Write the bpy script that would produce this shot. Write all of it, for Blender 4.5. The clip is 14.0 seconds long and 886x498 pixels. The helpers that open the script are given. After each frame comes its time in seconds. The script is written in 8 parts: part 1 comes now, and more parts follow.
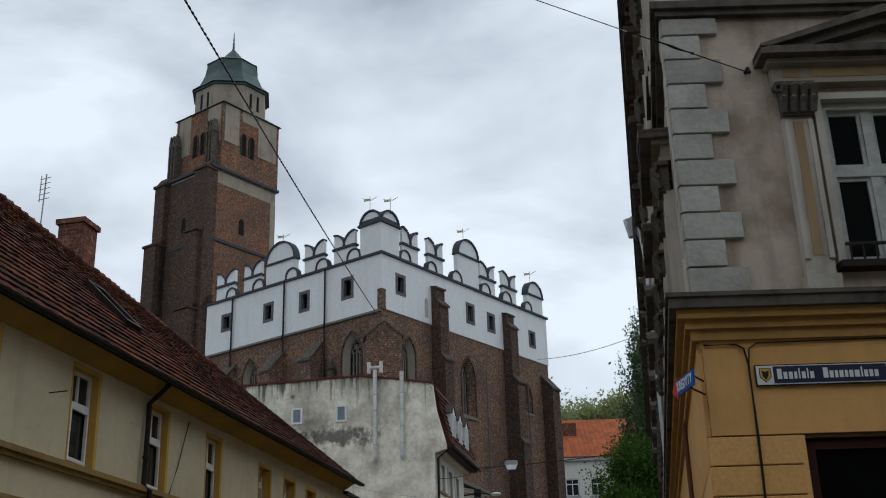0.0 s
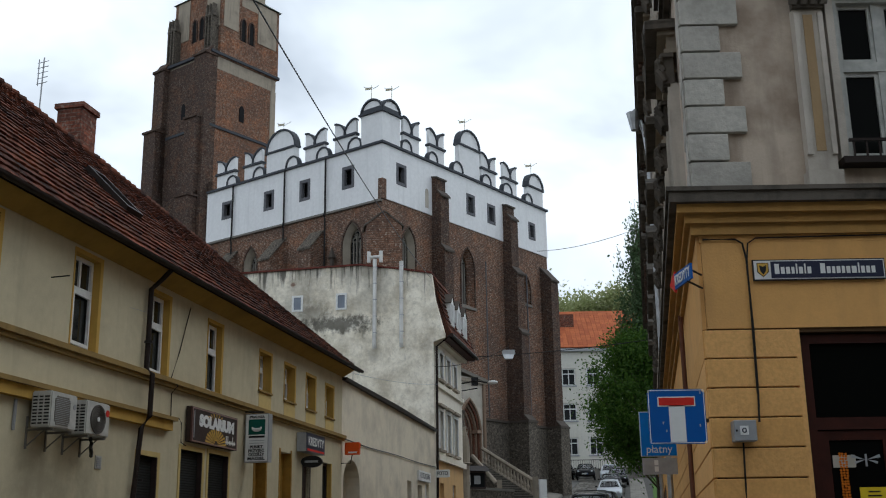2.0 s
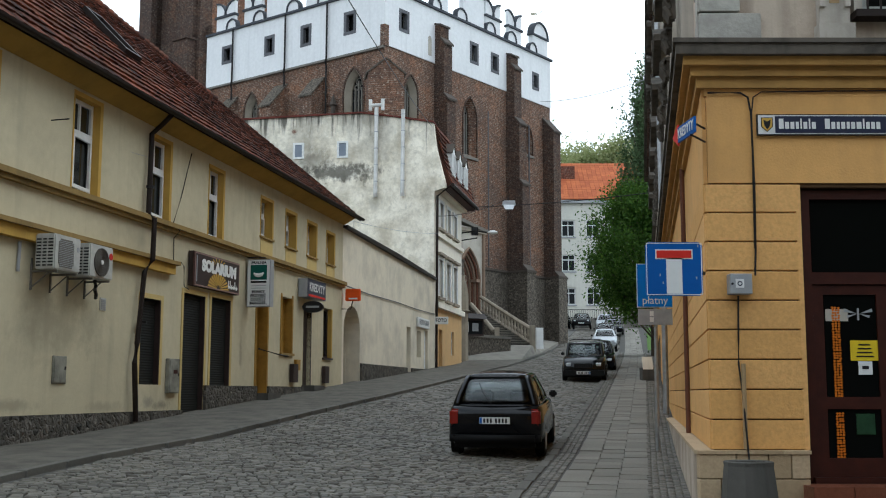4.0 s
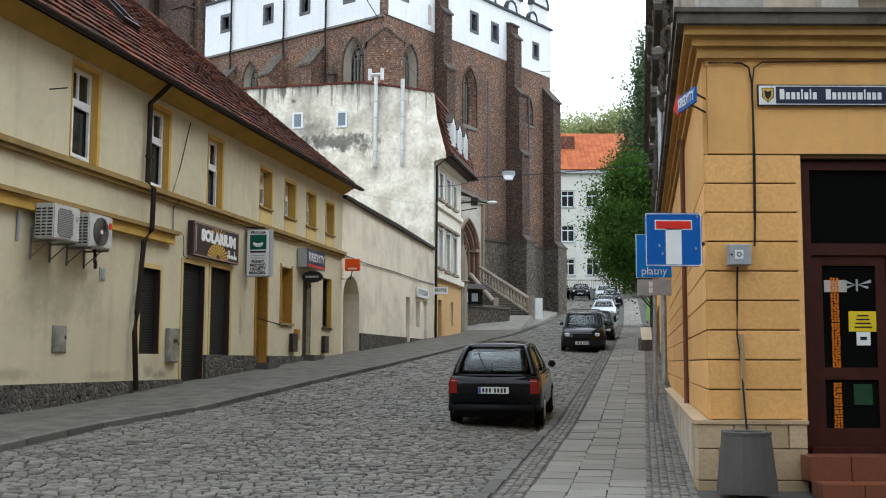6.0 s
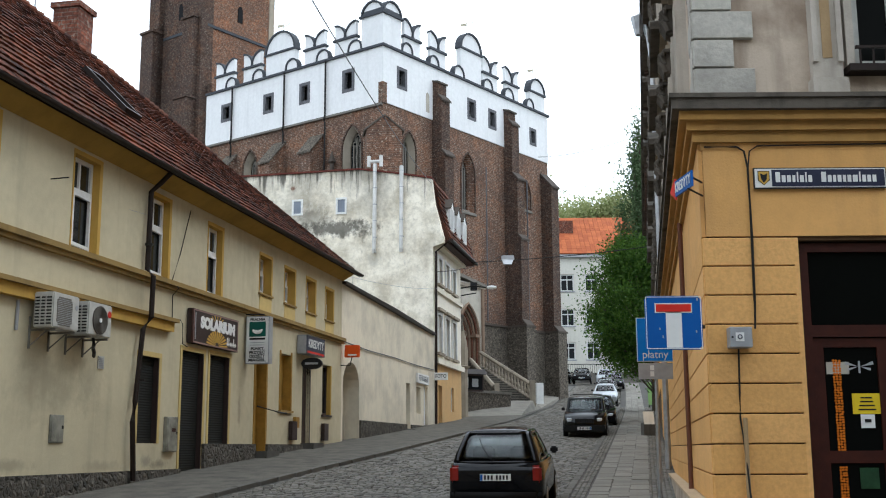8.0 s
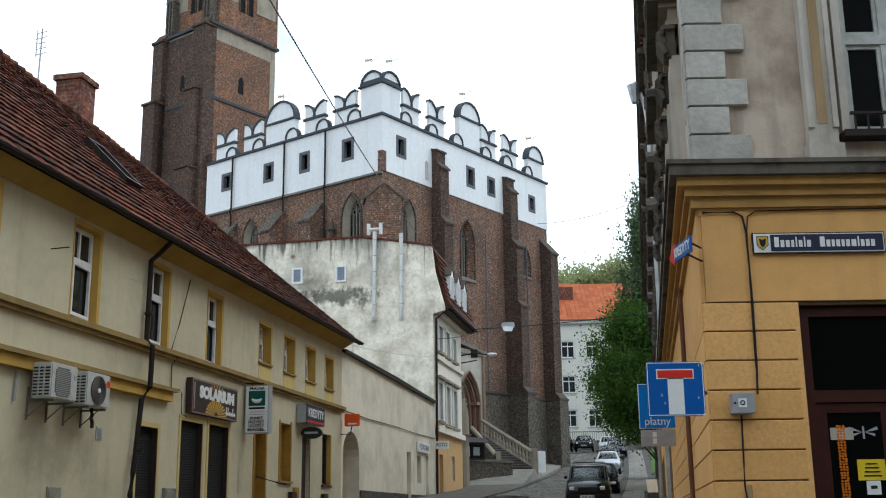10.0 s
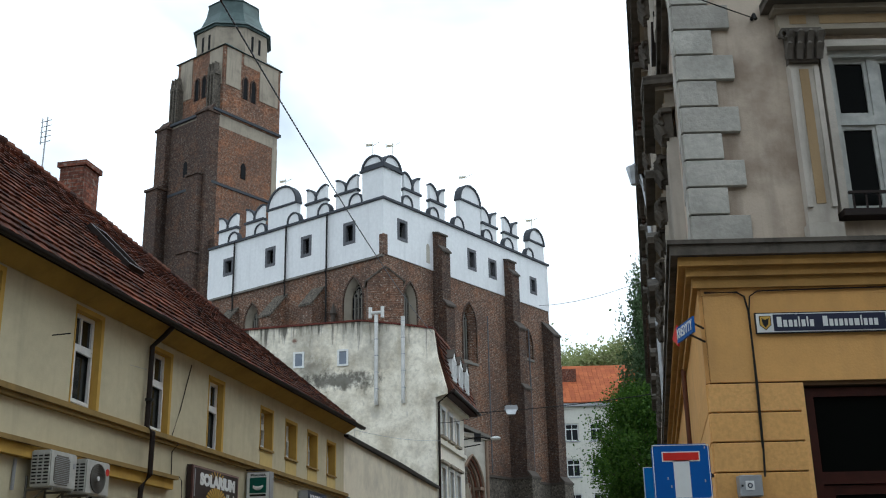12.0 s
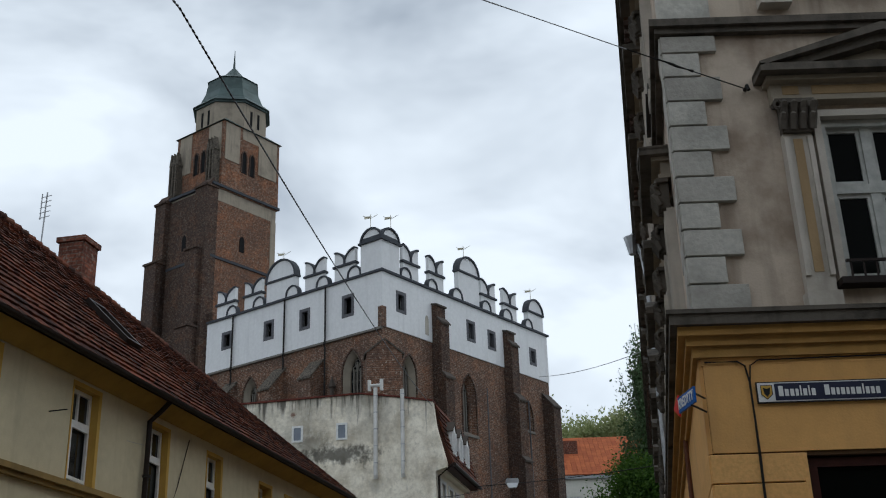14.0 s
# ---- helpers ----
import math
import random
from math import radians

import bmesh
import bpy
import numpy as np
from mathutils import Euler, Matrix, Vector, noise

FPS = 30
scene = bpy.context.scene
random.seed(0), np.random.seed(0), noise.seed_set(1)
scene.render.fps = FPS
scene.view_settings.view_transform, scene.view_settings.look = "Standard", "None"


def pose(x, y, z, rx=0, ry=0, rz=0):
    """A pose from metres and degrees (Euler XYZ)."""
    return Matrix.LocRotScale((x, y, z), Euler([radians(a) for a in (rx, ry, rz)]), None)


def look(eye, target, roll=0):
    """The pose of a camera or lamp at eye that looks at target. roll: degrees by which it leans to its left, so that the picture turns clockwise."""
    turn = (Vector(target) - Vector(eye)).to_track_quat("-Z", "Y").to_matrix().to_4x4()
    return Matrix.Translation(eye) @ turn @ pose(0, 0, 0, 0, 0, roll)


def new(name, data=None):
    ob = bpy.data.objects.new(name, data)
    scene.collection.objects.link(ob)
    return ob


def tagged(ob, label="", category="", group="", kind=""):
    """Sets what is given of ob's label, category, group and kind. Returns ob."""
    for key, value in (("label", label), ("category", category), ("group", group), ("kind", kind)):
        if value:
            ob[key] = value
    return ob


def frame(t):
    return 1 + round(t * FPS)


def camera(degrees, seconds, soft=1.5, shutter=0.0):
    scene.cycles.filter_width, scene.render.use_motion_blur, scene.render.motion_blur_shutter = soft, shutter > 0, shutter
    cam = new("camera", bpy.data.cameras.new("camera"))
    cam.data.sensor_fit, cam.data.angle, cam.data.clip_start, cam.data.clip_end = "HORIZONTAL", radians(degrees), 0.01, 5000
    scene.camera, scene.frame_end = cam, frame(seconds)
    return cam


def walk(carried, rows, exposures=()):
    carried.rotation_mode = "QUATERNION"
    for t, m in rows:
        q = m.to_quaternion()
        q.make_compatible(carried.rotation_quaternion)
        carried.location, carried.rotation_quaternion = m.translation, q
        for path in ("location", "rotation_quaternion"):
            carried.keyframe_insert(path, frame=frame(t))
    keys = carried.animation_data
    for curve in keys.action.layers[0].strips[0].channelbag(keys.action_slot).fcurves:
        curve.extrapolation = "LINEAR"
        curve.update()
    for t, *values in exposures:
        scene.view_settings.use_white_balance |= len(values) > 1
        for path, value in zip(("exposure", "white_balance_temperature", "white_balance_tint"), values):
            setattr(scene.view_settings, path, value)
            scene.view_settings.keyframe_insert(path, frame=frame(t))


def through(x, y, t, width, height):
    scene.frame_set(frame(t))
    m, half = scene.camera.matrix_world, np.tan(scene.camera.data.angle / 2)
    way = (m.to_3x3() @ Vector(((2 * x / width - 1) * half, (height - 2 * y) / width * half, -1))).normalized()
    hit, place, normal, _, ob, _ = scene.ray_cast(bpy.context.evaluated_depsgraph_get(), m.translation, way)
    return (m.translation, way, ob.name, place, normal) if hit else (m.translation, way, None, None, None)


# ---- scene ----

# camera: stands still at eye height and tilts down the street and up again
EYE = (0.0, 0.0, 1.65)
TILT = [  # seconds, turn to the left, upward tilt, lean (degrees)
    (0, 0.024, 20.851, -1.711),
    (0.5, -0.111, 20.534, -1.601),
    (1, -0.022, 18.591, -1.358),
    (1.5, 0.102, 17.072, -1.113),
    (2, 0.186, 15.174, -0.846),
    (2.5, 0.240, 13.015, -0.567),
    (3, 0.282, 10.499, -0.228),
    (3.5, 0.277, 8.279, -0.014),
    (4, 0.298, 7.370, 0.113),
    (4.2, 0.292, 6.717, 0.224),
    (5.25, 0.280, 5.350, 0.320),
    (6.3, 0.250, 6.514, 0.135),
    (6.5, 0.239, 7.154, 0.068),
    (7, 0.237, 8.311, -0.058),
    (7.5, 0.240, 9.315, -0.187),
    (10, 0.193, 13.740, -0.714),
    (10.5, 0.186, 14.732, -0.825),
    (11, 0.181, 15.752, -0.967),
    (11.5, 0.180, 16.948, -1.114),
    (12, 0.203, 18.040, -1.233),
    (12.5, 0.169, 19.615, -1.529),
    (13, 0.114, 20.752, -1.645),
    (13.5, 0.052, 21.795, -1.795),
    (14, 0.019, 21.758, -1.814),
]
cam = camera(43.81, 14.0, soft=1.1)
# picture brightness along the shot: darker while the sky fills the view
EXPOSURES = [(0.0, -0.97), (0.5, -1.01), (1.0, -0.94), (1.5, -0.81), (2.0, -0.60), (2.5, -0.34), (3.0, -0.11), (3.5, -0.01),
             (4.0, 0.09), (6.5, 0.62), (7.0, 0.62), (7.5, 0.52), (10.0, 0.12), (11.0, -0.01), (12.0, -0.17), (12.5, -0.37),
             (13.0, -0.57), (13.5, -0.70), (14.0, -0.87)]
EXPOSURES = [(t, e, 5720 if 2.0 < t < 4.5 or 9.0 < t < 12.6 else 5850, 3 if 2.0 < t < 4.5 or 9.0 < t < 12.6 else 6) for t, e in EXPOSURES]
walk(cam, [(t, pose(*EYE, 90 + tilt, 0, turn) @ pose(0, 0, 0, 0, 0, lean)) for t, turn, tilt, lean in TILT], EXPOSURES)

# ---- daylight: overcast sky with soft sun ----
world = bpy.data.worlds.new("overcast_sky")
scene.world = world
world.use_nodes = True
wn, wl = world.node_tree.nodes, world.node_tree.links
wn.clear()
sky = wn.new("ShaderNodeTexSky")
sky.sky_type, sky.sun_disc = "NISHITA", False
sky.sun_elevation, sky.sun_rotation = radians(52), radians(77)
wtc = wn.new("ShaderNodeTexCoord")
wmap = wn.new("ShaderNodeMapping")
wmap.inputs["Scale"].default_value = (1.0, 1.0, 2.2)
wnoise = wn.new("ShaderNodeTexNoise")
wnoise.inputs["Scale"].default_value = 2.6
wnoise.inputs["Detail"].default_value = 5.0
wnoise.inputs["Roughness"].default_value = 0.52
wnoise.inputs["Distortion"].default_value = 0.35
wramp = wn.new("ShaderNodeValToRGB")
wramp.color_ramp.elements[0].position, wramp.color_ramp.elements[0].color = 0.34, (0.52, 0.55, 0.595, 1)
wramp.color_ramp.elements[1].position, wramp.color_ramp.elements[1].color = 0.60, (1.16, 1.17, 1.18, 1)
wscale = wn.new("ShaderNodeMix")
wscale.data_type, wscale.blend_type = "RGBA", "MULTIPLY"
wscale.inputs["Factor"].default_value = 1.0
wscale.inputs["B"].default_value = (0.08, 0.08, 0.08, 1)
wmix = wn.new("ShaderNodeMix")
wmix.data_type = "RGBA"
wmix.inputs["Factor"].default_value = 0.92
wbg = wn.new("ShaderNodeBackground")
wbg.inputs["Strength"].default_value = 1.6
wout = wn.new("ShaderNodeOutputWorld")
wl.new(wtc.outputs["Generated"], wmap.inputs["Vector"])
wl.new(wmap.outputs["Vector"], wnoise.inputs["Vector"])
wl.new(wnoise.outputs["Fac"], wramp.inputs["Fac"])
wl.new(sky.outputs["Color"], wscale.inputs["A"])
wl.new(wscale.outputs["Result"], wmix.inputs["A"])
wl.new(wramp.outputs["Color"], wmix.inputs["B"])
wl.new(wmix.outputs["Result"], wbg.inputs["Color"])
wl.new(wbg.outputs["Background"], wout.inputs["Surface"])
sun_data = bpy.data.lights.new("sun", "SUN")
sun_data.energy, sun_data.angle, sun_data.color = 0.8, radians(30), (1.0, 0.96, 0.9)
sun = new("sun", sun_data)
sun.matrix_world = look((90, 60, 120), (0, 40, 0))


# ---- materials ----
def nodes_of(name, rough=0.85, metal=0.0):
    m = bpy.data.materials.new(name)
    m.use_nodes = True
    nt = m.node_tree
    b = nt.nodes["Principled BSDF"]
    b.inputs["Roughness"].default_value = rough
    b.inputs["Metallic"].default_value = metal
    b.inputs["Specular IOR Level"].default_value = 0.5 if rough < 0.35 else 0.22
    return m, nt, b


def mixc(nt, fac, a, b, mode="MIX"):
    n = nt.nodes.new("ShaderNodeMix")
    n.data_type, n.blend_type = "RGBA", mode
    for key, v in (("Factor", fac), ("A", a), ("B", b)):
        if isinstance(v, (int, float)):
            n.inputs[key].default_value = v
        elif isinstance(v, tuple):
            n.inputs[key].default_value = (*v, 1) if len(v) == 3 else v
        else:
            nt.links.new(v, n.inputs[key])
    return n.outputs["Result"]


def noise_of(nt, vec, scale, detail=4.0, rough=0.55, stretch=None):
    if stretch:
        mp = nt.nodes.new("ShaderNodeMapping")
        mp.inputs["Scale"].default_value = stretch
        nt.links.new(vec, mp.inputs["Vector"])
        vec = mp.outputs["Vector"]
    n = nt.nodes.new("ShaderNodeTexNoise")
    n.inputs["Scale"].default_value, n.inputs["Detail"].default_value, n.inputs["Roughness"].default_value = scale, detail, rough
    nt.links.new(vec, n.inputs["Vector"])
    return n.outputs["Fac"]


def ramp_of(nt, fac, lo, hi, a=0.0, b=1.0):
    n = nt.nodes.new("ShaderNodeMapRange")
    n.inputs["From Min"].default_value, n.inputs["From Max"].default_value = lo, hi
    n.inputs["To Min"].default_value, n.inputs["To Max"].default_value = a, b
    nt.links.new(fac, n.inputs["Value"])
    return n.outputs["Result"]


def bump_of(nt, b, height, strength, dist=0.02):
    n = nt.nodes.new("ShaderNodeBump")
    n.inputs["Strength"].default_value, n.inputs["Distance"].default_value = strength, dist
    nt.links.new(height, n.inputs["Height"])
    nt.links.new(n.outputs["Normal"], b.inputs["Normal"])


def coords(nt):
    return nt.nodes.new("ShaderNodeTexCoord").outputs["Object"]


def plain(name, color, rough=0.7, metal=0.0, vary=0.12, scale=6.0, bump=0.15):
    """A paint, metal or cloth with slight mottling at two scales."""
    m, nt, b = nodes_of(name, rough, metal)
    v = coords(nt)
    dark = tuple(c * (1 - vary * 2) for c in color)
    n1, n2 = noise_of(nt, v, scale), noise_of(nt, v, scale * 9)
    c = mixc(nt, ramp_of(nt, n1, 0.35, 0.65), dark, color)
    c = mixc(nt, ramp_of(nt, n2, 0.35, 0.7, 0, vary * 1.5), c, tuple(c * 0.75 for c in color))
    nt.links.new(c, b.inputs["Base Color"])
    if bump:
        bump_of(nt, b, n2, bump, 0.01)
    return m


def cream_coat(name):
    """Cream render with rain marks under the outdoor units and patches where the paint has come off."""
    m = render_coat(name, (0.58, 0.515, 0.35), (0.34, 0.295, 0.205), 0.6, 0.3, 0.55)
    nt = m.node_tree
    b = nt.nodes["Principled BSDF"]
    v = coords(nt)
    c = b.inputs["Base Color"].links[0].from_socket
    for cu, cz, ru, rz, hold, colour, grain in ((-0.9, 2.75, 1.3, 0.75, 0.5, (0.25, 0.22, 0.155), 1.6), (0.5, 2.9, 0.5, 0.7, 0.4, (0.24, 0.21, 0.15), 2.0), (2.9, 1.42, 0.32, 0.14, 0.8, (0.30, 0.27, 0.21), 5.0),
                                             (1.1, 1.35, 0.9, 0.12, 0.7, (0.36, 0.31, 0.22), 4.0), (-2.2, 1.4, 1.1, 0.15, 0.7, (0.33, 0.285, 0.2), 3.0), (7.9, 2.6, 0.12, 0.5, 0.7, (0.33, 0.28, 0.2), 5.0), (3.5, 1.35, 0.5, 0.1, 0.7, (0.2, 0.18, 0.14), 5.0)):
        off = nt.nodes.new("ShaderNodeVectorMath")
        off.operation = "SUBTRACT"
        nt.links.new(v, off.inputs[0])
        off.inputs[1].default_value = (cu, 0.0, cz)
        size = nt.nodes.new("ShaderNodeVectorMath")
        size.operation = "DIVIDE"
        nt.links.new(off.outputs[0], size.inputs[0])
        size.inputs[1].default_value = (ru, 2.0, rz)
        far = nt.nodes.new("ShaderNodeVectorMath")
        far.operation = "LENGTH"
        nt.links.new(size.outputs[0], far.inputs[0])
        fray = nt.nodes.new("ShaderNodeMath")
        fray.operation = "MULTIPLY_ADD"
        nt.links.new(noise_of(nt, v, grain, 6.0, 0.7), fray.inputs[0])
        fray.inputs[1].default_value = 2.2
        nt.links.new(far.outputs["Value"], fray.inputs[2])
        c = mixc(nt, ramp_of(nt, fray.outputs[0], 1.4, 2.1, hold, 0), c, colour)
    nt.links.new(c, b.inputs["Base Color"])
    return m


def car_paint(name, color):
    """Dark car lacquer that mirrors its surroundings weakly."""
    m = plain(name, color, 0.1, 0.0, 0.05, 3, 0)
    m.node_tree.nodes["Principled BSDF"].inputs["Specular IOR Level"].default_value = 0.3
    return m


def render_coat(name, color, stain, amount=0.5, streak=0.5, patch=0.8, rough=0.92, lo=0.48, hi=0.72, bump=0.3):
    """Weathered render: base colour, broad patches, rain streaks and grain."""
    m, nt, b = nodes_of(name, rough)
    v = coords(nt)
    big = noise_of(nt, v, patch, 6.0, 0.62)
    streaks = noise_of(nt, v, 2.6, 4.0, 0.6, (1.0, 1.0, 0.09))
    grain = noise_of(nt, v, 38.0, 3.0)
    mid = noise_of(nt, v, 4.5, 5.0, 0.6)
    c = mixc(nt, ramp_of(nt, mid, 0.3, 0.7), tuple(k * 0.9 for k in color), color)
    c = mixc(nt, ramp_of(nt, big, lo, hi, 0, amount), c, stain)
    c = mixc(nt, ramp_of(nt, streaks, 0.52, 0.75, 0, streak), c, tuple(k * 0.8 for k in stain))
    c = mixc(nt, ramp_of(nt, grain, 0.4, 0.8, 0, 0.18), c, tuple(k * 0.7 for k in color))
    nt.links.new(c, b.inputs["Base Color"])
    bump_of(nt, b, grain, bump, 0.012)
    return m


def brickwork(name, c1, c2, mortar, scale=1.0, soot=0.45, sootc=(0.06, 0.045, 0.04), pale=0.12, brick=(0.32, 0.115)):
    """Old brick, laid along x + y and z of the thing, with soot and pale patches."""
    m, nt, b = nodes_of(name, 0.93)
    v = coords(nt)
    sep = nt.nodes.new("ShaderNodeSeparateXYZ")
    nt.links.new(v, sep.inputs[0])
    add = nt.nodes.new("ShaderNodeMath")
    nt.links.new(sep.outputs["X"], add.inputs[0])
    nt.links.new(sep.outputs["Y"], add.inputs[1])
    comb = nt.nodes.new("ShaderNodeCombineXYZ")
    nt.links.new(add.outputs[0], comb.inputs["X"])
    nt.links.new(sep.outputs["Z"], comb.inputs["Y"])
    br = nt.nodes.new("ShaderNodeTexBrick")
    br.inputs["Scale"].default_value = scale
    br.inputs["Brick Width"].default_value, br.inputs["Row Height"].default_value = brick
    br.inputs["Mortar Size"].default_value = 0.013
    br.inputs["Color1"].default_value, br.inputs["Color2"].default_value = (*c1, 1), (*c2, 1)
    br.inputs["Mortar"].default_value = (*mortar, 1)
    nt.links.new(comb.outputs[0], br.inputs["Vector"])
    big = noise_of(nt, v, 0.35, 7.0, 0.65)
    warm = noise_of(nt, v, 0.8, 5.0, 0.6)
    mid = noise_of(nt, v, 1.9, 5.0, 0.7)
    fine = noise_of(nt, v, 4.6, 6.0, 0.8)
    c = mixc(nt, ramp_of(nt, warm, 0.5, 0.66, 0, 0.6), br.outputs["Color"], (c1[0] * 1.35, c1[1] * 1.2, c1[2]))
    c = mixc(nt, ramp_of(nt, fine, 0.42, 0.58, 0, 0.85), c, tuple(k * 0.3 for k in c1))
    c = mixc(nt, ramp_of(nt, big, 0.42, 0.7, 0, soot), c, sootc)
    c = mixc(nt, ramp_of(nt, mid, 0.6, 0.8, 0, pale * 3), c, mortar)
    speck = noise_of(nt, v, 11.0, 3.0, 0.7)
    c = mixc(nt, ramp_of(nt, speck, 0.5, 0.62, 0, 0.55), c, tuple(k * 0.22 for k in c1))
    spots = noise_of(nt, v, 6.5, 2.0, 0.5)
    c = mixc(nt, ramp_of(nt, spots, 0.62, 0.70, 0, 0.65), c, tuple(k * 1.25 for k in mortar))
    nt.links.new(c, b.inputs["Base Color"])
    bump_of(nt, b, fine, 0.6, 0.05)
    return m


def rubble(name, lo, hi, mortar, scale=4.0):
    """Irregular field stones in mortar."""
    m, nt, b = nodes_of(name, 0.9)
    v = coords(nt)
    vo = nt.nodes.new("ShaderNodeTexVoronoi")
    vo.inputs["Scale"].default_value = scale
    ve = nt.nodes.new("ShaderNodeTexVoronoi")
    ve.feature = "DISTANCE_TO_EDGE"
    ve.inputs["Scale"].default_value = scale
    wob = nt.nodes.new("ShaderNodeTexNoise")
    wob.inputs["Scale"].default_value = scale * 0.9
    nt.links.new(v, wob.inputs["Vector"])
    bent = mixc(nt, 0.12, v, wob.outputs["Color"])
    nt.links.new(bent, vo.inputs["Vector"])
    nt.links.new(bent, ve.inputs["Vector"])
    bw = nt.nodes.new("ShaderNodeRGBToBW")
    nt.links.new(vo.outputs["Color"], bw.inputs[0])
    grain = noise_of(nt, v, 14.0, 4.0)
    c = mixc(nt, bw.outputs[0], lo, hi)
    c = mixc(nt, ramp_of(nt, grain, 0.4, 0.7, 0, 0.4), c, lo)
    c = mixc(nt, ramp_of(nt, ve.outputs["Distance"], 0.02, 0.07, 1, 0), c, mortar)
    nt.links.new(c, b.inputs["Base Color"])
    bump_of(nt, b, ve.outputs["Distance"], 0.8, 0.12)
    return m


def pieces(name, colors, rough=0.85, island=False, grain_scale=30.0, bump=0.35, dirt=0.3, gloss=None):
    """Pieces that differ one from another: by object, or by island of a joined mesh."""
    m, nt, b = nodes_of(name, rough)
    if gloss is not None:
        b.inputs["Specular IOR Level"].default_value = gloss
    if island:
        r = nt.nodes.new("ShaderNodeNewGeometry").outputs["Random Per Island"]
    else:
        r = nt.nodes.new("ShaderNodeObjectInfo").outputs["Random"]
    cr = nt.nodes.new("ShaderNodeValToRGB")
    cr.color_ramp.elements[0].color, cr.color_ramp.elements[1].color = (*colors[0], 1), (*colors[-1], 1)
    for i, c in enumerate(colors[1:-1]):
        e = cr.color_ramp.elements.new((i + 1) / (len(colors) - 1))
        e.color = (*c, 1)
    nt.links.new(r, cr.inputs["Fac"])
    geo = nt.nodes.new("ShaderNodeNewGeometry").outputs["Position"]
    g1, g2 = noise_of(nt, geo, grain_scale, 4.0), noise_of(nt, geo, 0.9, 5.0, 0.6)
    c = mixc(nt, ramp_of(nt, g1, 0.35, 0.75, 0, 0.35), cr.outputs["Color"], tuple(k * 0.55 for k in colors[0]))
    c = mixc(nt, ramp_of(nt, g2, 0.45, 0.75, 0, dirt), c, tuple(k * 0.5 for k in colors[0]))
    nt.links.new(c, b.inputs["Base Color"])
    bump_of(nt, b, g1, bump, 0.02)
    return m


def leaf_of(name, colors, through=0.45):
    """Leaves that let part of the light through."""
    m = pieces(name, colors, 0.6, True, 3.0, 0.0, 0.2)
    nt = m.node_tree
    b = nt.nodes["Principled BSDF"]
    b.inputs["Specular IOR Level"].default_value = 0.25
    tr = nt.nodes.new("ShaderNodeBsdfTranslucent")
    nt.links.new(b.inputs["Base Color"].links[0].from_socket, tr.inputs["Color"])
    mx = nt.nodes.new("ShaderNodeMixShader")
    mx.inputs[0].default_value = through
    nt.links.new(b.outputs[0], mx.inputs[1])
    nt.links.new(tr.outputs[0], mx.inputs[2])
    nt.links.new(mx.outputs[0], nt.nodes["Material Output"].inputs["Surface"])
    return m


def clear_glass(name, tint):
    """A car window: tinted and see-through, glossy at a slant."""
    m, nt, b = nodes_of(name, 0.04)
    tp = nt.nodes.new("ShaderNodeBsdfTransparent")
    tp.inputs["Color"].default_value = (*tint, 1)
    gl = nt.nodes.new("ShaderNodeBsdfGlossy")
    gl.inputs["Roughness"].default_value = 0.04
    fr = nt.nodes.new("ShaderNodeFresnel")
    fr.inputs["IOR"].default_value = 1.45
    mx = nt.nodes.new("ShaderNodeMixShader")
    nt.links.new(fr.outputs[0], mx.inputs[0])
    nt.links.new(tp.outputs[0], mx.inputs[1])
    nt.links.new(gl.outputs[0], mx.inputs[2])
    nt.links.new(mx.outputs[0], nt.nodes["Material Output"].inputs["Surface"])
    return m


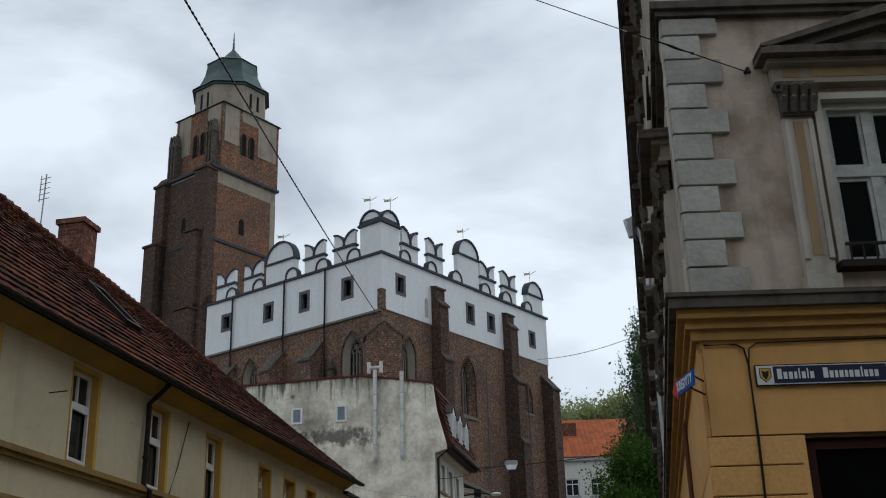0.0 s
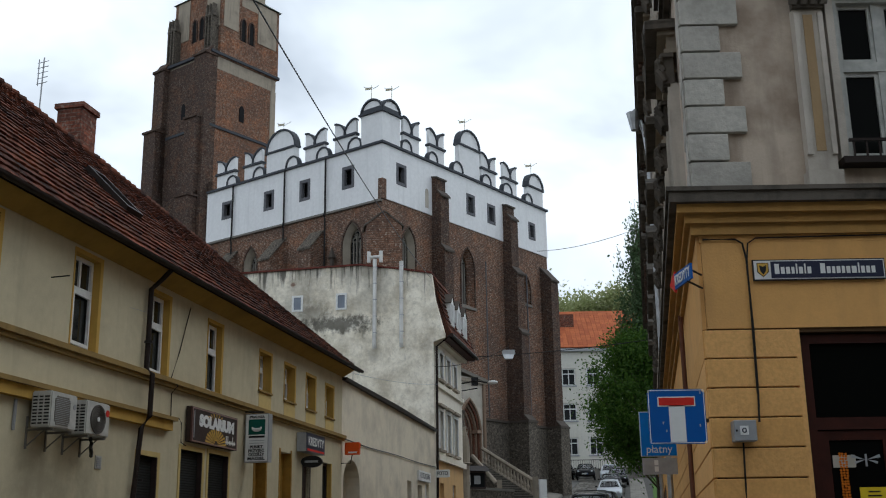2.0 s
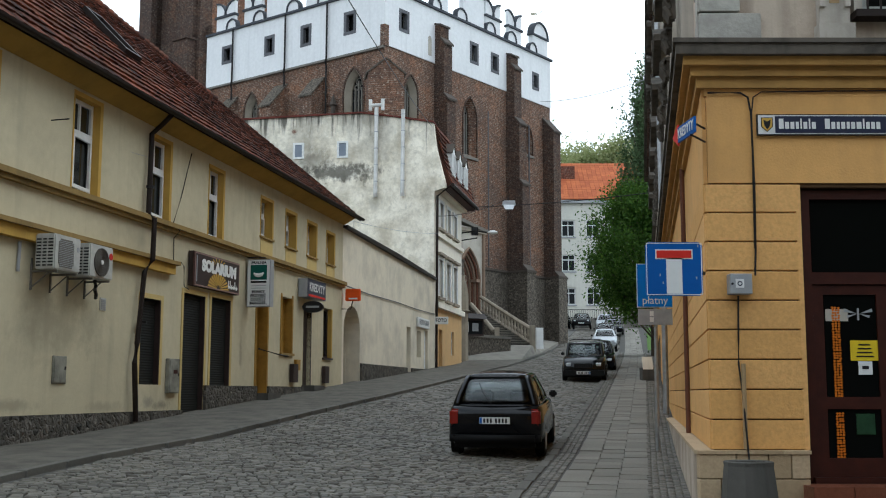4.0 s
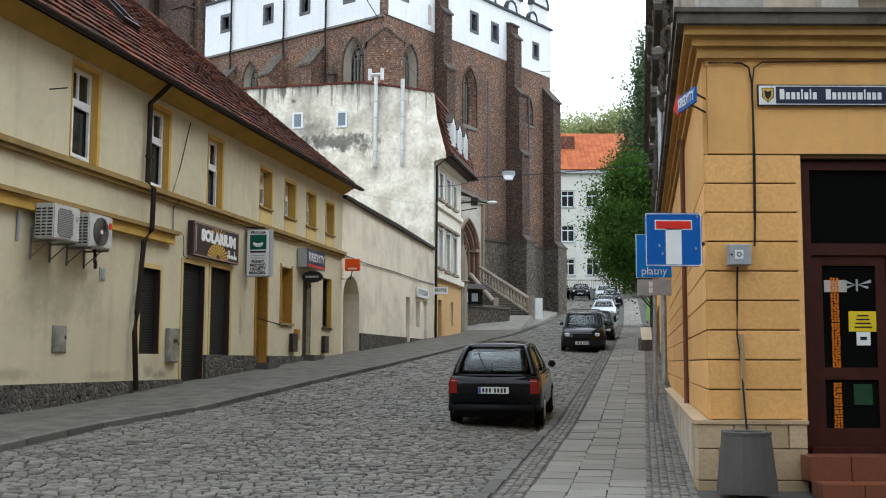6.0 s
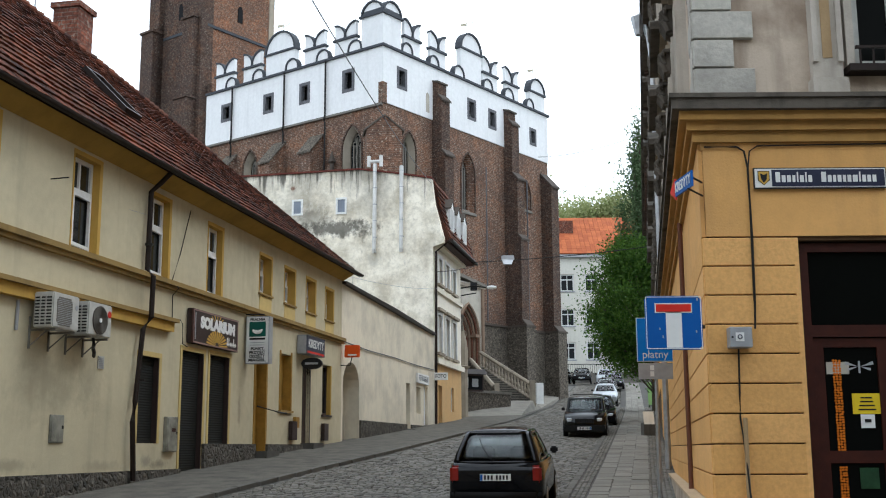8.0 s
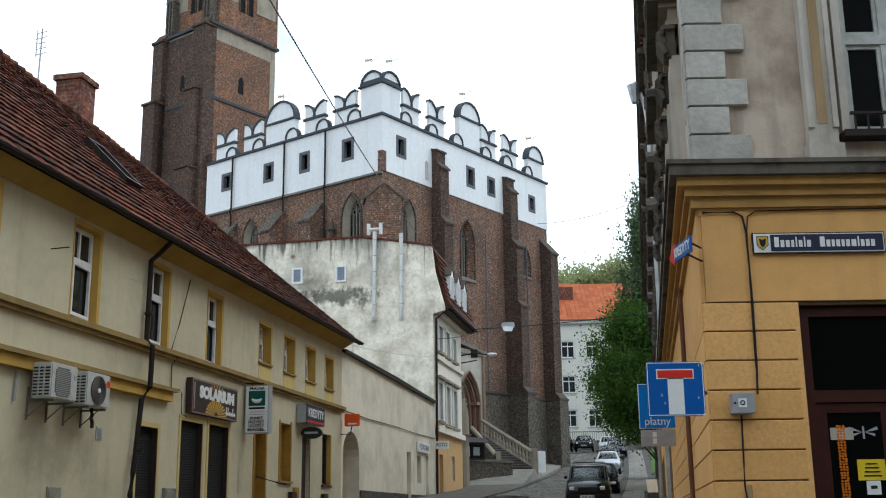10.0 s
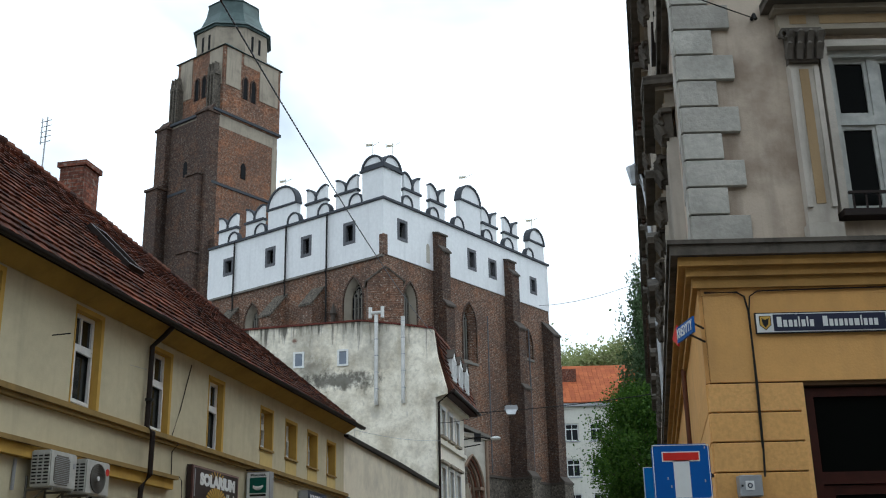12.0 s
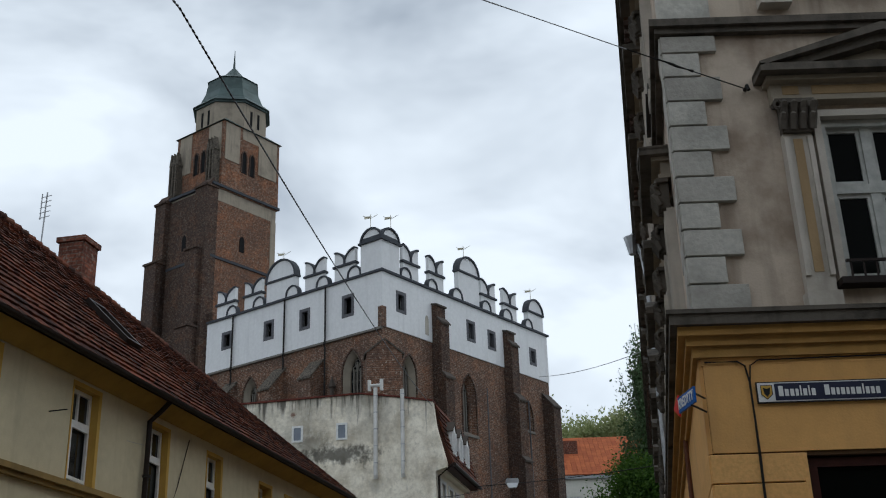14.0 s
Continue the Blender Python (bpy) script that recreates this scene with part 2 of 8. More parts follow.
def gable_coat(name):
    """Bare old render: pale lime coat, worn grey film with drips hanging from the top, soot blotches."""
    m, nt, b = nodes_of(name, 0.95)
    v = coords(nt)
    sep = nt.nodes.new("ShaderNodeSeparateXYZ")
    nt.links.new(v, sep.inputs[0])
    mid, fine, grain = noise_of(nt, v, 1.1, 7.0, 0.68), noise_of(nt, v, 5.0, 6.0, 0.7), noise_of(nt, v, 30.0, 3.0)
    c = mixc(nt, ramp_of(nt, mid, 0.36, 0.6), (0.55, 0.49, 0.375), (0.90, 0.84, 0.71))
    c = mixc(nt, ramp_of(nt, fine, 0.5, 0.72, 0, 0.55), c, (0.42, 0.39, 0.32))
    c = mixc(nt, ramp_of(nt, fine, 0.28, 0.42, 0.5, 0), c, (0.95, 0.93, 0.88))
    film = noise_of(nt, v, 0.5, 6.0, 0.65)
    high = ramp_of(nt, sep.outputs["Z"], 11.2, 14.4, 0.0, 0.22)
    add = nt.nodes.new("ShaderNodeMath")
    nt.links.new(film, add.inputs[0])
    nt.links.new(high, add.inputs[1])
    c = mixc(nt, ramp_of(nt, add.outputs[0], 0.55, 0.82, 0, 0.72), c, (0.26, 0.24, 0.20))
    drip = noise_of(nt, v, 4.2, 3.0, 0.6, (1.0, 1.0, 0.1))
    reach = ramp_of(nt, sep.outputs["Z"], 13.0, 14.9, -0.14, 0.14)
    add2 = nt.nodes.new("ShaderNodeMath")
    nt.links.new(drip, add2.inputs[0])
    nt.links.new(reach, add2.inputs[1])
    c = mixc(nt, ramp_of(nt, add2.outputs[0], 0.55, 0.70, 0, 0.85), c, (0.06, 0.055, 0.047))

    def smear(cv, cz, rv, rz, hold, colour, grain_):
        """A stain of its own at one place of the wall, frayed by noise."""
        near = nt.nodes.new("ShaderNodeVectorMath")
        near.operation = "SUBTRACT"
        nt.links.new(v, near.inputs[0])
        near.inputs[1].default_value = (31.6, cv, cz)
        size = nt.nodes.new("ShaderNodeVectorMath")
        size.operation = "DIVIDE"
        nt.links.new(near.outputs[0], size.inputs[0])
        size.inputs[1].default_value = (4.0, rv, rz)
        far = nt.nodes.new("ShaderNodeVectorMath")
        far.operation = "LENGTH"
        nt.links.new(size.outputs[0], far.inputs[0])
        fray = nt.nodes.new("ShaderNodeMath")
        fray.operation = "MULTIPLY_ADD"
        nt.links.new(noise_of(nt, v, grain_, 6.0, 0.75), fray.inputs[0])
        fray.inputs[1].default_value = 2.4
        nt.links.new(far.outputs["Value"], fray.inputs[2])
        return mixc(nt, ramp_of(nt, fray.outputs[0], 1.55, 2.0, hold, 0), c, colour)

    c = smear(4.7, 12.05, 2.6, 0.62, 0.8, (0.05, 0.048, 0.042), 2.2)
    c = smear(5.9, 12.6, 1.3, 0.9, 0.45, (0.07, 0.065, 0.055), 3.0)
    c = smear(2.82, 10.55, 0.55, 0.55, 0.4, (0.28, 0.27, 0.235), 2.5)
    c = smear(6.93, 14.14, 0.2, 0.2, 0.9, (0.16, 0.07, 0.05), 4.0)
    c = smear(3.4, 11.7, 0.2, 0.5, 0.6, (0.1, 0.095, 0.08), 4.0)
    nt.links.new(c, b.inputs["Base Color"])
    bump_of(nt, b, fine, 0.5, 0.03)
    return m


def glass_of(name, tint=(0.007, 0.008, 0.009), rough=0.06, gloss=0.07):
    """Window glass seen against a dark room: dark, with a clear reflection."""
    m, nt, b = nodes_of(name, rough)
    v = coords(nt)
    n = noise_of(nt, v, 0.8, 3.0)
    nt.links.new(mixc(nt, n, tint, tuple(k * 2.5 for k in tint)), b.inputs["Base Color"])
    b.inputs["IOR"].default_value = 1.5
    b.inputs["Specular IOR Level"].default_value = gloss
    return m


M = {
    "cream": cream_coat("cream_render"),
    "annex": render_coat("annex_render", (0.80, 0.725, 0.57), (0.36, 0.33, 0.27), 0.8, 0.15, 0.45, lo=0.46, hi=0.74),
    "ochre": render_coat("ochre_trim", (0.56, 0.35, 0.08), (0.28, 0.17, 0.05), 0.35, 0.3),
    # trim ochre darkened, the shade under the eaves put into the colour
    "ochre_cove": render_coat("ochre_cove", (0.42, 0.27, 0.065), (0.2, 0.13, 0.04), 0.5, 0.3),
    "ochre_dark": render_coat("ochre_moulding", (0.30, 0.20, 0.07), (0.12, 0.09, 0.05), 0.5, 0.4),
    "orange": render_coat("orange_render", (0.76, 0.425, 0.145), (0.42, 0.26, 0.12), 0.35, 0.25, 0.6),
    "orange_trim": render_coat("orange_moulding", (0.50, 0.285, 0.085), (0.22, 0.13, 0.05), 0.5, 0.35),
    "greywall": render_coat("grey_stucco", (0.57, 0.475, 0.375), (0.26, 0.195, 0.145), 0.85, 0.7, 1.1, lo=0.44, hi=0.66),
    "quoin": render_coat("quoin_stucco", (0.54, 0.49, 0.42), (0.2, 0.175, 0.14), 0.5, 0.6, 1.3),
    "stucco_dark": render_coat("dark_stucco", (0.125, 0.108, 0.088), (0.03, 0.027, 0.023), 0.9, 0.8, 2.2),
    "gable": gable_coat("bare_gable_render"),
    "foto": render_coat("pale_facade", (0.88, 0.83, 0.71), (0.5, 0.46, 0.38), 0.3, 0.25),
    "foto_low": render_coat("apricot_facade", (0.68, 0.44, 0.20), (0.4, 0.3, 0.18), 0.35, 0.3),
    "white": render_coat("white_attic_render", (0.80, 0.80, 0.80), (0.62, 0.62, 0.62), 0.35, 0.3, 0.3),
    "school": render_coat("school_render", (0.72, 0.70, 0.62), (0.5, 0.48, 0.42), 0.3, 0.3, 0.3),
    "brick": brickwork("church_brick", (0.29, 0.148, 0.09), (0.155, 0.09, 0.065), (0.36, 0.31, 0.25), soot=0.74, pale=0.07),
    # soot; on the tower's flank that side's shade is in the colour too
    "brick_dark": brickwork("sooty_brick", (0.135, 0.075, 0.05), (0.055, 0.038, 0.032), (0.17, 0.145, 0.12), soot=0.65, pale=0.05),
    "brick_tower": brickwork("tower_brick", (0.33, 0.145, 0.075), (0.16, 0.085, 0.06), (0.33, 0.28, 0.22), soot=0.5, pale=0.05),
    "brick_stone": rubble("dark_rubble_wall", (0.028, 0.024, 0.02), (0.25, 0.21, 0.165), (0.085, 0.075, 0.06), 10.0),
    "chimney": brickwork("chimney_brick", (0.25, 0.085, 0.05), (0.15, 0.06, 0.04), (0.2, 0.16, 0.13), soot=0.4),
    "plinth": rubble("fieldstone_plinth", (0.03, 0.028, 0.024), (0.17, 0.152, 0.125), (0.095, 0.087, 0.073), 9.0),
    "reveal_plaster": render_coat("grey_reveal_plaster", (0.33, 0.29, 0.23), (0.16, 0.135, 0.11), 0.6, 0.5, 1.0),
    # lighter than the near pavement: the brighter light up there is in the colour
    "forecourt": render_coat("worn_forecourt_paving", (0.27, 0.25, 0.215), (0.14, 0.13, 0.11), 0.6, 0.0, 1.3, lo=0.40, hi=0.70, bump=0.8),
    "ochre_pale": render_coat("pale_ochre_lining", (0.62, 0.47, 0.19), (0.36, 0.27, 0.12), 0.35, 0.3),
    "ochre_old": render_coat("faded_ochre_panel", (0.40, 0.28, 0.15), (0.2, 0.13, 0.07), 0.5, 0.4),
    # one dark brown holds the joints' dirt and the shade in them
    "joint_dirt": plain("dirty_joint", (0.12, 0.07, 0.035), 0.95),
    "coping_dark": render_coat("dark_brick_coping", (0.085, 0.07, 0.058), (0.04, 0.035, 0.03), 0.6, 0.3, 1.2),
    "portal_stone": render_coat("portal_stone", (0.27, 0.19, 0.135), (0.12, 0.085, 0.06), 0.5, 0.3, 1.5),
    "portal_red": render_coat("portal_red_brick", (0.17, 0.075, 0.048), (0.08, 0.04, 0.03), 0.5, 0.3, 1.5),
    "step_stone": render_coat("worn_step_stone", (0.22, 0.2, 0.17), (0.1, 0.09, 0.075), 0.5, 0.2, 2.0),
    "glass_house": glass_of("house_window_glass", (0.012, 0.013, 0.012), 0.05, 0.4),
    "glass_dark": glass_of("shop_window_glass", (0.0025, 0.0028, 0.0025), 0.05, 0.02),
    "plaster": render_coat("pale_plaster_reveal", (0.50, 0.46, 0.39), (0.28, 0.25, 0.21), 0.5, 0.4, 1.0),
    "sandstone": render_coat("sandstone", (0.36, 0.31, 0.24), (0.16, 0.135, 0.11), 0.6, 0.6, 0.9),
    "coping": render_coat("grey_coping", (0.19, 0.175, 0.15), (0.1, 0.1, 0.09), 0.5, 0.3, 1.2),
    "attic_trim": plain("dark_attic_coping", (0.06, 0.065, 0.075), 0.75),
    "window_trim": plain("grey_window_surround", (0.13, 0.13, 0.14), 0.85),
    # near-black colour in place of the shade in rooms and openings
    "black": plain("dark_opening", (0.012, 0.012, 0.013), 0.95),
    "copper": plain("weathered_copper_sheet", (0.09, 0.125, 0.12), 0.55, 0.3, 0.2, 0.8),
    "iron": plain("dark_iron", (0.03, 0.028, 0.027), 0.6, 0.5),
    "brown_pipe": plain("brown_gutter_paint", (0.022, 0.014, 0.011), 0.5, 0.2),
    "zinc": plain("galvanised_sheet", (0.45, 0.46, 0.47), 0.45, 0.7, 0.15, 5.0),
    "flue": plain("pale_flue_pipe", (0.66, 0.65, 0.62), 0.5, 0.2, 0.12, 2.0),
    "gold": plain("gilded_vane", (0.50, 0.46, 0.34), 0.5, 0.4),
    "whitepaint": plain("white_frame_paint", (0.76, 0.76, 0.74), 0.5, 0, 0.08),
    "greyframe": plain("grey_frame_paint", (0.50, 0.50, 0.46), 0.6, 0, 0.15),
    "glass": glass_of("window_glass"),
    "glass_pale": glass_of("curtained_glass", (0.12, 0.135, 0.16)),
    "tile_red": plain("red_clay_coping", (0.15, 0.042, 0.03), 0.85, 0, 0.25, 2.0),
    "shutter": plain("dark_roller_shutter", (0.013, 0.014, 0.012), 0.65, 0.0),
    "maroon": plain("maroon_wood", (0.05, 0.0105, 0.005), 0.55, 0, 0.2),
    "mustard": plain("mustard_door_paint", (0.36, 0.2, 0.035), 0.6, 0, 0.12),
    "blue": plain("sign_blue", (0.008, 0.10, 0.38), 0.45, 0, 0.06, 3),
    "lightblue": plain("parking_sign_blue", (0.012, 0.21, 0.72), 0.45, 0, 0.06, 3),
    "red": plain("sign_red", (0.62, 0.03, 0.02), 0.45, 0, 0.06, 3),
    "signwhite": plain("sign_white", (0.78, 0.78, 0.76), 0.45, 0, 0.05, 3),
    "navy": plain("enamel_navy", (0.008, 0.013, 0.045), 0.3, 0, 0.06, 3),
    "gold_paint": plain("shield_yellow", (0.62, 0.38, 0.07), 0.5, 0, 0.05),
    "signblack": plain("sign_black", (0.015, 0.015, 0.016), 0.4, 0, 0.05),
    "signbrown": plain("sign_brown", (0.045, 0.03, 0.027), 0.45, 0, 0.1),
    "box_grey": plain("meter_box_grey", (0.33, 0.32, 0.265), 0.6, 0, 0.35, 3.0),
    "packet_green": plain("packet_green", (0.02, 0.06, 0.025), 0.5, 0, 0.3),
    "green": plain("sign_green", (0.01, 0.10, 0.075), 0.45, 0, 0.05),
    "signorange": plain("sign_orange", (0.78, 0.10, 0.01), 0.45, 0, 0.05),
    "sign_rose": plain("sign_rose_edge", (0.30, 0.19, 0.17), 0.5, 0, 0.08),
    "signgrey": plain("sign_grey", (0.38, 0.39, 0.40), 0.5, 0.2, 0.08),
    "yellowpaper": plain("yellow_paper", (0.75, 0.55, 0.02), 0.8, 0, 0.05),
    "orangetape": plain("orange_garland", (0.75, 0.2, 0.01), 0.8, 0, 0.2, 40),
    "ac": plain("ac_casing", (0.52, 0.51, 0.47), 0.5, 0, 0.1),
    "concrete": render_coat("old_concrete", (0.10, 0.094, 0.083), (0.045, 0.043, 0.038), 0.5, 0.5, 2.0),
    "asphalt": render_coat("worn_pavement", (0.145, 0.133, 0.112), (0.06, 0.056, 0.048), 0.85, 0.0, 2.3, lo=0.40, hi=0.68, bump=1.0),
    "joint": render_coat("joint_sand", (0.085, 0.08, 0.072), (0.04, 0.04, 0.038), 0.5, 0.0, 0.7, bump=0.6),
    "earth": render_coat("grey_ground", (0.15, 0.145, 0.135), (0.08, 0.08, 0.07), 0.5, 0.0, 0.2, bump=0.6),
    "cobble": pieces("granite_cobble", [(0.085, 0.077, 0.063), (0.135, 0.123, 0.101), (0.195, 0.178, 0.146)], 0.62, gloss=0.35),
    "cobble_joined": pieces("granite_cobble_joined", [(0.085, 0.077, 0.063), (0.135, 0.123, 0.101), (0.195, 0.178, 0.146)], 0.62, True, gloss=0.35),
    "slab": pieces("pavement_slab", [(0.19, 0.177, 0.152), (0.225, 0.21, 0.18), (0.255, 0.24, 0.208)], 0.85),
    "slab_joined": pieces("pavement_slab_joined", [(0.19, 0.177, 0.152), (0.225, 0.21, 0.18), (0.255, 0.24, 0.208)], 0.85, True),
    "kerb": pieces("kerb_granite", [(0.10, 0.094, 0.082), (0.16, 0.15, 0.13)], 0.8),
    "tile": pieces("roof_tile_clay", [(0.02, 0.010, 0.008), (0.10, 0.028, 0.013), (0.20, 0.062, 0.03), (0.04, 0.016, 0.011), (0.15, 0.06, 0.034)], 0.95, False, 12.0, 0.5, 0.8),
    "tile_joined": pieces("roof_tile_clay_joined", [(0.02, 0.010, 0.008), (0.10, 0.028, 0.013), (0.20, 0.062, 0.03), (0.04, 0.016, 0.011), (0.15, 0.06, 0.034)], 0.95, True, 12.0, 0.5, 0.8),
    "tile_far": pieces("orange_roof_tiles", [(0.34, 0.09, 0.035), (0.48, 0.14, 0.05)], 0.85, True, 6.0),
    "stoneslab": pieces("plinth_stone_slab", [(0.40, 0.29, 0.17), (0.50, 0.37, 0.225), (0.56, 0.43, 0.275)], 0.7),
    "rust": pieces("orange_rustication", [(0.70, 0.385, 0.125), (0.76, 0.425, 0.145), (0.80, 0.455, 0.165)], 0.9, False, 24.0, 0.3, 0.25),
    "quoinblock": pieces("quoin_block", [(0.40, 0.375, 0.33), (0.50, 0.475, 0.42), (0.58, 0.555, 0.49)], 0.92, False, 14.0, 0.7, 0.85),
    "bark": render_coat("bark", (0.10, 0.08, 0.06), (0.04, 0.035, 0.03), 0.5, 0.5, 3.0),
    "leaf": leaf_of("dark_leaf", [(0.038, 0.095, 0.012), (0.075, 0.155, 0.02), (0.13, 0.23, 0.032)]),
    "leaf_birch": leaf_of("birch_leaf", [(0.07, 0.12, 0.05), (0.11, 0.17, 0.075), (0.15, 0.21, 0.10)]),
    "leaf_far": leaf_of("young_leaf", [(0.26, 0.30, 0.12), (0.36, 0.40, 0.18), (0.46, 0.48, 0.26)], 0.5),
    "carblack": car_paint("dark_car_paint", (0.0025, 0.003, 0.0045)),
    "carsilver": plain("silver_car_paint", (0.50, 0.53, 0.56), 0.3, 0.5, 0.05, 3, 0),
    "cargreen": car_paint("dark_green_car_paint", (0.0025, 0.0035, 0.0045)),
    "tyre": plain("tyre_rubber", (0.008, 0.008, 0.008), 0.9),
    "taillight": plain("tail_light_red", (0.24, 0.014, 0.008), 0.2, 0, 0.05),
    "bumper": plain("black_plastic", (0.007, 0.007, 0.0075), 0.7),
    "carglass": clear_glass("car_glass", (0.72, 0.76, 0.76)),
    "headlight": plain("headlight_lens", (0.6, 0.62, 0.64), 0.15, 0.3, 0.05),
    "grass": render_coat("grass_turf", (0.07, 0.14, 0.02), (0.05, 0.08, 0.02), 0.5, 0.0, 2.0),
    "brickstep": pieces("red_step_tile", [(0.15, 0.05, 0.028), (0.21, 0.075, 0.04)], 0.35),
}


# ---- building helpers ----
def part(name, bm, material, parent=None, label=""):
    """Link a bmesh as one mesh object under a thing or a part."""
    me = bpy.data.meshes.new(name)
    bmesh.ops.remove_doubles(bm, verts=bm.verts, dist=0.0001)
    bmesh.ops.recalc_face_normals(bm, faces=bm.faces)
    bm.to_mesh(me)
    bm.free()
    me.materials.append(M[material] if isinstance(material, str) else material)
    ob = new(name, me)
    ob.parent = parent
    if label:
        ob["label"] = label
    return ob


def shared(name, me, parent, m=None):
    """A piece on shared mesh data."""
    ob = new(name, me)
    ob.parent = parent
    if m is not None:
        ob.matrix_basis = m
    return ob


def empty(name, m, label, category, group="", kind=""):
    ob = new(name)
    ob.empty_display_size = 0.1
    ob.matrix_basis = m
    return tagged(ob, label, category, group, kind)


def solid(bm, pts, faces):
    vs = [bm.verts.new(p) for p in pts]
    for f in faces:
        bm.faces.new([vs[i] for i in f])
    return vs


def box(bm, x0, x1, y0, y1, z0, z1, m=None):
    pts = [Vector((x, y, z)) for z in (z0, z1) for x, y in ((x0, y0), (x1, y0), (x1, y1), (x0, y1))]
    if m is not None:
        pts = [m @ p for p in pts]
    solid(bm, pts, [(3, 2, 1, 0), (4, 5, 6, 7), (0, 1, 5, 4), (1, 2, 6, 5), (2, 3, 7, 6), (3, 0, 4, 7)])
    return bm


def slab_of(bm, poly, vec):
    """A prism: a polygon of points, pushed along vec."""
    a = [Vector(p) for p in poly]
    vec = Vector(vec)
    n = len(a)
    vs = [bm.verts.new(p) for p in a] + [bm.verts.new(p + vec) for p in a]
    bm.faces.new(vs[:n][::-1])
    bm.faces.new(vs[n:])
    for i in range(n):
        j = (i + 1) % n
        bm.faces.new((vs[i], vs[j], vs[n + j], vs[n + i]))
    return bm


def tube(bm, pts, radius, sides=8, cap=True):
    """A round bar along a line of points; radius may be a list."""
    pts = [Vector(p) for p in pts]
    rings = []
    for i, p in enumerate(pts):
        d = (pts[min(i + 1, len(pts) - 1)] - pts[max(i - 1, 0)]).normalized()
        a = d.orthogonal().normalized()
        b = d.cross(a)
        r = radius[i] if isinstance(radius, (list, tuple)) else radius
        rings.append([bm.verts.new(p + r * (math.cos(k * math.tau / sides) * a + math.sin(k * math.tau / sides) * b)) for k in range(sides)])
    for i in range(len(rings) - 1):
        best = min(range(sides), key=lambda s: (rings[i][0].co - rings[i + 1][s].co).length)
        nxt = rings[i + 1][best:] + rings[i + 1][:best]
        rings[i + 1] = nxt
        for k in range(sides):
            j = (k + 1) % sides
            bm.faces.new((rings[i][k], rings[i][j], nxt[j], nxt[k]))
    if cap:
        bm.faces.new(rings[0][::-1])
        bm.faces.new(rings[-1])
    return bm


def wall_with(bm, u0, u1, z0, z1, holes, v0=0.0, v1=0.4):
    """A wall along x from u0 to u1, thick from v0 to v1 in y, with holes (a, b, low, high) going through it."""
    us = sorted({u0, u1, *[k for h in holes for k in h[:2] if u0 < k < u1]})
    zs = sorted({z0, z1, *[k for h in holes for k in h[2:] if z0 < k < z1]})
    nu, nz = len(us) - 1, len(zs) - 1

    def full(i, k):
        if not (0 <= i < nu and 0 <= k < nz):
            return False
        u, z = (us[i] + us[i + 1]) / 2, (zs[k] + zs[k + 1]) / 2
        return not any(h[0] < u < h[1] and h[2] < z < h[3] for h in holes)

    seen = {}

    def vert(i, side, k):
        key = (i, side, k)
        if key not in seen:
            seen[key] = bm.verts.new((us[i], (v0, v1)[side], zs[k]))
        return seen[key]

    for i in range(nu):
        for k in range(nz):
            if not full(i, k):
                continue
            bm.faces.new([vert(i, 0, k), vert(i + 1, 0, k), vert(i + 1, 0, k + 1), vert(i, 0, k + 1)])
            bm.faces.new([vert(i, 1, k), vert(i, 1, k + 1), vert(i + 1, 1, k + 1), vert(i + 1, 1, k)])
            for di, dk, e in ((-1, 0, ((i, k), (i, k + 1))), (1, 0, ((i + 1, k), (i + 1, k + 1))), (0, -1, ((i, k), (i + 1, k))), (0, 1, ((i, k + 1), (i + 1, k + 1)))):
                if not full(i + di, k + dk):
                    (a, b), (c, d) = e
                    bm.faces.new([vert(a, 0, b), vert(c, 0, d), vert(c, 1, d), vert(a, 1, b)])
    return bm


def lancet(w, h, spring, n=6):
    """Outline of a pointed arch of width w, height h, springing at height spring: (u, z) points from low left round to low right."""
    left = [(-w / 2, 0.0), (-w / 2, spring)]
    for i in range(1, n + 1):
        f = i / n * math.pi / 3
        left.append((w / 2 - w * math.cos(f), spring + (h - spring) * math.sin(f) / math.sin(math.pi / 3)))
    return left + [(-u, z) for u, z in left[-2::-1]]


def text_mesh(words, size, parent, m, material, name="lettering", width=None, bold=0.0):
    """Words in the built-in font, as a mesh in the x-z plane of m (x to the right, z up), centred."""
    cu = bpy.data.curves.new(name, "FONT")
    cu.body, cu.size, cu.align_x, cu.align_y, cu.extrude, cu.offset = words, size, "CENTER", "CENTER", 0.002, bold
    cu.resolution_u = 3
    ob = bpy.data.objects.new(name, cu)
    scene.collection.objects.link(ob)
    dg = bpy.context.evaluated_depsgraph_get()
    me = bpy.data.meshes.new_from_object(ob.evaluated_get(dg))
    bpy.data.objects.remove(ob)
    if width:
        w = max(v.co.x for v in me.vertices) - min(v.co.x for v in me.vertices)
        for v in me.vertices:
            v.co.x *= width / w
    me.materials.clear()
    me.materials.append(M[material])
    o = new(name, me)
    o.parent = parent
    o.matrix_basis = m @ pose(0, 0, 0, 90)
    return o


# ---- ground: the street climbs from the square to the church and the school ----
PROFILE = [(-3000, 0.0), (0, 0.0), (12, 0.22), (19.5, 0.47), (30, 1.14), (42, 1.97), (50, 2.55), (60, 3.2), (75, 4.3), (85, 5.5), (98, 7.1), (112, 8.0), (140, 8.6), (4000, 9.0)]
FAC = math.tan(radians(11.055))      # the old houses' line: x = -10.65 + FAC * y


def house_line(y):
    return -10.648 + FAC * y


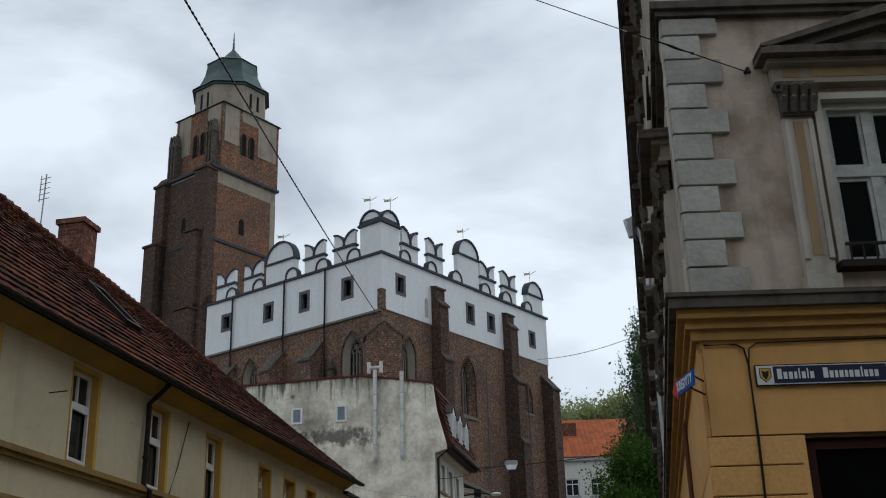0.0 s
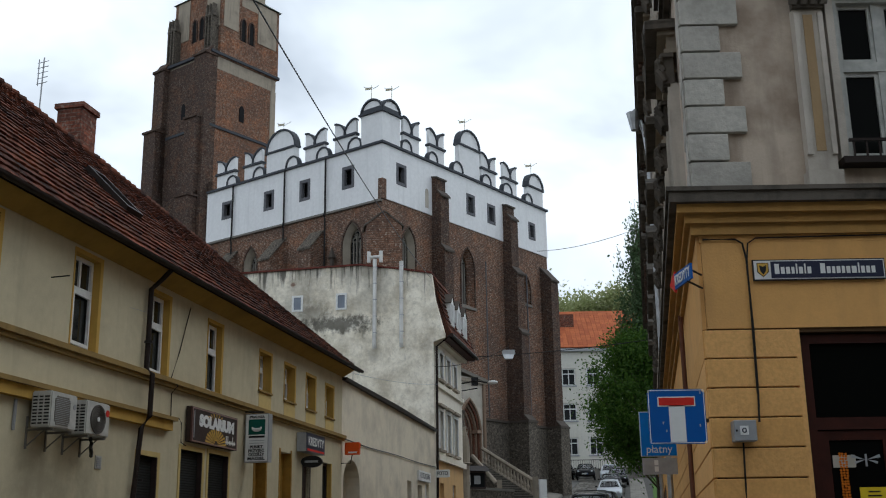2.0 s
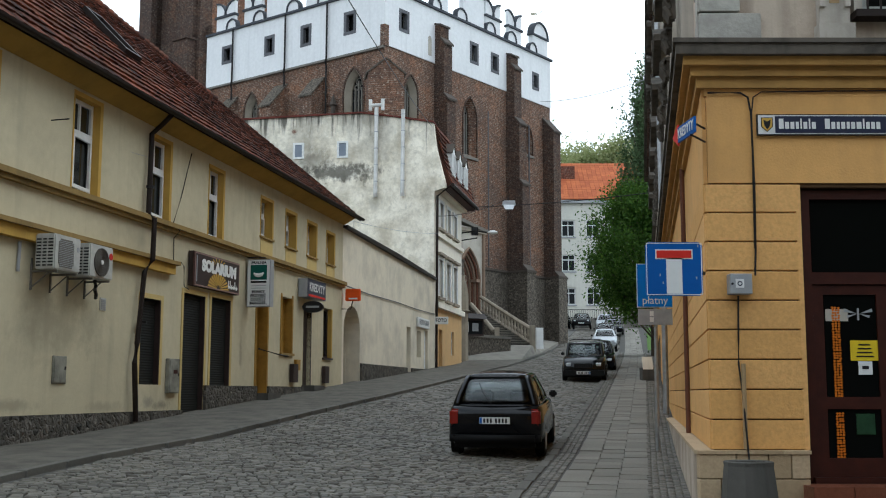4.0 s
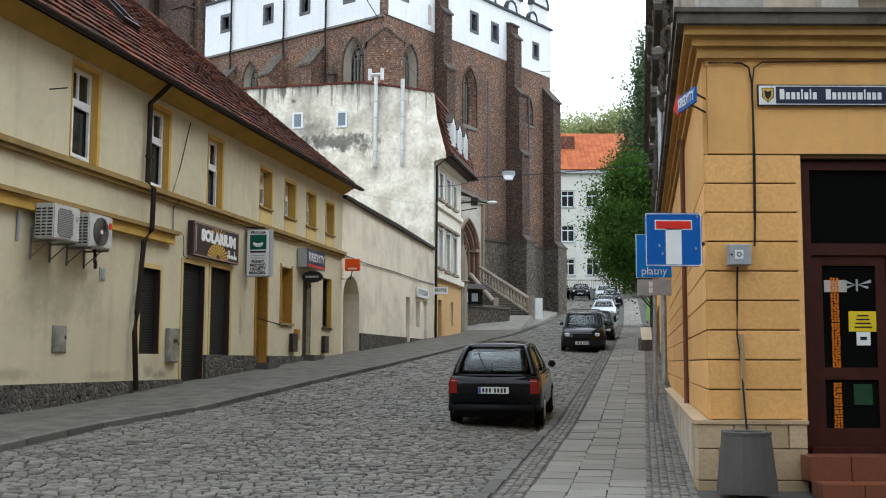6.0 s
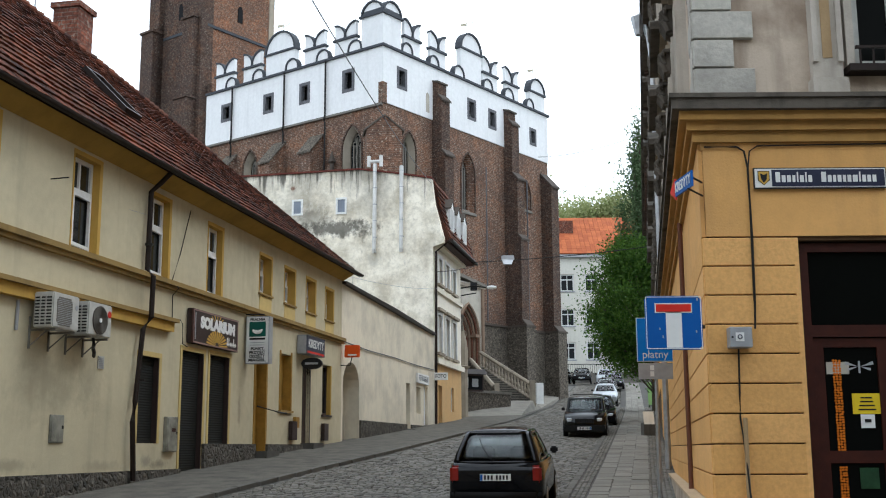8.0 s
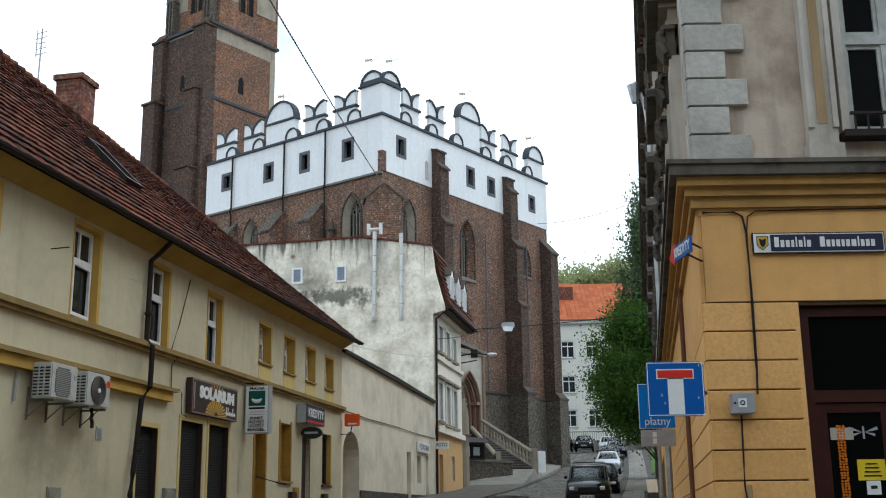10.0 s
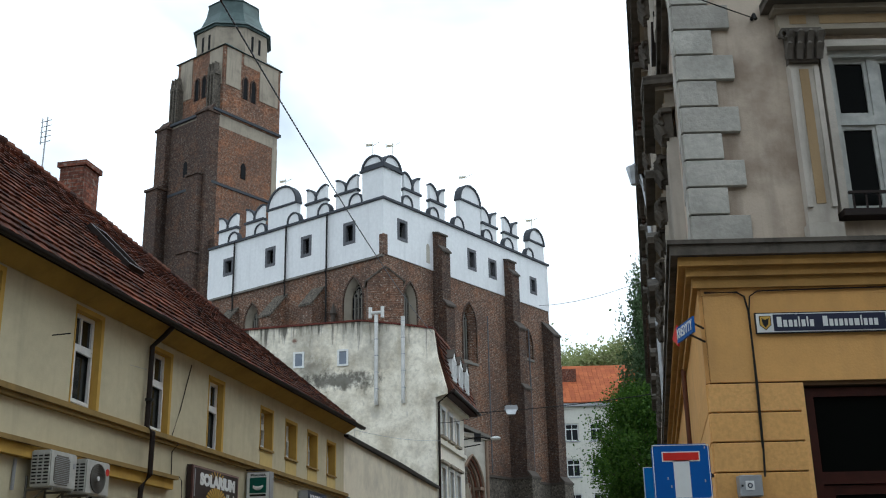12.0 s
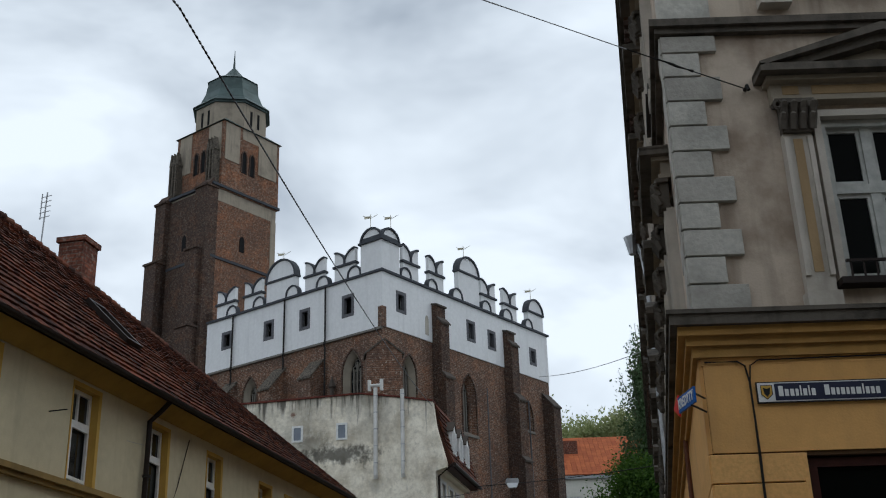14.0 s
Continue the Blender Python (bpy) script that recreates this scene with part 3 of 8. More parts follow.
def kerb_left(y):
    return house_line(y) + 2.42 + 0.4 * min(max((y - 17.0) / 14.0, 0.0), 1.0)


def kerb_right(y):
    return 0.547 + 0.178 * (y - 12.7) - 0.00022 * max(y - 45.0, 0.0) ** 2


def side_wall(y):
    return 2.8 + 0.175 * (y - 11.9)


def zg(x, y):
    """Height of the road at x, y."""
    y0, z0 = PROFILE[0]
    for y1, z1 in PROFILE[1:]:
        if y <= y1:
            z = z0 + (z1 - z0) * (y - y0) / (y1 - y0)
            break
        y0, z0 = y1, z1
    lift = min(max((0.0 - (x - 0.17 * y + 1.5)) / 6.0, 0.0), 1.0) * min(max((y - 4) / 12, 0), 1) * min(max((55 - y) / 25, 0), 1)
    return z + 0.3 * lift


def sheet(name, fx0, fx1, ys, nx, dz, material, label, thick=0.0, category="ground", soft=0.0):
    """A strip of ground between two lines, following the slope."""
    bm = bmesh.new()
    rows = []
    for y in ys:
        a, b = fx0(y), fx1(y)
        row = []
        for i in range(nx + 1):
            x = a + (b - a) * i / nx
            row.append(bm.verts.new((x, y, zg(x, y) + dz + soft * noise.noise((x * 1.3, y * 1.3, 0)))))
        rows.append(row)
    for r, s in zip(rows, rows[1:]):
        for i in range(nx):
            bm.faces.new((r[i], r[i + 1], s[i + 1], s[i]))
    if thick:
        for side in (0, nx):
            low = [bm.verts.new(r[side].co - Vector((0, 0, thick))) for r in rows]
            for i in range(len(rows) - 1):
                bm.faces.new((rows[i][side], rows[i + 1][side], low[i + 1], low[i]))
    return tagged(part(name, bm, material), label, category, kind="structure")


def steps_between(a, b, d):
    n = max(1, round((b - a) / d))
    return [a + (b - a) * i / n for i in range(n + 1)]


ground_rows = [-3000, -600, -150, -40, -10] + steps_between(0, 140, 2.5) + [200, 400, 1000, 3000]
bm = bmesh.new()
xs = [-3000, -700, -200, -80, -40, -24] + steps_between(-16, 30, 2.0) + [40, 60, 100, 220, 700, 3000]
grid = [[bm.verts.new((x, y, zg(x, y) - 0.05)) for x in xs] for y in ground_rows]
for r, s in zip(grid, grid[1:]):
    for i in range(len(xs) - 1):
        bm.faces.new((r[i], r[i + 1], s[i + 1], s[i]))
tagged(part("ground", bm, "earth"), "grey trodden ground rising towards the church", "ground", kind="structure")

road = sheet("road", kerb_left, kerb_right, steps_between(-12, 112, 1.5), 6, -0.012, "joint", "street of worn grey granite cobbles climbing a hill", category="road")
pavement_left = sheet("pavement_left", lambda y: house_line(y) - 0.2, lambda y: kerb_left(y) - 0.14, steps_between(-12, 76, 1.0), 4, 0.07, "asphalt",
                      "worn grey asphalt pavement along the old houses", 0.2, "pavement", 0.012)
pavement_right = sheet("pavement_right", lambda y: kerb_right(y) + 0.14, lambda y: side_wall(y) + 0.1, steps_between(9.0, 112, 1.0), 4, 0.095, "joint",
                       "pavement of grey slabs between strips of small cobbles", 0.2, "pavement")
front_pavement = sheet("pavement_front", lambda y: 2.4, lambda y: 24.0, steps_between(9.0, 12.3, 0.5), 6, 0.09, "joint", "cobbled pavement before the corner shop", 0.2, "pavement")


# ---- left: two-storey cream house ----
ST = pose(-6.74, 20.0, 0.0, 0, 0, 78.945)      # along the house fronts: x along the street, y into the house


def street(u, v):
    p = ST @ Vector((u, v, 0))
    return zg(p.x, p.y)


def win_unit(parent, u0, u1, z0, z1, v, frame_mat="whitepaint", transom=0.36, sash=0.06, split=True, tilt=0.0, dark="glass"):
    """A casement window set back in its opening: frame, panes, transom and sill."""
    wroot = new("window")
    wroot.parent = parent
    bm = bmesh.new()
    zt = z1 - (z1 - z0) * transom
    for a, b, c, d in ((u0, u0 + sash, z0, z1), (u1 - sash, u1, z0, z1), (u0 + sash, u1 - sash, z0, z0 + sash), (u0 + sash, u1 - sash, z1 - sash, z1)):
        box(bm, a, b, v, v + 0.07, c, d)
    if transom:
        box(bm, u0 + sash, u1 - sash, v - 0.012, v + 0.07, zt - 0.05, zt + 0.05)
    if split:
        um = (u0 + u1) / 2
        if transom:
            box(bm, um - 0.025, um + 0.025, v + 0.005, v + 0.06, zt + 0.05, z1 - sash)
        if not tilt:
            box(bm, um - 0.045, um + 0.045, v - 0.006, v + 0.06, z0 + sash, (zt - 0.05) if transom else z1 - sash)
    part("window_frame", bm, frame_mat, wroot)
    bm = bmesh.new()
    box(bm, u0 + 0.03, u1 - 0.03, v + 0.045, v + 0.055, z0 + 0.03, z1 - 0.03)
    part("pane", bm, dark, wroot)
    if tilt:
        bm = bmesh.new()
        m = Matrix.Translation((u1 - sash, v - 0.02, 0)) @ pose(0, 0, 0, 0, 0, tilt)
        w = u1 - u0 - 2 * sash
        for a, b, c, d in ((-w, -w + 0.055, z0 + 0.07, zt - 0.06), (-0.055, 0, z0 + 0.07, zt - 0.06), (-w + 0.055, -0.055, z0 + 0.07, z0 + 0.13), (-w + 0.055, -0.055, zt - 0.12, zt - 0.06)):
            box(bm, a, b, -0.02, 0.03, c, d, m)
        part("open_casement", bm, frame_mat, wroot, "casement standing ajar")
    return wroot


house = empty("terraced_house", ST, "two-storey cream rendered house with ochre trim and red tile roof", "house")
U0, U1 = -9.0, 16.75
upper = [(-3.75, -2.85, 5.28, 7.05), (-0.45, 0.48, 5.27, 7.03), (2.62, 3.55, 5.24, 6.96), (5.66, 6.5, 5.2, 6.9),
         (9.08, 9.95, 5.74, 6.76), (11.05, 11.93, 5.72, 6.72), (12.98, 13.85, 5.7, 6.7), (14.9, 15.74, 5.68, 6.66)]
lower = [(2.45, 3.3, 1.78, 3.55), (4.47, 5.59, 0.9, 3.82), (6.0, 7.13, 1.76, 3.85), (8.92, 9.75, 1.5, 4.0),
         (10.85, 11.74, 2.71, 4.28), (12.83, 13.48, 1.8, 4.2), (14.72, 15.56, 2.69, 4.25)]
bm = bmesh.new()
wall_with(bm, U0, U1, -0.5, 7.5, upper + lower, 0.0, 0.42)
box(bm, U0, U0 + 0.4, 0.42, 9.0, -0.5, 7.5)
box(bm, U1 - 0.4, U1, 0.42, 9.0, -0.5, 7.5)
box(bm, U0, U1, 9.0, 9.4, -0.5, 7.5)
slab_of(bm, [(U1 - 0.4, 0.3, 7.5), (U1 - 0.4, 9.2, 7.5), (U1 - 0.4, 4.75, 11.45)], (0.4, 0, 0))
slab_of(bm, [(U0, 0.3, 7.5), (U0, 9.2, 7.5), (U0, 4.75, 12.6)], (0.4, 0, 0))
part("wall", bm, "cream", house)
# black sheet behind the windows in place of unlit rooms
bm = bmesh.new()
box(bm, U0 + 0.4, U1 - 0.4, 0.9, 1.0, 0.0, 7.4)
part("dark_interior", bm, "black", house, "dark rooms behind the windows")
# ochre linings of the openings
for i, (a, b, c, d) in enumerate(upper):
    bm = bmesh.new()
    e = 0.10
    box(bm, b - 0.005, b + e, -0.015, 0.3, c, d + 0.08)
    box(bm, a - 0.03, a + 0.005, -0.015, 0.3, c, d + 0.08)
    box(bm, a + 0.005, b - 0.005, -0.015, 0.3, d - 0.005, d + 0.08)
    part("window_lining", bm, "ochre", house)
    win_unit(house, a + 0.005, b - 0.005, c, d - 0.005, 0.14 if i < 4 else 0.23, sash=0.075, tilt=5, dark="glass_house")
    if i > 3:
        bm = bmesh.new()
        box(bm, a + 0.02, b + 0.06, -0.012, 0.2, 5.26, c - 0.06)
        part("apron_panel", bm, "ochre_pale", house)
        bm = bmesh.new()
        box(bm, a - 0.06, b + 0.08, -0.06, 0.16, c - 0.05, c)
        part("window_sill", bm, "ochre_dark", house)
# mouldings
bm = bmesh.new()
box(bm, U0, U1 + 0.02, -0.10, 0.02, 5.06, 5.14)
box(bm, U0, U1 + 0.03, -0.16, 0.02, 5.14, 5.24)
part("string_moulding", bm, "ochre_dark", house)
bm = bmesh.new()
box(bm, U0, 3.8, -0.22, 0.02, 4.34, 4.42)
part("lower_moulding", bm, "ochre_dark", house)
bm = bmesh.new()
box(bm, U0, 3.72, -0.14, 0.02, 4.14, 4.34)
part("lower_moulding_band", bm, "ochre", house)
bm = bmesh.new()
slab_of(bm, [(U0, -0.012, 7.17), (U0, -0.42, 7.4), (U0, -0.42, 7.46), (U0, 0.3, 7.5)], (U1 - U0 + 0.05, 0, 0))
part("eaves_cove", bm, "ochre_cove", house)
# plinth of field stones
bm = bmesh.new()
box(bm, U0, 4.44, -0.07, 0.02, -0.5, 1.24)
part("stone_plinth", bm, "plinth", house)
bm = bmesh.new()
wall_with(bm, 5.62, U1 + 0.02, -0.5, 1.78, [(8.9, 9.77, 1.4, 3), (12.8, 13.5, 1.5, 3)], -0.09, 0.02)
part("stone_plinth", bm, "plinth", house)
# roller shutters and doors
for a, b, c, d, kind_ in [(*lower[0], "s"), (*lower[1], "s"), (*lower[2], "s"), (*lower[3], "y"), (*lower[4], "w"), (*lower[5], "d"), (*lower[6], "r")]:
    if kind_ == "s":
        rs = part("roller_shutter", box(bmesh.new(), a, b, 0.13, 0.15, c, d), "shutter", house, "closed dark roller shutter")
        z = c
        while z < d - 0.02:
            h = min(0.055, d - z)
            sb_ = bmesh.new()
            slab_of(sb_, [(a, 0.108, z), (a, 0.1, z + h * 0.4), (a, 0.108, z + h * 0.94), (a, 0.128, z + h * 0.94), (a, 0.128, z)], (b - a, 0, 0))
            part("slat", sb_, "shutter", rs)
            z += h
        for q in ((b - 0.005, b + 0.03), (a - 0.03, a + 0.005)):
            part("shutter_guide", box(bmesh.new(), q[0], q[1], -0.01, 0.2, c, d), "signbrown", house)
        bm = bmesh.new()
        box(bm, b + 0.03, b + 0.13, -0.02, 0.2, c, d + 0.1)
        box(bm, a - 0.12, a - 0.03, -0.02, 0.2, c, d + 0.1)
        box(bm, a - 0.03, b + 0.03, -0.02, 0.2, d, d + 0.1)
        part("shutter_lining", bm, "ochre_pale", house, "pale yellow painted lining")
    elif kind_ == "y":
        bm = bmesh.new()
        box(bm, a, b, 0.25, 0.3, c, d)
        for zz in (1.7, 2.7, 3.35):
            box(bm, a + 0.1, b - 0.1, 0.235, 0.25, zz, zz + 0.55)
        box(bm, b - 0.02, b + 0.08, -0.02, 0.3, c, d)
        box(bm, a - 0.06, a + 0.01, -0.02, 0.3, c, d)
        part("door", bm, "mustard", house, "mustard painted panelled door")
    elif kind_ == "w":
        bm = bmesh.new()
        box(bm, a, b, 0.22, 0.26, c, d)
        box(bm, a - 0.07, a + 0.02, -0.02, 0.24, c, d + 0.08)
        box(bm, b - 0.02, b + 0.07, -0.02, 0.24, c, d + 0.08)
        part("shuttered_window", bm, "mustard", house, "window closed by a mustard board")
        bm = bmesh.new()
        box(bm, a - 0.1, b + 0.1, -0.07, 0.1, c - 0.06, c)
        part("window_sill", bm, "ochre_dark", house)
    elif kind_ == "d":
        bm = bmesh.new()
        box(bm, a, b, 0.12, 0.17, c, d)
        box(bm, a - 0.05, a, -0.01, 0.2, c, d + 0.05)
        box(bm, b, b + 0.05, -0.01, 0.2, c, d + 0.05)
        part("door", bm, "signbrown", house, "dark brown shop door")
    else:
        win_unit(house, a, b, c, d, 0.12, "signbrown", 0.0, 0.07, False)
        bm = bmesh.new()
        box(bm, b - 0.02, b + 0.06, -0.02, 0.12, c, d)
        part("window_lining", bm, "ochre", house)
        bm = bmesh.new()
        box(bm, a - 0.08, b + 0.08, -0.05, 0.12, c - 0.06, c)
        part("window_sill", bm, "signbrown", house)

# roof: boards, gutter and tiles; the ridge sinks towards the far gable
EAVE_V, EAVE_Z, RIDGE_V = -0.5, 7.45, 4.75


def ridge_z(u):
    return 12.62 - 0.064 * (u - 3.5)


bm = bmesh.new()
UA, UB = U0 - 0.2, U1 + 0.4
prof = lambda u: [(u, EAVE_V, EAVE_Z - 0.04), (u, RIDGE_V, ridge_z(u) - 0.05), (u, 9.8, EAVE_Z + 0.2), (u, 9.8, EAVE_Z), (u, RIDGE_V, ridge_z(u) - 0.22), (u, EAVE_V, EAVE_Z - 0.12)]
rows_ = [[bm.verts.new(p) for p in prof(UA + (UB - UA) * i / 26)] for i in range(27)]
bm.faces.new(rows_[0])
bm.faces.new(rows_[-1])
for va, vb in zip(rows_, rows_[1:]):
    for i in range(6):
        j = (i + 1) % 6
        bm.faces.new((va[i], va[j], vb[j], vb[i]))
roof = part("roof", bm, "brown_pipe", house, "steep roof of dark red clay tiles")
bm = bmesh.new()
half = [(-0.075 * math.cos(a), -0.075 * math.sin(a)) for a in [i * math.pi / 6 for i in range(7)]]
slab_of(bm, [(UA, EAVE_V - 0.07 + p, EAVE_Z - 0.04 + q) for p, q in half], (UB - UA, 0, 0))
part("gutter", bm, "brown_pipe", house)


# ---- right: corner house, orange ground floor and grey stucco above ----
corner = empty("corner_house", pose(0, 0, 0), "corner house with orange rusticated ground floor and grey stucco storeys", "house")
CX, CY = 2.80, 11.9
SIDE = Matrix.Translation((CX, CY, 0)) @ pose(0, 0, 0, 0, 0, math.degrees(math.atan2(0.985, 0.1724)))   # x along the side wall, y out to the street
FRNT = Matrix(((1, 0, 0, 0), (0, 1, 0, CY), (0, 0, 1, 0), (0, 0, 0, 1)))


def at(m, bm):
    for v in bm.verts:
        v.co = m @ v.co
    return bm


# backing walls coloured dark so the recessed joints look dirty and shaded
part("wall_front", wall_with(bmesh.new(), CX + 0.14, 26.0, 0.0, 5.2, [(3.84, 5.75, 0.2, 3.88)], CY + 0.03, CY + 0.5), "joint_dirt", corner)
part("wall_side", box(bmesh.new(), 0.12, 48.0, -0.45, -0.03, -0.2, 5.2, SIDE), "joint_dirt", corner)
holes_f = [(4.6, 6.3, 5.85, 7.95), (8.4, 10.1, 5.85, 7.95), (4.6, 6.3, 9.9, 11.9), (8.4, 10.1, 9.9, 11.9)]
part("upper_wall_front", wall_with(bmesh.new(), CX + 0.14, 26.0, 5.2, 13.0, holes_f, CY + 0.05, CY + 0.5), "greywall", corner)
SW_ = [3.2 + 3.6 * i for i in range(12)]
holes_s = [(s - 0.55, s + 0.55, zz, zz + 2.1) for s in SW_ for zz in (5.9, 9.8)]
part("upper_wall_side", at(SIDE, wall_with(bmesh.new(), 0.14, 48.0, 5.2, 13.0, holes_s, -0.45, -0.05)), "greywall", corner)
# solid black fill instead of rooms without light
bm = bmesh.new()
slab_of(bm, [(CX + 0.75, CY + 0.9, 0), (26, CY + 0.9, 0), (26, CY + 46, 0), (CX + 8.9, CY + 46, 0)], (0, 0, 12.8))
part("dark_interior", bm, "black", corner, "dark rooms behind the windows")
bm = bmesh.new()
slab_of(bm, [(CX - 0.35, CY - 0.45, 13.2), (26, CY - 0.45, 13.2), (26, CY + 47, 13.2), (CX + 7.9, CY + 47.4, 13.2)], (0, 0, 0.25))
part("roof", bm, "copper", corner)

# ground floor courses
levels = [1.04 + 0.319 * i for i in range(10)]
for lo, hi in zip(levels, levels[1:]):
    bm = bmesh.new()
    box(bm, CX + 0.004, 3.838, -0.012, 0.04, lo + 0.007, hi - 0.007)
    bmesh.ops.bevel(bm, geom=bm.edges[:], offset=0.007, segments=1, affect="EDGES")
    part("rustic_block", at(FRNT, bm), "rust", corner)
    for s0, s1 in ((0.02, 5.9), (6.1, 13.0), (13.1, 22.0), (22.1, 31.0)):
        bm = bmesh.new()
        box(bm, s0, s1, -0.04, 0.012, lo + 0.007, hi - 0.007)
        bmesh.ops.bevel(bm, geom=bm.edges[:], offset=0.006, segments=1, affect="EDGES")
        part("rustic_block", at(SIDE, bm), "rust", corner)
part("door_jamb", box(bmesh.new(), 3.79, 3.842, CY - 0.014, CY + 0.06, 1.04, 3.9), "rust", corner)
part("lintel_band", box(bmesh.new(), CX + 0.05, 26, CY - 0.0, CY + 0.04, 3.925, 4.9), "orange", corner)
part("lintel_band", at(SIDE, box(bmesh.new(), 0.05, 47.9, -0.04, 0.004, 3.925, 4.9)), "orange", corner)


def moulded(steps, z_list, mat, name, far=26.0, long=48.0):
    """A cornice round the corner: (projection, low, high) for each step."""
    for k, (pr, lo, hi) in enumerate(zip(steps, z_list, z_list[1:])):
        bm = bmesh.new()
        c0 = Vector((CX - pr * 1.18, CY - pr, lo))
        e = SIDE @ Vector((long, pr, lo))
        e2 = SIDE @ Vector((long, -0.04, lo))
        slab_of(bm, [c0, (far, CY - pr, lo), (far, CY + 0.04, lo), (CX + 0.04, CY + 0.04, lo), e2, e], (0, 0, hi - lo))
        part(name, bm, mat, corner)


moulded((0.06, 0.12, 0.2), (4.98, 5.1, 5.2, 5.3), "orange_trim", "shop_cornice")
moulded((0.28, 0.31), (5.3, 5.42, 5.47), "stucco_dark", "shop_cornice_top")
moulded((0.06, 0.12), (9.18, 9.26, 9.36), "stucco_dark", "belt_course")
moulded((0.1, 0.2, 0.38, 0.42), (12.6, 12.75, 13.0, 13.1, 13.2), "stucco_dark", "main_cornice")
part("wall_fascia", box(bmesh.new(), CX + 0.03, 26, CY - 0.004, CY + 0.06, 4.9, 4.985), "orange", corner)
part("wall_fascia", at(SIDE, box(bmesh.new(), 0.05, 47.9, -0.04, 0.004, 4.9, 4.985)), "orange", corner)
# dentils under the main cornice
bm = bmesh.new()
for i in range(150):
    box(bm, 0.2 + i * 0.3, 0.35 + i * 0.3, 0.0, 0.3, 12.78, 12.95)
part("dentil_course", at(SIDE, bm), "brick_dark", corner)["kind"] = "stuff"
# quoins
qz = [5.5, 5.86, 6.2, 6.54, 6.88, 7.22, 7.56, 7.9, 8.24, 8.58, 8.92, 9.17]
for i, (lo, hi) in enumerate(zip(qz, qz[1:])):
    w = 0.66 if i % 2 == 0 else 0.43
    bm = bmesh.new()
    box(bm, CX + 0.0, CX + 0.02 + w, -0.02, 0.06, lo + 0.012, hi - 0.012)
    bmesh.ops.bevel(bm, geom=bm.edges[:], offset=0.005, segments=1, affect="EDGES")
    part("quoin", at(FRNT, bm), "quoinblock", corner)
    bm = bmesh.new()
    box(bm, 0.02, w, -0.05, 0.02, lo + 0.012, hi - 0.012)
    part("quoin", at(SIDE, bm), "quoinblock", corner)
for i in range(9):
    lo = 9.4 + 0.35 * i
    w = 0.66 if i % 2 == 0 else 0.43
    part("quoin", at(FRNT, box(bmesh.new(), CX, CX + w, -0.02, 0.06, lo, lo + 0.33)), "quoinblock", corner)


def capital(win, m, u, v, z, w, h):
    """A small leafy capital: bell, abacus, leaves and volutes."""
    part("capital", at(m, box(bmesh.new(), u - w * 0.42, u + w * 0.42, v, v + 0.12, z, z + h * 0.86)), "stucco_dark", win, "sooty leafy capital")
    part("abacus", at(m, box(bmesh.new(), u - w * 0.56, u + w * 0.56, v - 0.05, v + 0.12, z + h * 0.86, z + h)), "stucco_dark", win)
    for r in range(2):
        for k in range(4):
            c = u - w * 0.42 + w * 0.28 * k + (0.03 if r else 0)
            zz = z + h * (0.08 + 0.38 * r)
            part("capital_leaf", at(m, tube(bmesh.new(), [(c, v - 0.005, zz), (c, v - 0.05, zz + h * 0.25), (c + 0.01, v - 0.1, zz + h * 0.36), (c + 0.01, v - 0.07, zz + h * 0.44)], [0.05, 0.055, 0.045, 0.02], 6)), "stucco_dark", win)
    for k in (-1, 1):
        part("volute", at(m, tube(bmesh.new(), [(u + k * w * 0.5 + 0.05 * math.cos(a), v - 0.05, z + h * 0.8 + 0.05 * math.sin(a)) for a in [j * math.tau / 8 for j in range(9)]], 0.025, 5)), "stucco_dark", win)


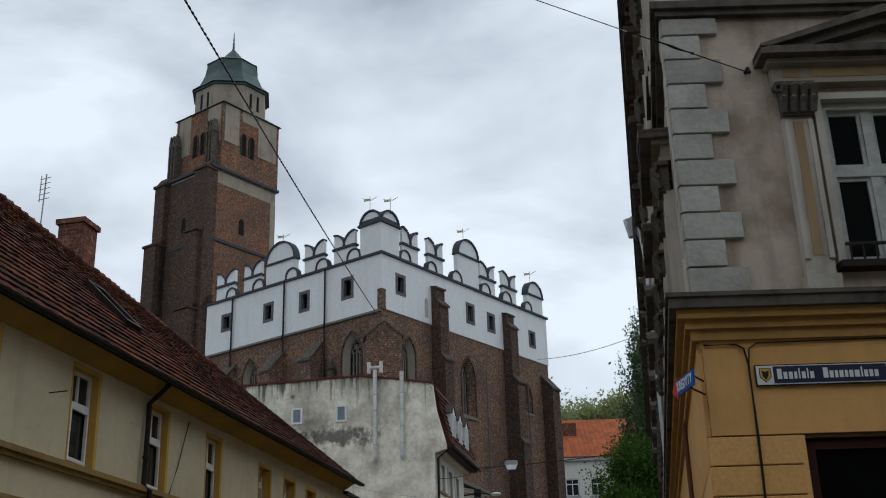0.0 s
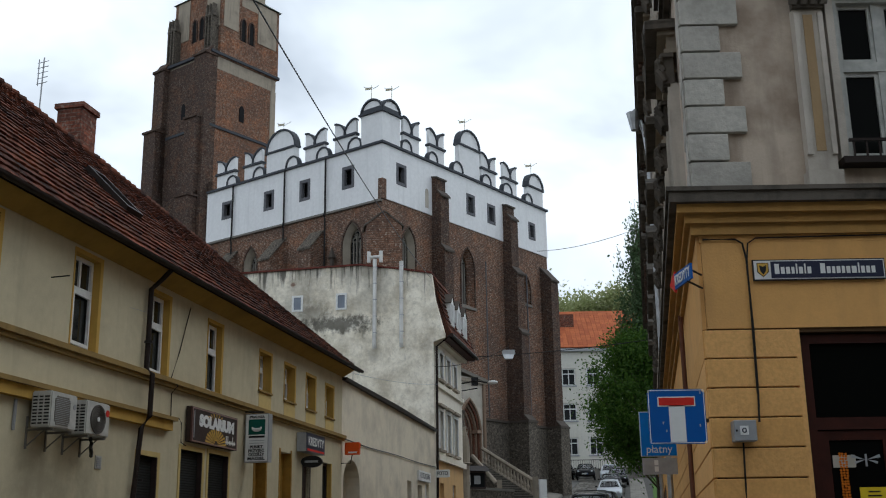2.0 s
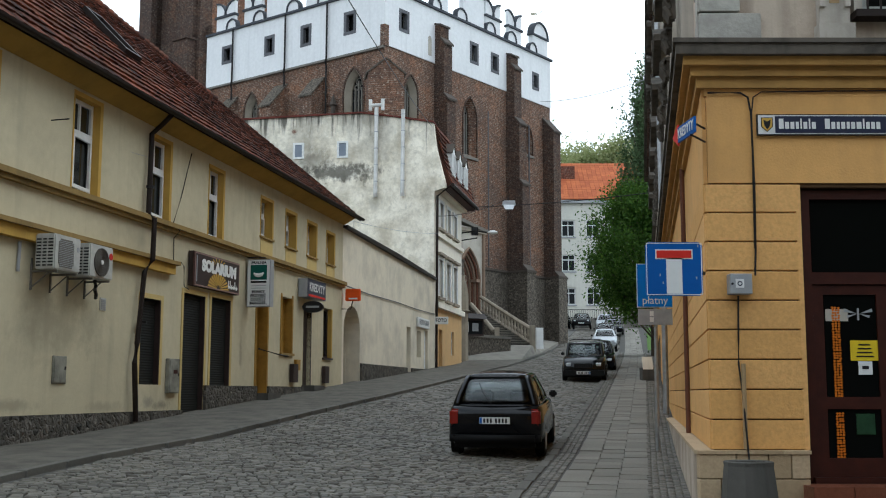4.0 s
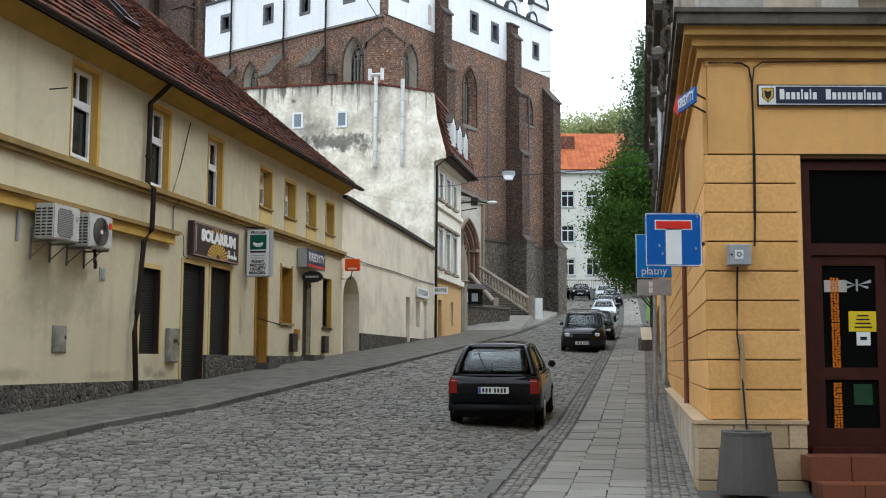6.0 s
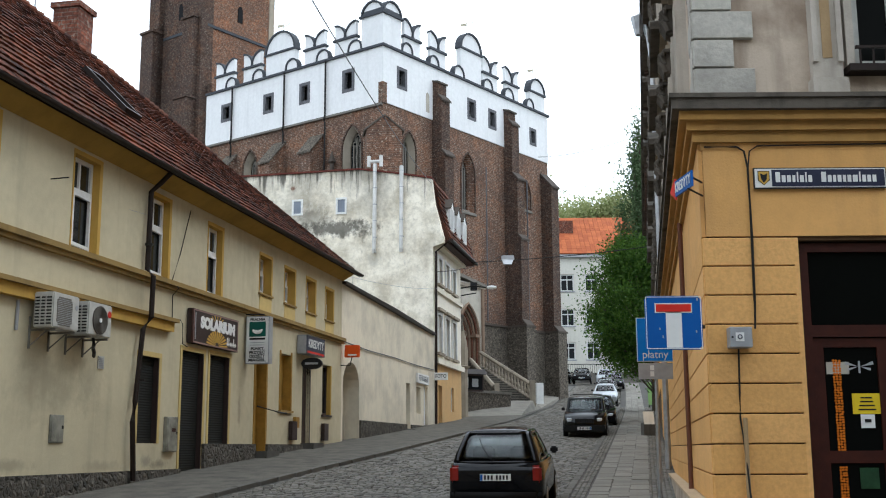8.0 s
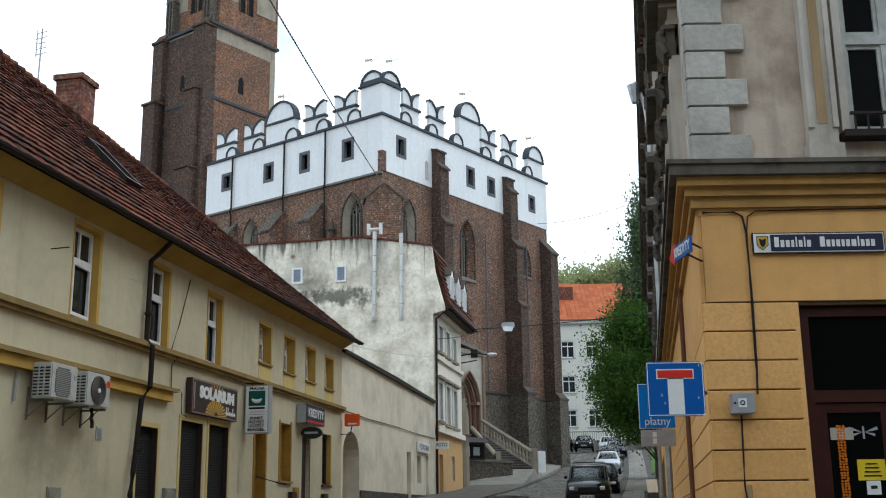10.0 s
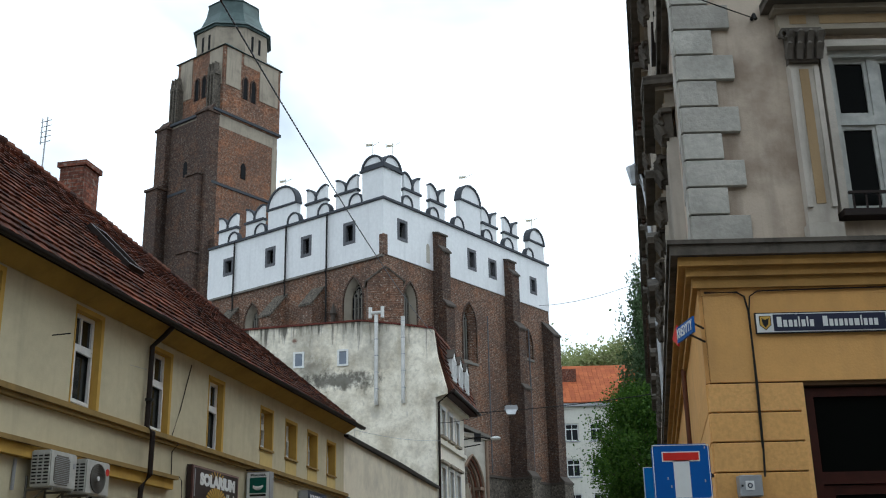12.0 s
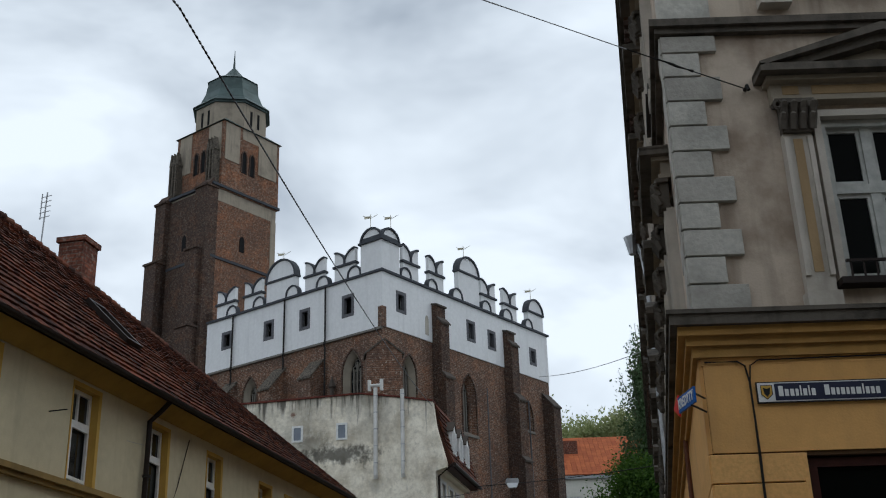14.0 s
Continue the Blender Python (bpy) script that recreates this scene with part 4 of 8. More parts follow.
def dressed_window(m, u0, u1, z0, z1, deep=False):
    """A tall upper window with pilasters, leafy capitals, entablature and pediment."""
    w = new("dressed_window")
    w.parent = corner
    u = (u0 + u1) / 2
    fr = bmesh.new()
    for q in ((u0, u0 + 0.09, z0, z1), (u1 - 0.09, u1, z0, z1), (u0 + 0.09, u1 - 0.09, z1 - 0.09, z1), (u0 + 0.09, u1 - 0.09, z0, z0 + 0.08)):
        box(fr, q[0], q[1], 0.06, 0.2, q[2], q[3])
    zt = z0 + (z1 - z0) * 0.57
    box(fr, u0 + 0.09, u1 - 0.09, 0.1, 0.2, zt - 0.06, zt + 0.06)
    n_ = 3 if u1 - u0 > 1.4 else 2
    cut = [u0 + 0.03] + [u0 + 0.03 + (u1 - u0 - 0.06) * i / n_ for i in range(1, n_)] + [u1 - 0.03]
    for c_ in cut[1:-1]:
        box(fr, c_ - 0.06, c_ + 0.06, 0.11, 0.2, z0 + 0.08, z1 - 0.09)
    for a, b in [(p + 0.06, q - 0.06) for p, q in zip(cut, cut[1:])]:
        for lo, hi in ((z0 + 0.08, zt - 0.06), (zt + 0.06, z1 - 0.09)):
            for q in ((a, a + 0.045, lo, hi), (b - 0.045, b, lo, hi), (a + 0.045, b - 0.045, lo, lo + 0.05), (a + 0.045, b - 0.045, hi - 0.05, hi)):
                box(fr, q[0], q[1], 0.135, 0.19, q[2], q[3])
    part("window_frame", at(m, fr), "greyframe", w, "weathered pale grey wooden frame")
    part("pane", at(m, box(bmesh.new(), u0 + 0.05, u1 - 0.05, 0.165, 0.175, z0 + 0.05, z1 - 0.05)), "glass_dark", w)
    part("curtain", at(m, box(bmesh.new(), u0, u1, 0.4, 0.42, z0, z1)), "signblack", w)
    arc_ = bmesh.new()
    box(arc_, u0 - 0.09, u0, -0.06, 0.3, z0, z1 + 0.09)
    box(arc_, u1, u1 + 0.09, -0.06, 0.3, z0, z1 + 0.09)
    box(arc_, u0, u1, -0.06, 0.3, z1, z1 + 0.09)
    part("architrave", at(m, arc_), "quoin", w)
    for s in (-1, 1):
        c = (u0 - 0.31) if s < 0 else (u1 + 0.31)
        pb = bmesh.new()
        box(pb, c - 0.17, c + 0.17, -0.06, 0.06, z0 - 0.15, z1 - 0.23)
        part("pilaster", at(m, pb), "quoin", w, "fluted stucco pilaster")
        for q in ((c - 0.17, c - 0.11), (c + 0.11, c + 0.17)):
            part("pilaster_fillet", at(m, box(bmesh.new(), q[0], q[1], -0.1, -0.06, z0 + 0.05, z1 - 0.28)), "quoin", w)
        part("pilaster_base", at(m, box(bmesh.new(), c - 0.2, c + 0.2, -0.13, 0.06, z0 - 0.35, z0 - 0.15)), "quoin", w)
        part("pilaster_panel", at(m, box(bmesh.new(), c - 0.055, c + 0.055, -0.068, -0.055, z0 + 0.1, z1 - 0.3)), "ochre_old", w)
        capital(w, m, c, -0.12, z1 - 0.23, 0.42, 0.43)
    eb = bmesh.new()
    a, b = u0 - 0.55, u1 + 0.55
    box(eb, a, b, -0.12, 0.06, z1 + 0.2, z1 + 0.26)
    box(eb, a, b, -0.08, 0.06, z1 + 0.26, z1 + 0.44)
    box(eb, a - 0.06, b + 0.06, -0.2, 0.06, z1 + 0.44, z1 + 0.5)
    part("entablature", at(m, eb), "sandstone", w)
    part("frieze_panel", at(m, box(bmesh.new(), u0 - 0.05, u1 + 0.05, -0.088, -0.07, z1 + 0.295, z1 + 0.41)), "ochre_old", w, "faded ochre frieze panel")
    for c_ in (u0 - 0.31, u1 + 0.31):
        part("frieze_panel", at(m, box(bmesh.new(), c_ - 0.1, c_ + 0.1, -0.088, -0.07, z1 + 0.295, z1 + 0.41)), "ochre_old", w)
    pb = bmesh.new()
    zb, rise = z1 + 0.5, 0.46
    pr = 0.36 if deep else 0.34
    for s in (-1, 1):
        e = u + s * ((b - a) / 2 + 0.16)
        rb = bmesh.new()
        slab_of(rb, [(e, -pr, zb + 0.07), (u, -pr, zb + 0.07 + rise), (u, -pr, zb + 0.18 + rise), (e, -pr, zb + 0.13)], (0, pr + 0.05, 0))
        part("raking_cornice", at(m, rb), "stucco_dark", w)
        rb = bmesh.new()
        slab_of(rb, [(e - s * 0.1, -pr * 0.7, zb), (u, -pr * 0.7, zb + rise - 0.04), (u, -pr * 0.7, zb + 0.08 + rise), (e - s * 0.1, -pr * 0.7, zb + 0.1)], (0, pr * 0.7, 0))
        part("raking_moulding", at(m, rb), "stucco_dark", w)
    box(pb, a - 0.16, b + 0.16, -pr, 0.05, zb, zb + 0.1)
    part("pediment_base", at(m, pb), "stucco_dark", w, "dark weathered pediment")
    tb = bmesh.new()
    slab_of(tb, [(a, -0.06, zb + 0.1), (b, -0.06, zb + 0.1), (u, -0.06, zb + rise)], (0, 0.1, 0))
    part("tympanum", at(m, tb), "sandstone", w)
    sb = bmesh.new()
    box(sb, u0 - 0.1, u1 + 0.1, -0.16, 0.1, z0 - 0.08, z0)
    for k in range(12):
        box(sb, u0 + 0.04 + k * (u1 - u0 - 0.1) / 11, u0 + 0.06 + k * (u1 - u0 - 0.1) / 11, -0.1, -0.08, z0, z0 + 0.22)
    box(sb, u0, u1, -0.11, -0.07, z0 + 0.2, z0 + 0.23)
    part("sill_rail", at(m, sb), "brown_pipe", w, "rusty sill rail")
    return w


for h in holes_f:
    dressed_window(FRNT, *h)
MIRROR = SIDE @ Matrix(((1, 0, 0, 0), (0, -1, 0, 0), (0, 0, 1, 0), (0, 0, 0, 1)))
for h in holes_s[:16]:
    dressed_window(MIRROR, h[0], h[1], h[2], h[3], deep=True)
part("belt_sill", box(bmesh.new(), CX + 0.03, 26, CY - 0.03, CY + 0.06, 5.47, 5.52), "signgrey", corner)

# base of stone slabs
base_bits = [(2.64, 3.02, 0.75, 1.0), (3.03, 3.36, 0.75, 1.0), (3.37, 3.6, 0.75, 1.0), (3.61, 3.8, 0.75, 1.0), (2.64, 2.86, 0.42, 0.74), (2.87, 3.36, 0.42, 0.74), (3.37, 3.8, 0.42, 0.74), (2.64, 3.1, 0.1, 0.41), (3.11, 3.8, 0.1, 0.41)]
for a, b, c, d in base_bits:
    bm = bmesh.new()
    box(bm, a, b, CY - 0.12, CY + 0.03, c, d)
    bmesh.ops.bevel(bm, geom=bm.edges[:], offset=0.006, segments=1, affect="EDGES")
    part("stone_slab", bm, "stoneslab", corner)
for k in range(4):
    part("stone_slab", box(bmesh.new(), 2.62 + 0.3 * k, 2.915 + 0.3 * k, CY - 0.135, CY + 0.03, 1.002, 1.04), "stoneslab", corner)
part("side_base", at(SIDE, box(bmesh.new(), 0.0, 47.5, -0.03, 0.16, -0.2, 1.0)), "greywall", corner, "grey rendered base")
part("side_base_cap", at(SIDE, box(bmesh.new(), 0.0, 47.5, -0.03, 0.18, 1.0, 1.04)), "stoneslab", corner)

# shop door
shop = new("shop_door")
shop.parent = corner
bm = bmesh.new()
for q in ((3.86, 3.97, 0.69, 3.86), (5.6, 5.73, 0.69, 3.86), (3.97, 5.6, 3.76, 3.86), (3.97, 5.6, 2.82, 2.95)):
    box(bm, q[0], q[1], CY + 0.1, CY + 0.22, q[2], q[3])
part("door_frame", bm, "maroon", shop, "dark red-brown wooden frame")
for a, b in ((3.98, 4.78), (4.79, 5.59)):
    bm = bmesh.new()
    for q in ((a, a + 0.11, 0.74, 2.81), (b - 0.11, b, 0.74, 2.81), (a + 0.11, b - 0.11, 2.71, 2.81), (a + 0.11, b - 0.11, 1.47, 1.6), (a + 0.11, b - 0.11, 0.74, 0.95)):
        box(bm, q[0], q[1], CY + 0.13, CY + 0.19, q[2], q[3])
    part("door_leaf", bm, "maroon", shop)
    part("pane", box(bmesh.new(), a + 0.09, b - 0.09, CY + 0.155, CY + 0.165, 0.9, 2.75), "glass_dark", shop)
    bm = bmesh.new()
    rnd = random.Random(3)
    for lo, hi in ((0.96, 1.46), (1.61, 2.6)):
        for r in range(int((hi - lo) / 0.029)):
            for k in range(3):
                c, z = a + 0.215 + 0.031 * k + rnd.uniform(-0.004, 0.004), lo + 0.029 * r + rnd.uniform(-0.004, 0.004)
                slab_of(bm, [(c + 0.014 * math.cos(t), CY + 0.142, z + 0.013 * math.sin(t)) for t in [q * math.tau / 7 for q in range(7)]], (0, 0.008, 0))
    part("garland", bm, "orangetape", shop, "orange garland stuck inside the glass")["kind"] = "stuff"
part("threshold", box(bmesh.new(), 3.9, 5.7, CY + 0.02, CY + 0.2, 0.68, 0.75), "maroon", shop)
part("transom_pane", box(bmesh.new(), 3.97, 5.6, CY + 0.15, CY + 0.16, 2.95, 3.76), "glass_dark", shop)
nt_ = new("opening_hours_notice")
nt_.parent = shop
part("yellow_sheet", box(bmesh.new(), 4.37, 4.68, CY + 0.143, CY + 0.15, 1.99, 2.21), "yellowpaper", nt_)
for k in range(4):
    part("line_of_print", box(bmesh.new(), 4.43 + 0.01 * k, 4.62 - 0.012 * k, CY + 0.139, CY + 0.143, 2.03 + 0.042 * k, 2.045 + 0.042 * k), "signblack", nt_)
part("white_sticker", box(bmesh.new(), 4.45, 4.6, CY + 0.143, CY + 0.15, 1.84, 1.985), "signwhite", shop)
part("sticker_mark", box(bmesh.new(), 4.49, 4.56, CY + 0.139, CY + 0.143, 1.9, 1.935), "signblack", shop)
bw_ = bmesh.new()
for sx in (-1, 1):
    for up, wd in ((0.045, 0.15), (-0.035, 0.12)):
        slab_of(bw_, [(4.47 + sx * 0.01, CY + 0.14, 2.5), (4.47 + sx * wd, CY + 0.14, 2.5 + up * 1.3), (4.47 + sx * wd * 1.05, CY + 0.14, 2.5 + up * 0.5)], (0, 0.004, 0))
box(bw_, 4.46, 4.48, CY + 0.138, CY + 0.146, 2.43, 2.56)
part("paper_dragonfly", bw_, "signgrey", shop, "pale paper dragonfly stuck on the glass")
part("beige_note", box(bmesh.new(), 4.115, 4.36, CY + 0.146, CY + 0.152, 2.42, 2.55), "plaster", shop, "beige handwritten note")
part("green_bag", box(bmesh.new(), 4.4, 4.6, CY + 0.14, CY + 0.15, 1.2, 1.42), "packet_green", shop, "green packet in the shop door")
st = empty("shop_step", pose(0, 0, 0), "step of red clay tiles before the shop door", "step")
for k in range(5):
    part("tile", box(bmesh.new(), 3.72 + 0.42 * k, 4.13 + 0.42 * k, 11.45, 11.9, 0.44, 0.69), "brickstep", st)
    part("tile", box(bmesh.new(), 3.72 + 0.42 * k, 4.13 + 0.42 * k, 11.1, 11.445, 0.15, 0.45), "brickstep", st)

# pipe, conduit and meter box
part("downpipe", tube(bmesh.new(), [SIDE @ Vector((4.6, 0.06, z)) for z in (5.0, 3.0, 1.05)], 0.036, 8), "portal_red", corner)
part("downpipe", tube(bmesh.new(), [SIDE @ Vector(p) for p in ((16.3, 0.42, 13.1), (16.3, 0.2, 12.4), (16.3, 0.14, 11.8), (16.3, 0.14, 1.0))], 0.075, 8), "zinc", corner, "grey zinc downpipe")
part("hopper", tube(bmesh.new(), [SIDE @ Vector(p) for p in ((16.3, 0.46, 12.5), (16.3, 0.46, 12.95), (16.3, 0.46, 13.0))], [0.1, 0.2, 0.21], 8), "zinc", corner)
cd = bmesh.new()
tube(cd, [(2.86, CY - 0.03, 4.93), (3.22, CY - 0.03, 4.93), (3.3, CY - 0.03, 4.88), (3.33, CY - 0.03, 4.7), (3.34, CY - 0.03, 3.9), (3.33, CY - 0.03, 3.2), (3.31, CY - 0.05, 2.9)], 0.011, 6)
tube(cd, [(6.5, CY - 0.03, 4.97), (4.2, CY - 0.03, 4.95), (3.45, CY - 0.03, 4.94), (3.36, CY - 0.03, 4.88), (3.335, CY - 0.035, 4.7), (3.32, CY - 0.035, 3.2)], 0.008, 6)
tube(cd, [(3.12, CY - 0.05, 2.68), (3.11, CY - 0.04, 2.2), (3.1, CY - 0.05, 1.95), (3.14, CY - 0.04, 1.6), (3.15, CY - 0.16, 0.95)], 0.01, 6)
part("cable", cd, "iron", corner)
part("cable_guard", tube(bmesh.new(), [(3.15, CY - 0.05, 1.95), (3.15, CY - 0.05, 1.05)], 0.025, 8), "ochre_old", corner)
mb = empty("meter_box", pose(0, 0, 0), "grey metal meter box with a sticker on orange wall", "meter box")
bm = box(bmesh.new(), 3.01, 3.25, CY - 0.15, CY, 2.69, 2.91)
bmesh.ops.bevel(bm, geom=bm.edges[:], offset=0.008, segments=1, affect="EDGES")
part("case", bm, "signgrey", mb)
part("sticker", box(bmesh.new(), 3.07, 3.16, CY - 0.156, CY - 0.15, 2.755, 2.85), "signwhite", mb)
part("mark", tube(bmesh.new(), [(3.115 + 0.022 * math.cos(a), CY - 0.158, 2.8025 + 0.022 * math.sin(a)) for a in [j * math.tau / 10 for j in range(11)]], 0.006, 5), "navy", mb)
part("lock", tube(bmesh.new(), [(3.035, CY - 0.16, 2.8), (3.035, CY - 0.15, 2.8)], 0.012, 8), "iron", mb)
# street name plate: enamel, its writing as bars
sp = empty("street_name_plate", pose(0, 0, 0), "navy enamel street plate with white border and shield", "street sign")
part("plate", box(bmesh.new(), 3.4, 4.84, CY - 0.05, CY - 0.02, 4.46, 4.672), "signwhite", sp)
part("navy_field", box(bmesh.new(), 3.585, 4.828, CY - 0.056, CY - 0.05, 4.472, 4.66), "navy", sp)
part("plate_rim", box(bmesh.new(), 3.388, 4.85, CY - 0.046, CY - 0.018, 4.448, 4.684), "signblack", sp)
bm = bmesh.new()
slab_of(bm, [(3.43, CY - 0.058, 4.645), (3.56, CY - 0.058, 4.645), (3.56, CY - 0.058, 4.54), (3.495, CY - 0.058, 4.482), (3.43, CY - 0.058, 4.54)], (0, 0.002, 0))
part("shield_rim", bm, "signblack", sp)
bm = bmesh.new()
slab_of(bm, [(3.438, CY - 0.06, 4.638), (3.552, CY - 0.06, 4.638), (3.552, CY - 0.06, 4.544), (3.495, CY - 0.06, 4.492), (3.438, CY - 0.06, 4.544)], (0, 0.002, 0))
part("shield", bm, "gold_paint", sp)
bm = bmesh.new()
slab_of(bm, [(3.455, CY - 0.062, 4.618), (3.495, CY - 0.062, 4.6), (3.535, CY - 0.062, 4.618), (3.525, CY - 0.062, 4.55), (3.495, CY - 0.062, 4.51), (3.465, CY - 0.062, 4.55)], (0, 0.004, 0))
part("shield_mark", bm, "signblack", sp)
for a, wide in ((3.625, (44, 36, 36, 28, 14, 36, 14, 36)), (4.13, (46, 36, 28, 36, 28, 36, 46, 14, 34, 34, 36))):
    for k, w in enumerate(wide):
        w *= 0.00115
        tall = 0.036 if k == 0 or w < 0.02 else 0.0
        part("writing_bar", box(bmesh.new(), a, a + w, CY - 0.06, CY - 0.056, 4.517, 4.595 + tall), "signwhite", sp)
        a += w + 0.0175
# bracket sign of the credit office
kb = empty("bracket_sign", pose(0, 0, 0), "small blue and red loan sign on a wall bracket", "sign")
KM = Matrix(((0.12, 0.993, 0, 2.57), (-0.993, 0.12, 0, 11.66), (0, 0, 1, 4.46), (0, 0, 0, 1)))
part("board", box(bmesh.new(), -0.26, 0.27, -0.012, 0.012, -0.085, 0.085, KM), "blue", kb)
bm = bmesh.new()
slab_of(bm, [KM @ Vector(p) for p in ((-0.26, -0.012, 0.12), (-0.44, -0.012, 0), (-0.26, -0.012, -0.12))], (0.02, 0.002, 0))
part("arrow", bm, "red", kb)
text_mesh("KREDYTY", 0.15, kb, KM @ pose(0.0, -0.016, 0), "signwhite", width=0.5, bold=0.003)
for z in (4.37, 4.52):
    part("arm", tube(bmesh.new(), [(2.58, 11.5, z), (2.82, 11.89, z + 0.01)], 0.012, 6), "iron", kb)


# ---- church: brick nave with white attic storey ----
CH = pose(-4.11, 68.0, 0.0, 0, 0, 53.13)     # x along the street front, y along the tower-side front, both from the near corner
church = empty("church", CH, "tall brick church with whitewashed attic and scalloped parapet", "church")
LX, LY = 20.0, 17.0
FRONT, FLANK = Matrix.Identity(4), Matrix(((0, 1, 0, 0), (1, 0, 0, 0), (0, 0, 1, 0), (0, 0, 0, 1)))   # (u, depth, z) on either front


def put(bm, m):
    for v in bm.verts:
        v.co = m @ v.co
    return bm


def arch_panel(bm, u, z, w, h, spring, v0, v1):
    slab_of(bm, [(u + a, v0, z + b) for a, b in lancet(w, h, spring)], (0, v1 - v0, 0))


# walls are built with recesses where the windows stand
r_windows = [(2.7, 17.0, 1.4, 5.2), (9.3, 17.95, 1.6, 4.2), (16.8, 19.4, 1.2, 2.2)]
l_windows = [(2.6, 17.2, 1.7, 5.3), (12.2, 17.2, 1.4, 5.2)]
bm = wall_with(bmesh.new(), 0, LX, 1.0, 23.7, [(u - w / 2, u + w / 2, z, z + h) for u, z, w, h in r_windows], 0.0, 0.7)
for u, z, w, h in r_windows:       # spandrels of the pointed heads
    pts = lancet(w, h, h - w * 0.95)
    k = len(pts) // 2
    slab_of(bm, [(u + a, 0.0, z + b) for a, b in pts[1:k + 1]] + [(u - w / 2, 0.0, z + h)], (0, 0.7, 0))
    slab_of(bm, [(u + a, 0.0, z + b) for a, b in pts[k:-1]] + [(u + w / 2, 0.0, z + h)], (0, 0.7, 0))
part("brick_wall", bm, "brick", church)
bm = wall_with(bmesh.new(), 0.7, LY, 1.0, 23.55, [(u - w / 2, u + w / 2, z, z + h) for u, z, w, h in l_windows], 0.0, 0.7)
for u, z, w, h in l_windows:
    pts = lancet(w, h, h - w * 0.95)
    k = len(pts) // 2
    slab_of(bm, [(u + a, 0.0, z + b) for a, b in pts[1:k + 1]] + [(u - w / 2, 0.0, z + h)], (0, 0.7, 0))
    slab_of(bm, [(u + a, 0.0, z + b) for a, b in pts[k:-1]] + [(u + w / 2, 0.0, z + h)], (0, 0.7, 0))
part("brick_wall", put(bm, FLANK), "brick", church)
bm = bmesh.new()
box(bm, 1.1, LX, 1.1, LY, 1.0, 23.5)
box(bm, LX - 0.7, LX, 0.7, LY, 1.0, 23.6)
part("dark_interior", bm, "brick_dark", church)


def church_window(m, u, z, w, h, splay="plaster"):
    wr = new("window")
    wr.parent = church
    bm = bmesh.new()
    full = lancet(w - 0.02, h - 0.02, h - w * 0.95)
    slim = lancet(w * 0.66, h * 0.93, h - w * 0.95)
    for i in range(len(full) - 1):
        q = [(u + full[i][0], 0.03, z + full[i][1]), (u + full[i + 1][0], 0.03, z + full[i + 1][1]), (u + slim[i + 1][0], 0.46, z + slim[i + 1][1]), (u + slim[i][0], 0.46, z + slim[i][1])]
        solid(bm, q + [(a, b + 0.1, c) for a, b, c in q], [(0, 1, 2, 3), (7, 6, 5, 4), (0, 4, 5, 1), (1, 5, 6, 2), (2, 6, 7, 3), (3, 7, 4, 0)])
    part("reveal", put(bm, m), splay, wr, "splayed window reveal")
    bm = bmesh.new()
    w, h = w * 0.68, h * 0.94
    arch_panel(bm, u, z, w - 0.02, h - 0.02, h - w * 0.95, 0.62, 0.66)
    part("pane", put(bm, m), "glass", wr, "dark leaded glass")
    bm = bmesh.new()
    for k in (-1, 0, 1):
        box(bm, u + k * w / 4 - 0.05, u + k * w / 4 + 0.05, 0.48, 0.62, z, z + h - w * (0.75 if k else 0.35))
    for k in range(int(h)):
        box(bm, u - w / 2, u + w / 2, 0.56, 0.6, z + 0.6 + k * 0.9, z + 0.64 + k * 0.9)
    for k in (-1, 1):
        tube(bm, [(u + k * w / 5 + 0.3 * w / 2 * math.cos(a), 0.55, z + h - w * 0.72 + 0.3 * w / 2 * math.sin(a)) for a in [i * math.tau / 10 for i in range(11)]], 0.05, 5)
    tube(bm, [(u + 0.2 * w * math.cos(a), 0.55, z + h - w * 0.38 + 0.2 * w * math.sin(a)) for a in [i * math.tau / 10 for i in range(11)]], 0.05, 5)
    part("tracery", put(bm, m), "coping", wr, "stone tracery")
    w, h = w / 0.68, h / 0.94
    bm = bmesh.new()
    slab_of(bm, [(u - w / 2 - 0.1, -0.12, z - 0.1), (u - w / 2 - 0.1, -0.12, z - 0.25), (u - w / 2 - 0.1, 0.5, z - 0.25), (u - w / 2 - 0.1, 0.5, z + 0.25)], (w + 0.2, 0, 0))
    part("window_sill", put(bm, m), "coping", wr)
    bm = bmesh.new()     # moulded brick round the opening
    pts = lancet(w, h, h - w * 0.95)
    outer = lancet(w + 0.2, h + 0.13, h - w * 0.95)
    for i in range(len(pts) - 1):
        slab_of(bm, [(u + pts[i][0], -0.05, z + pts[i][1]), (u + pts[i + 1][0], -0.05, z + pts[i + 1][1]), (u + outer[i + 1][0], -0.05, z + outer[i + 1][1]), (u + outer[i][0], -0.05, z + outer[i][1])], (0, 0.2, 0))
    bmesh.ops.remove_doubles(bm, verts=bm.verts, dist=0.001)
    part("window_surround", put(bm, m), "brick_dark", wr)


for spec, splay in zip(r_windows, ("reveal_plaster", "brick", "brick")):
    church_window(FRONT, *spec, splay)
for spec in l_windows:
    church_window(FLANK, *spec, "reveal_plaster")

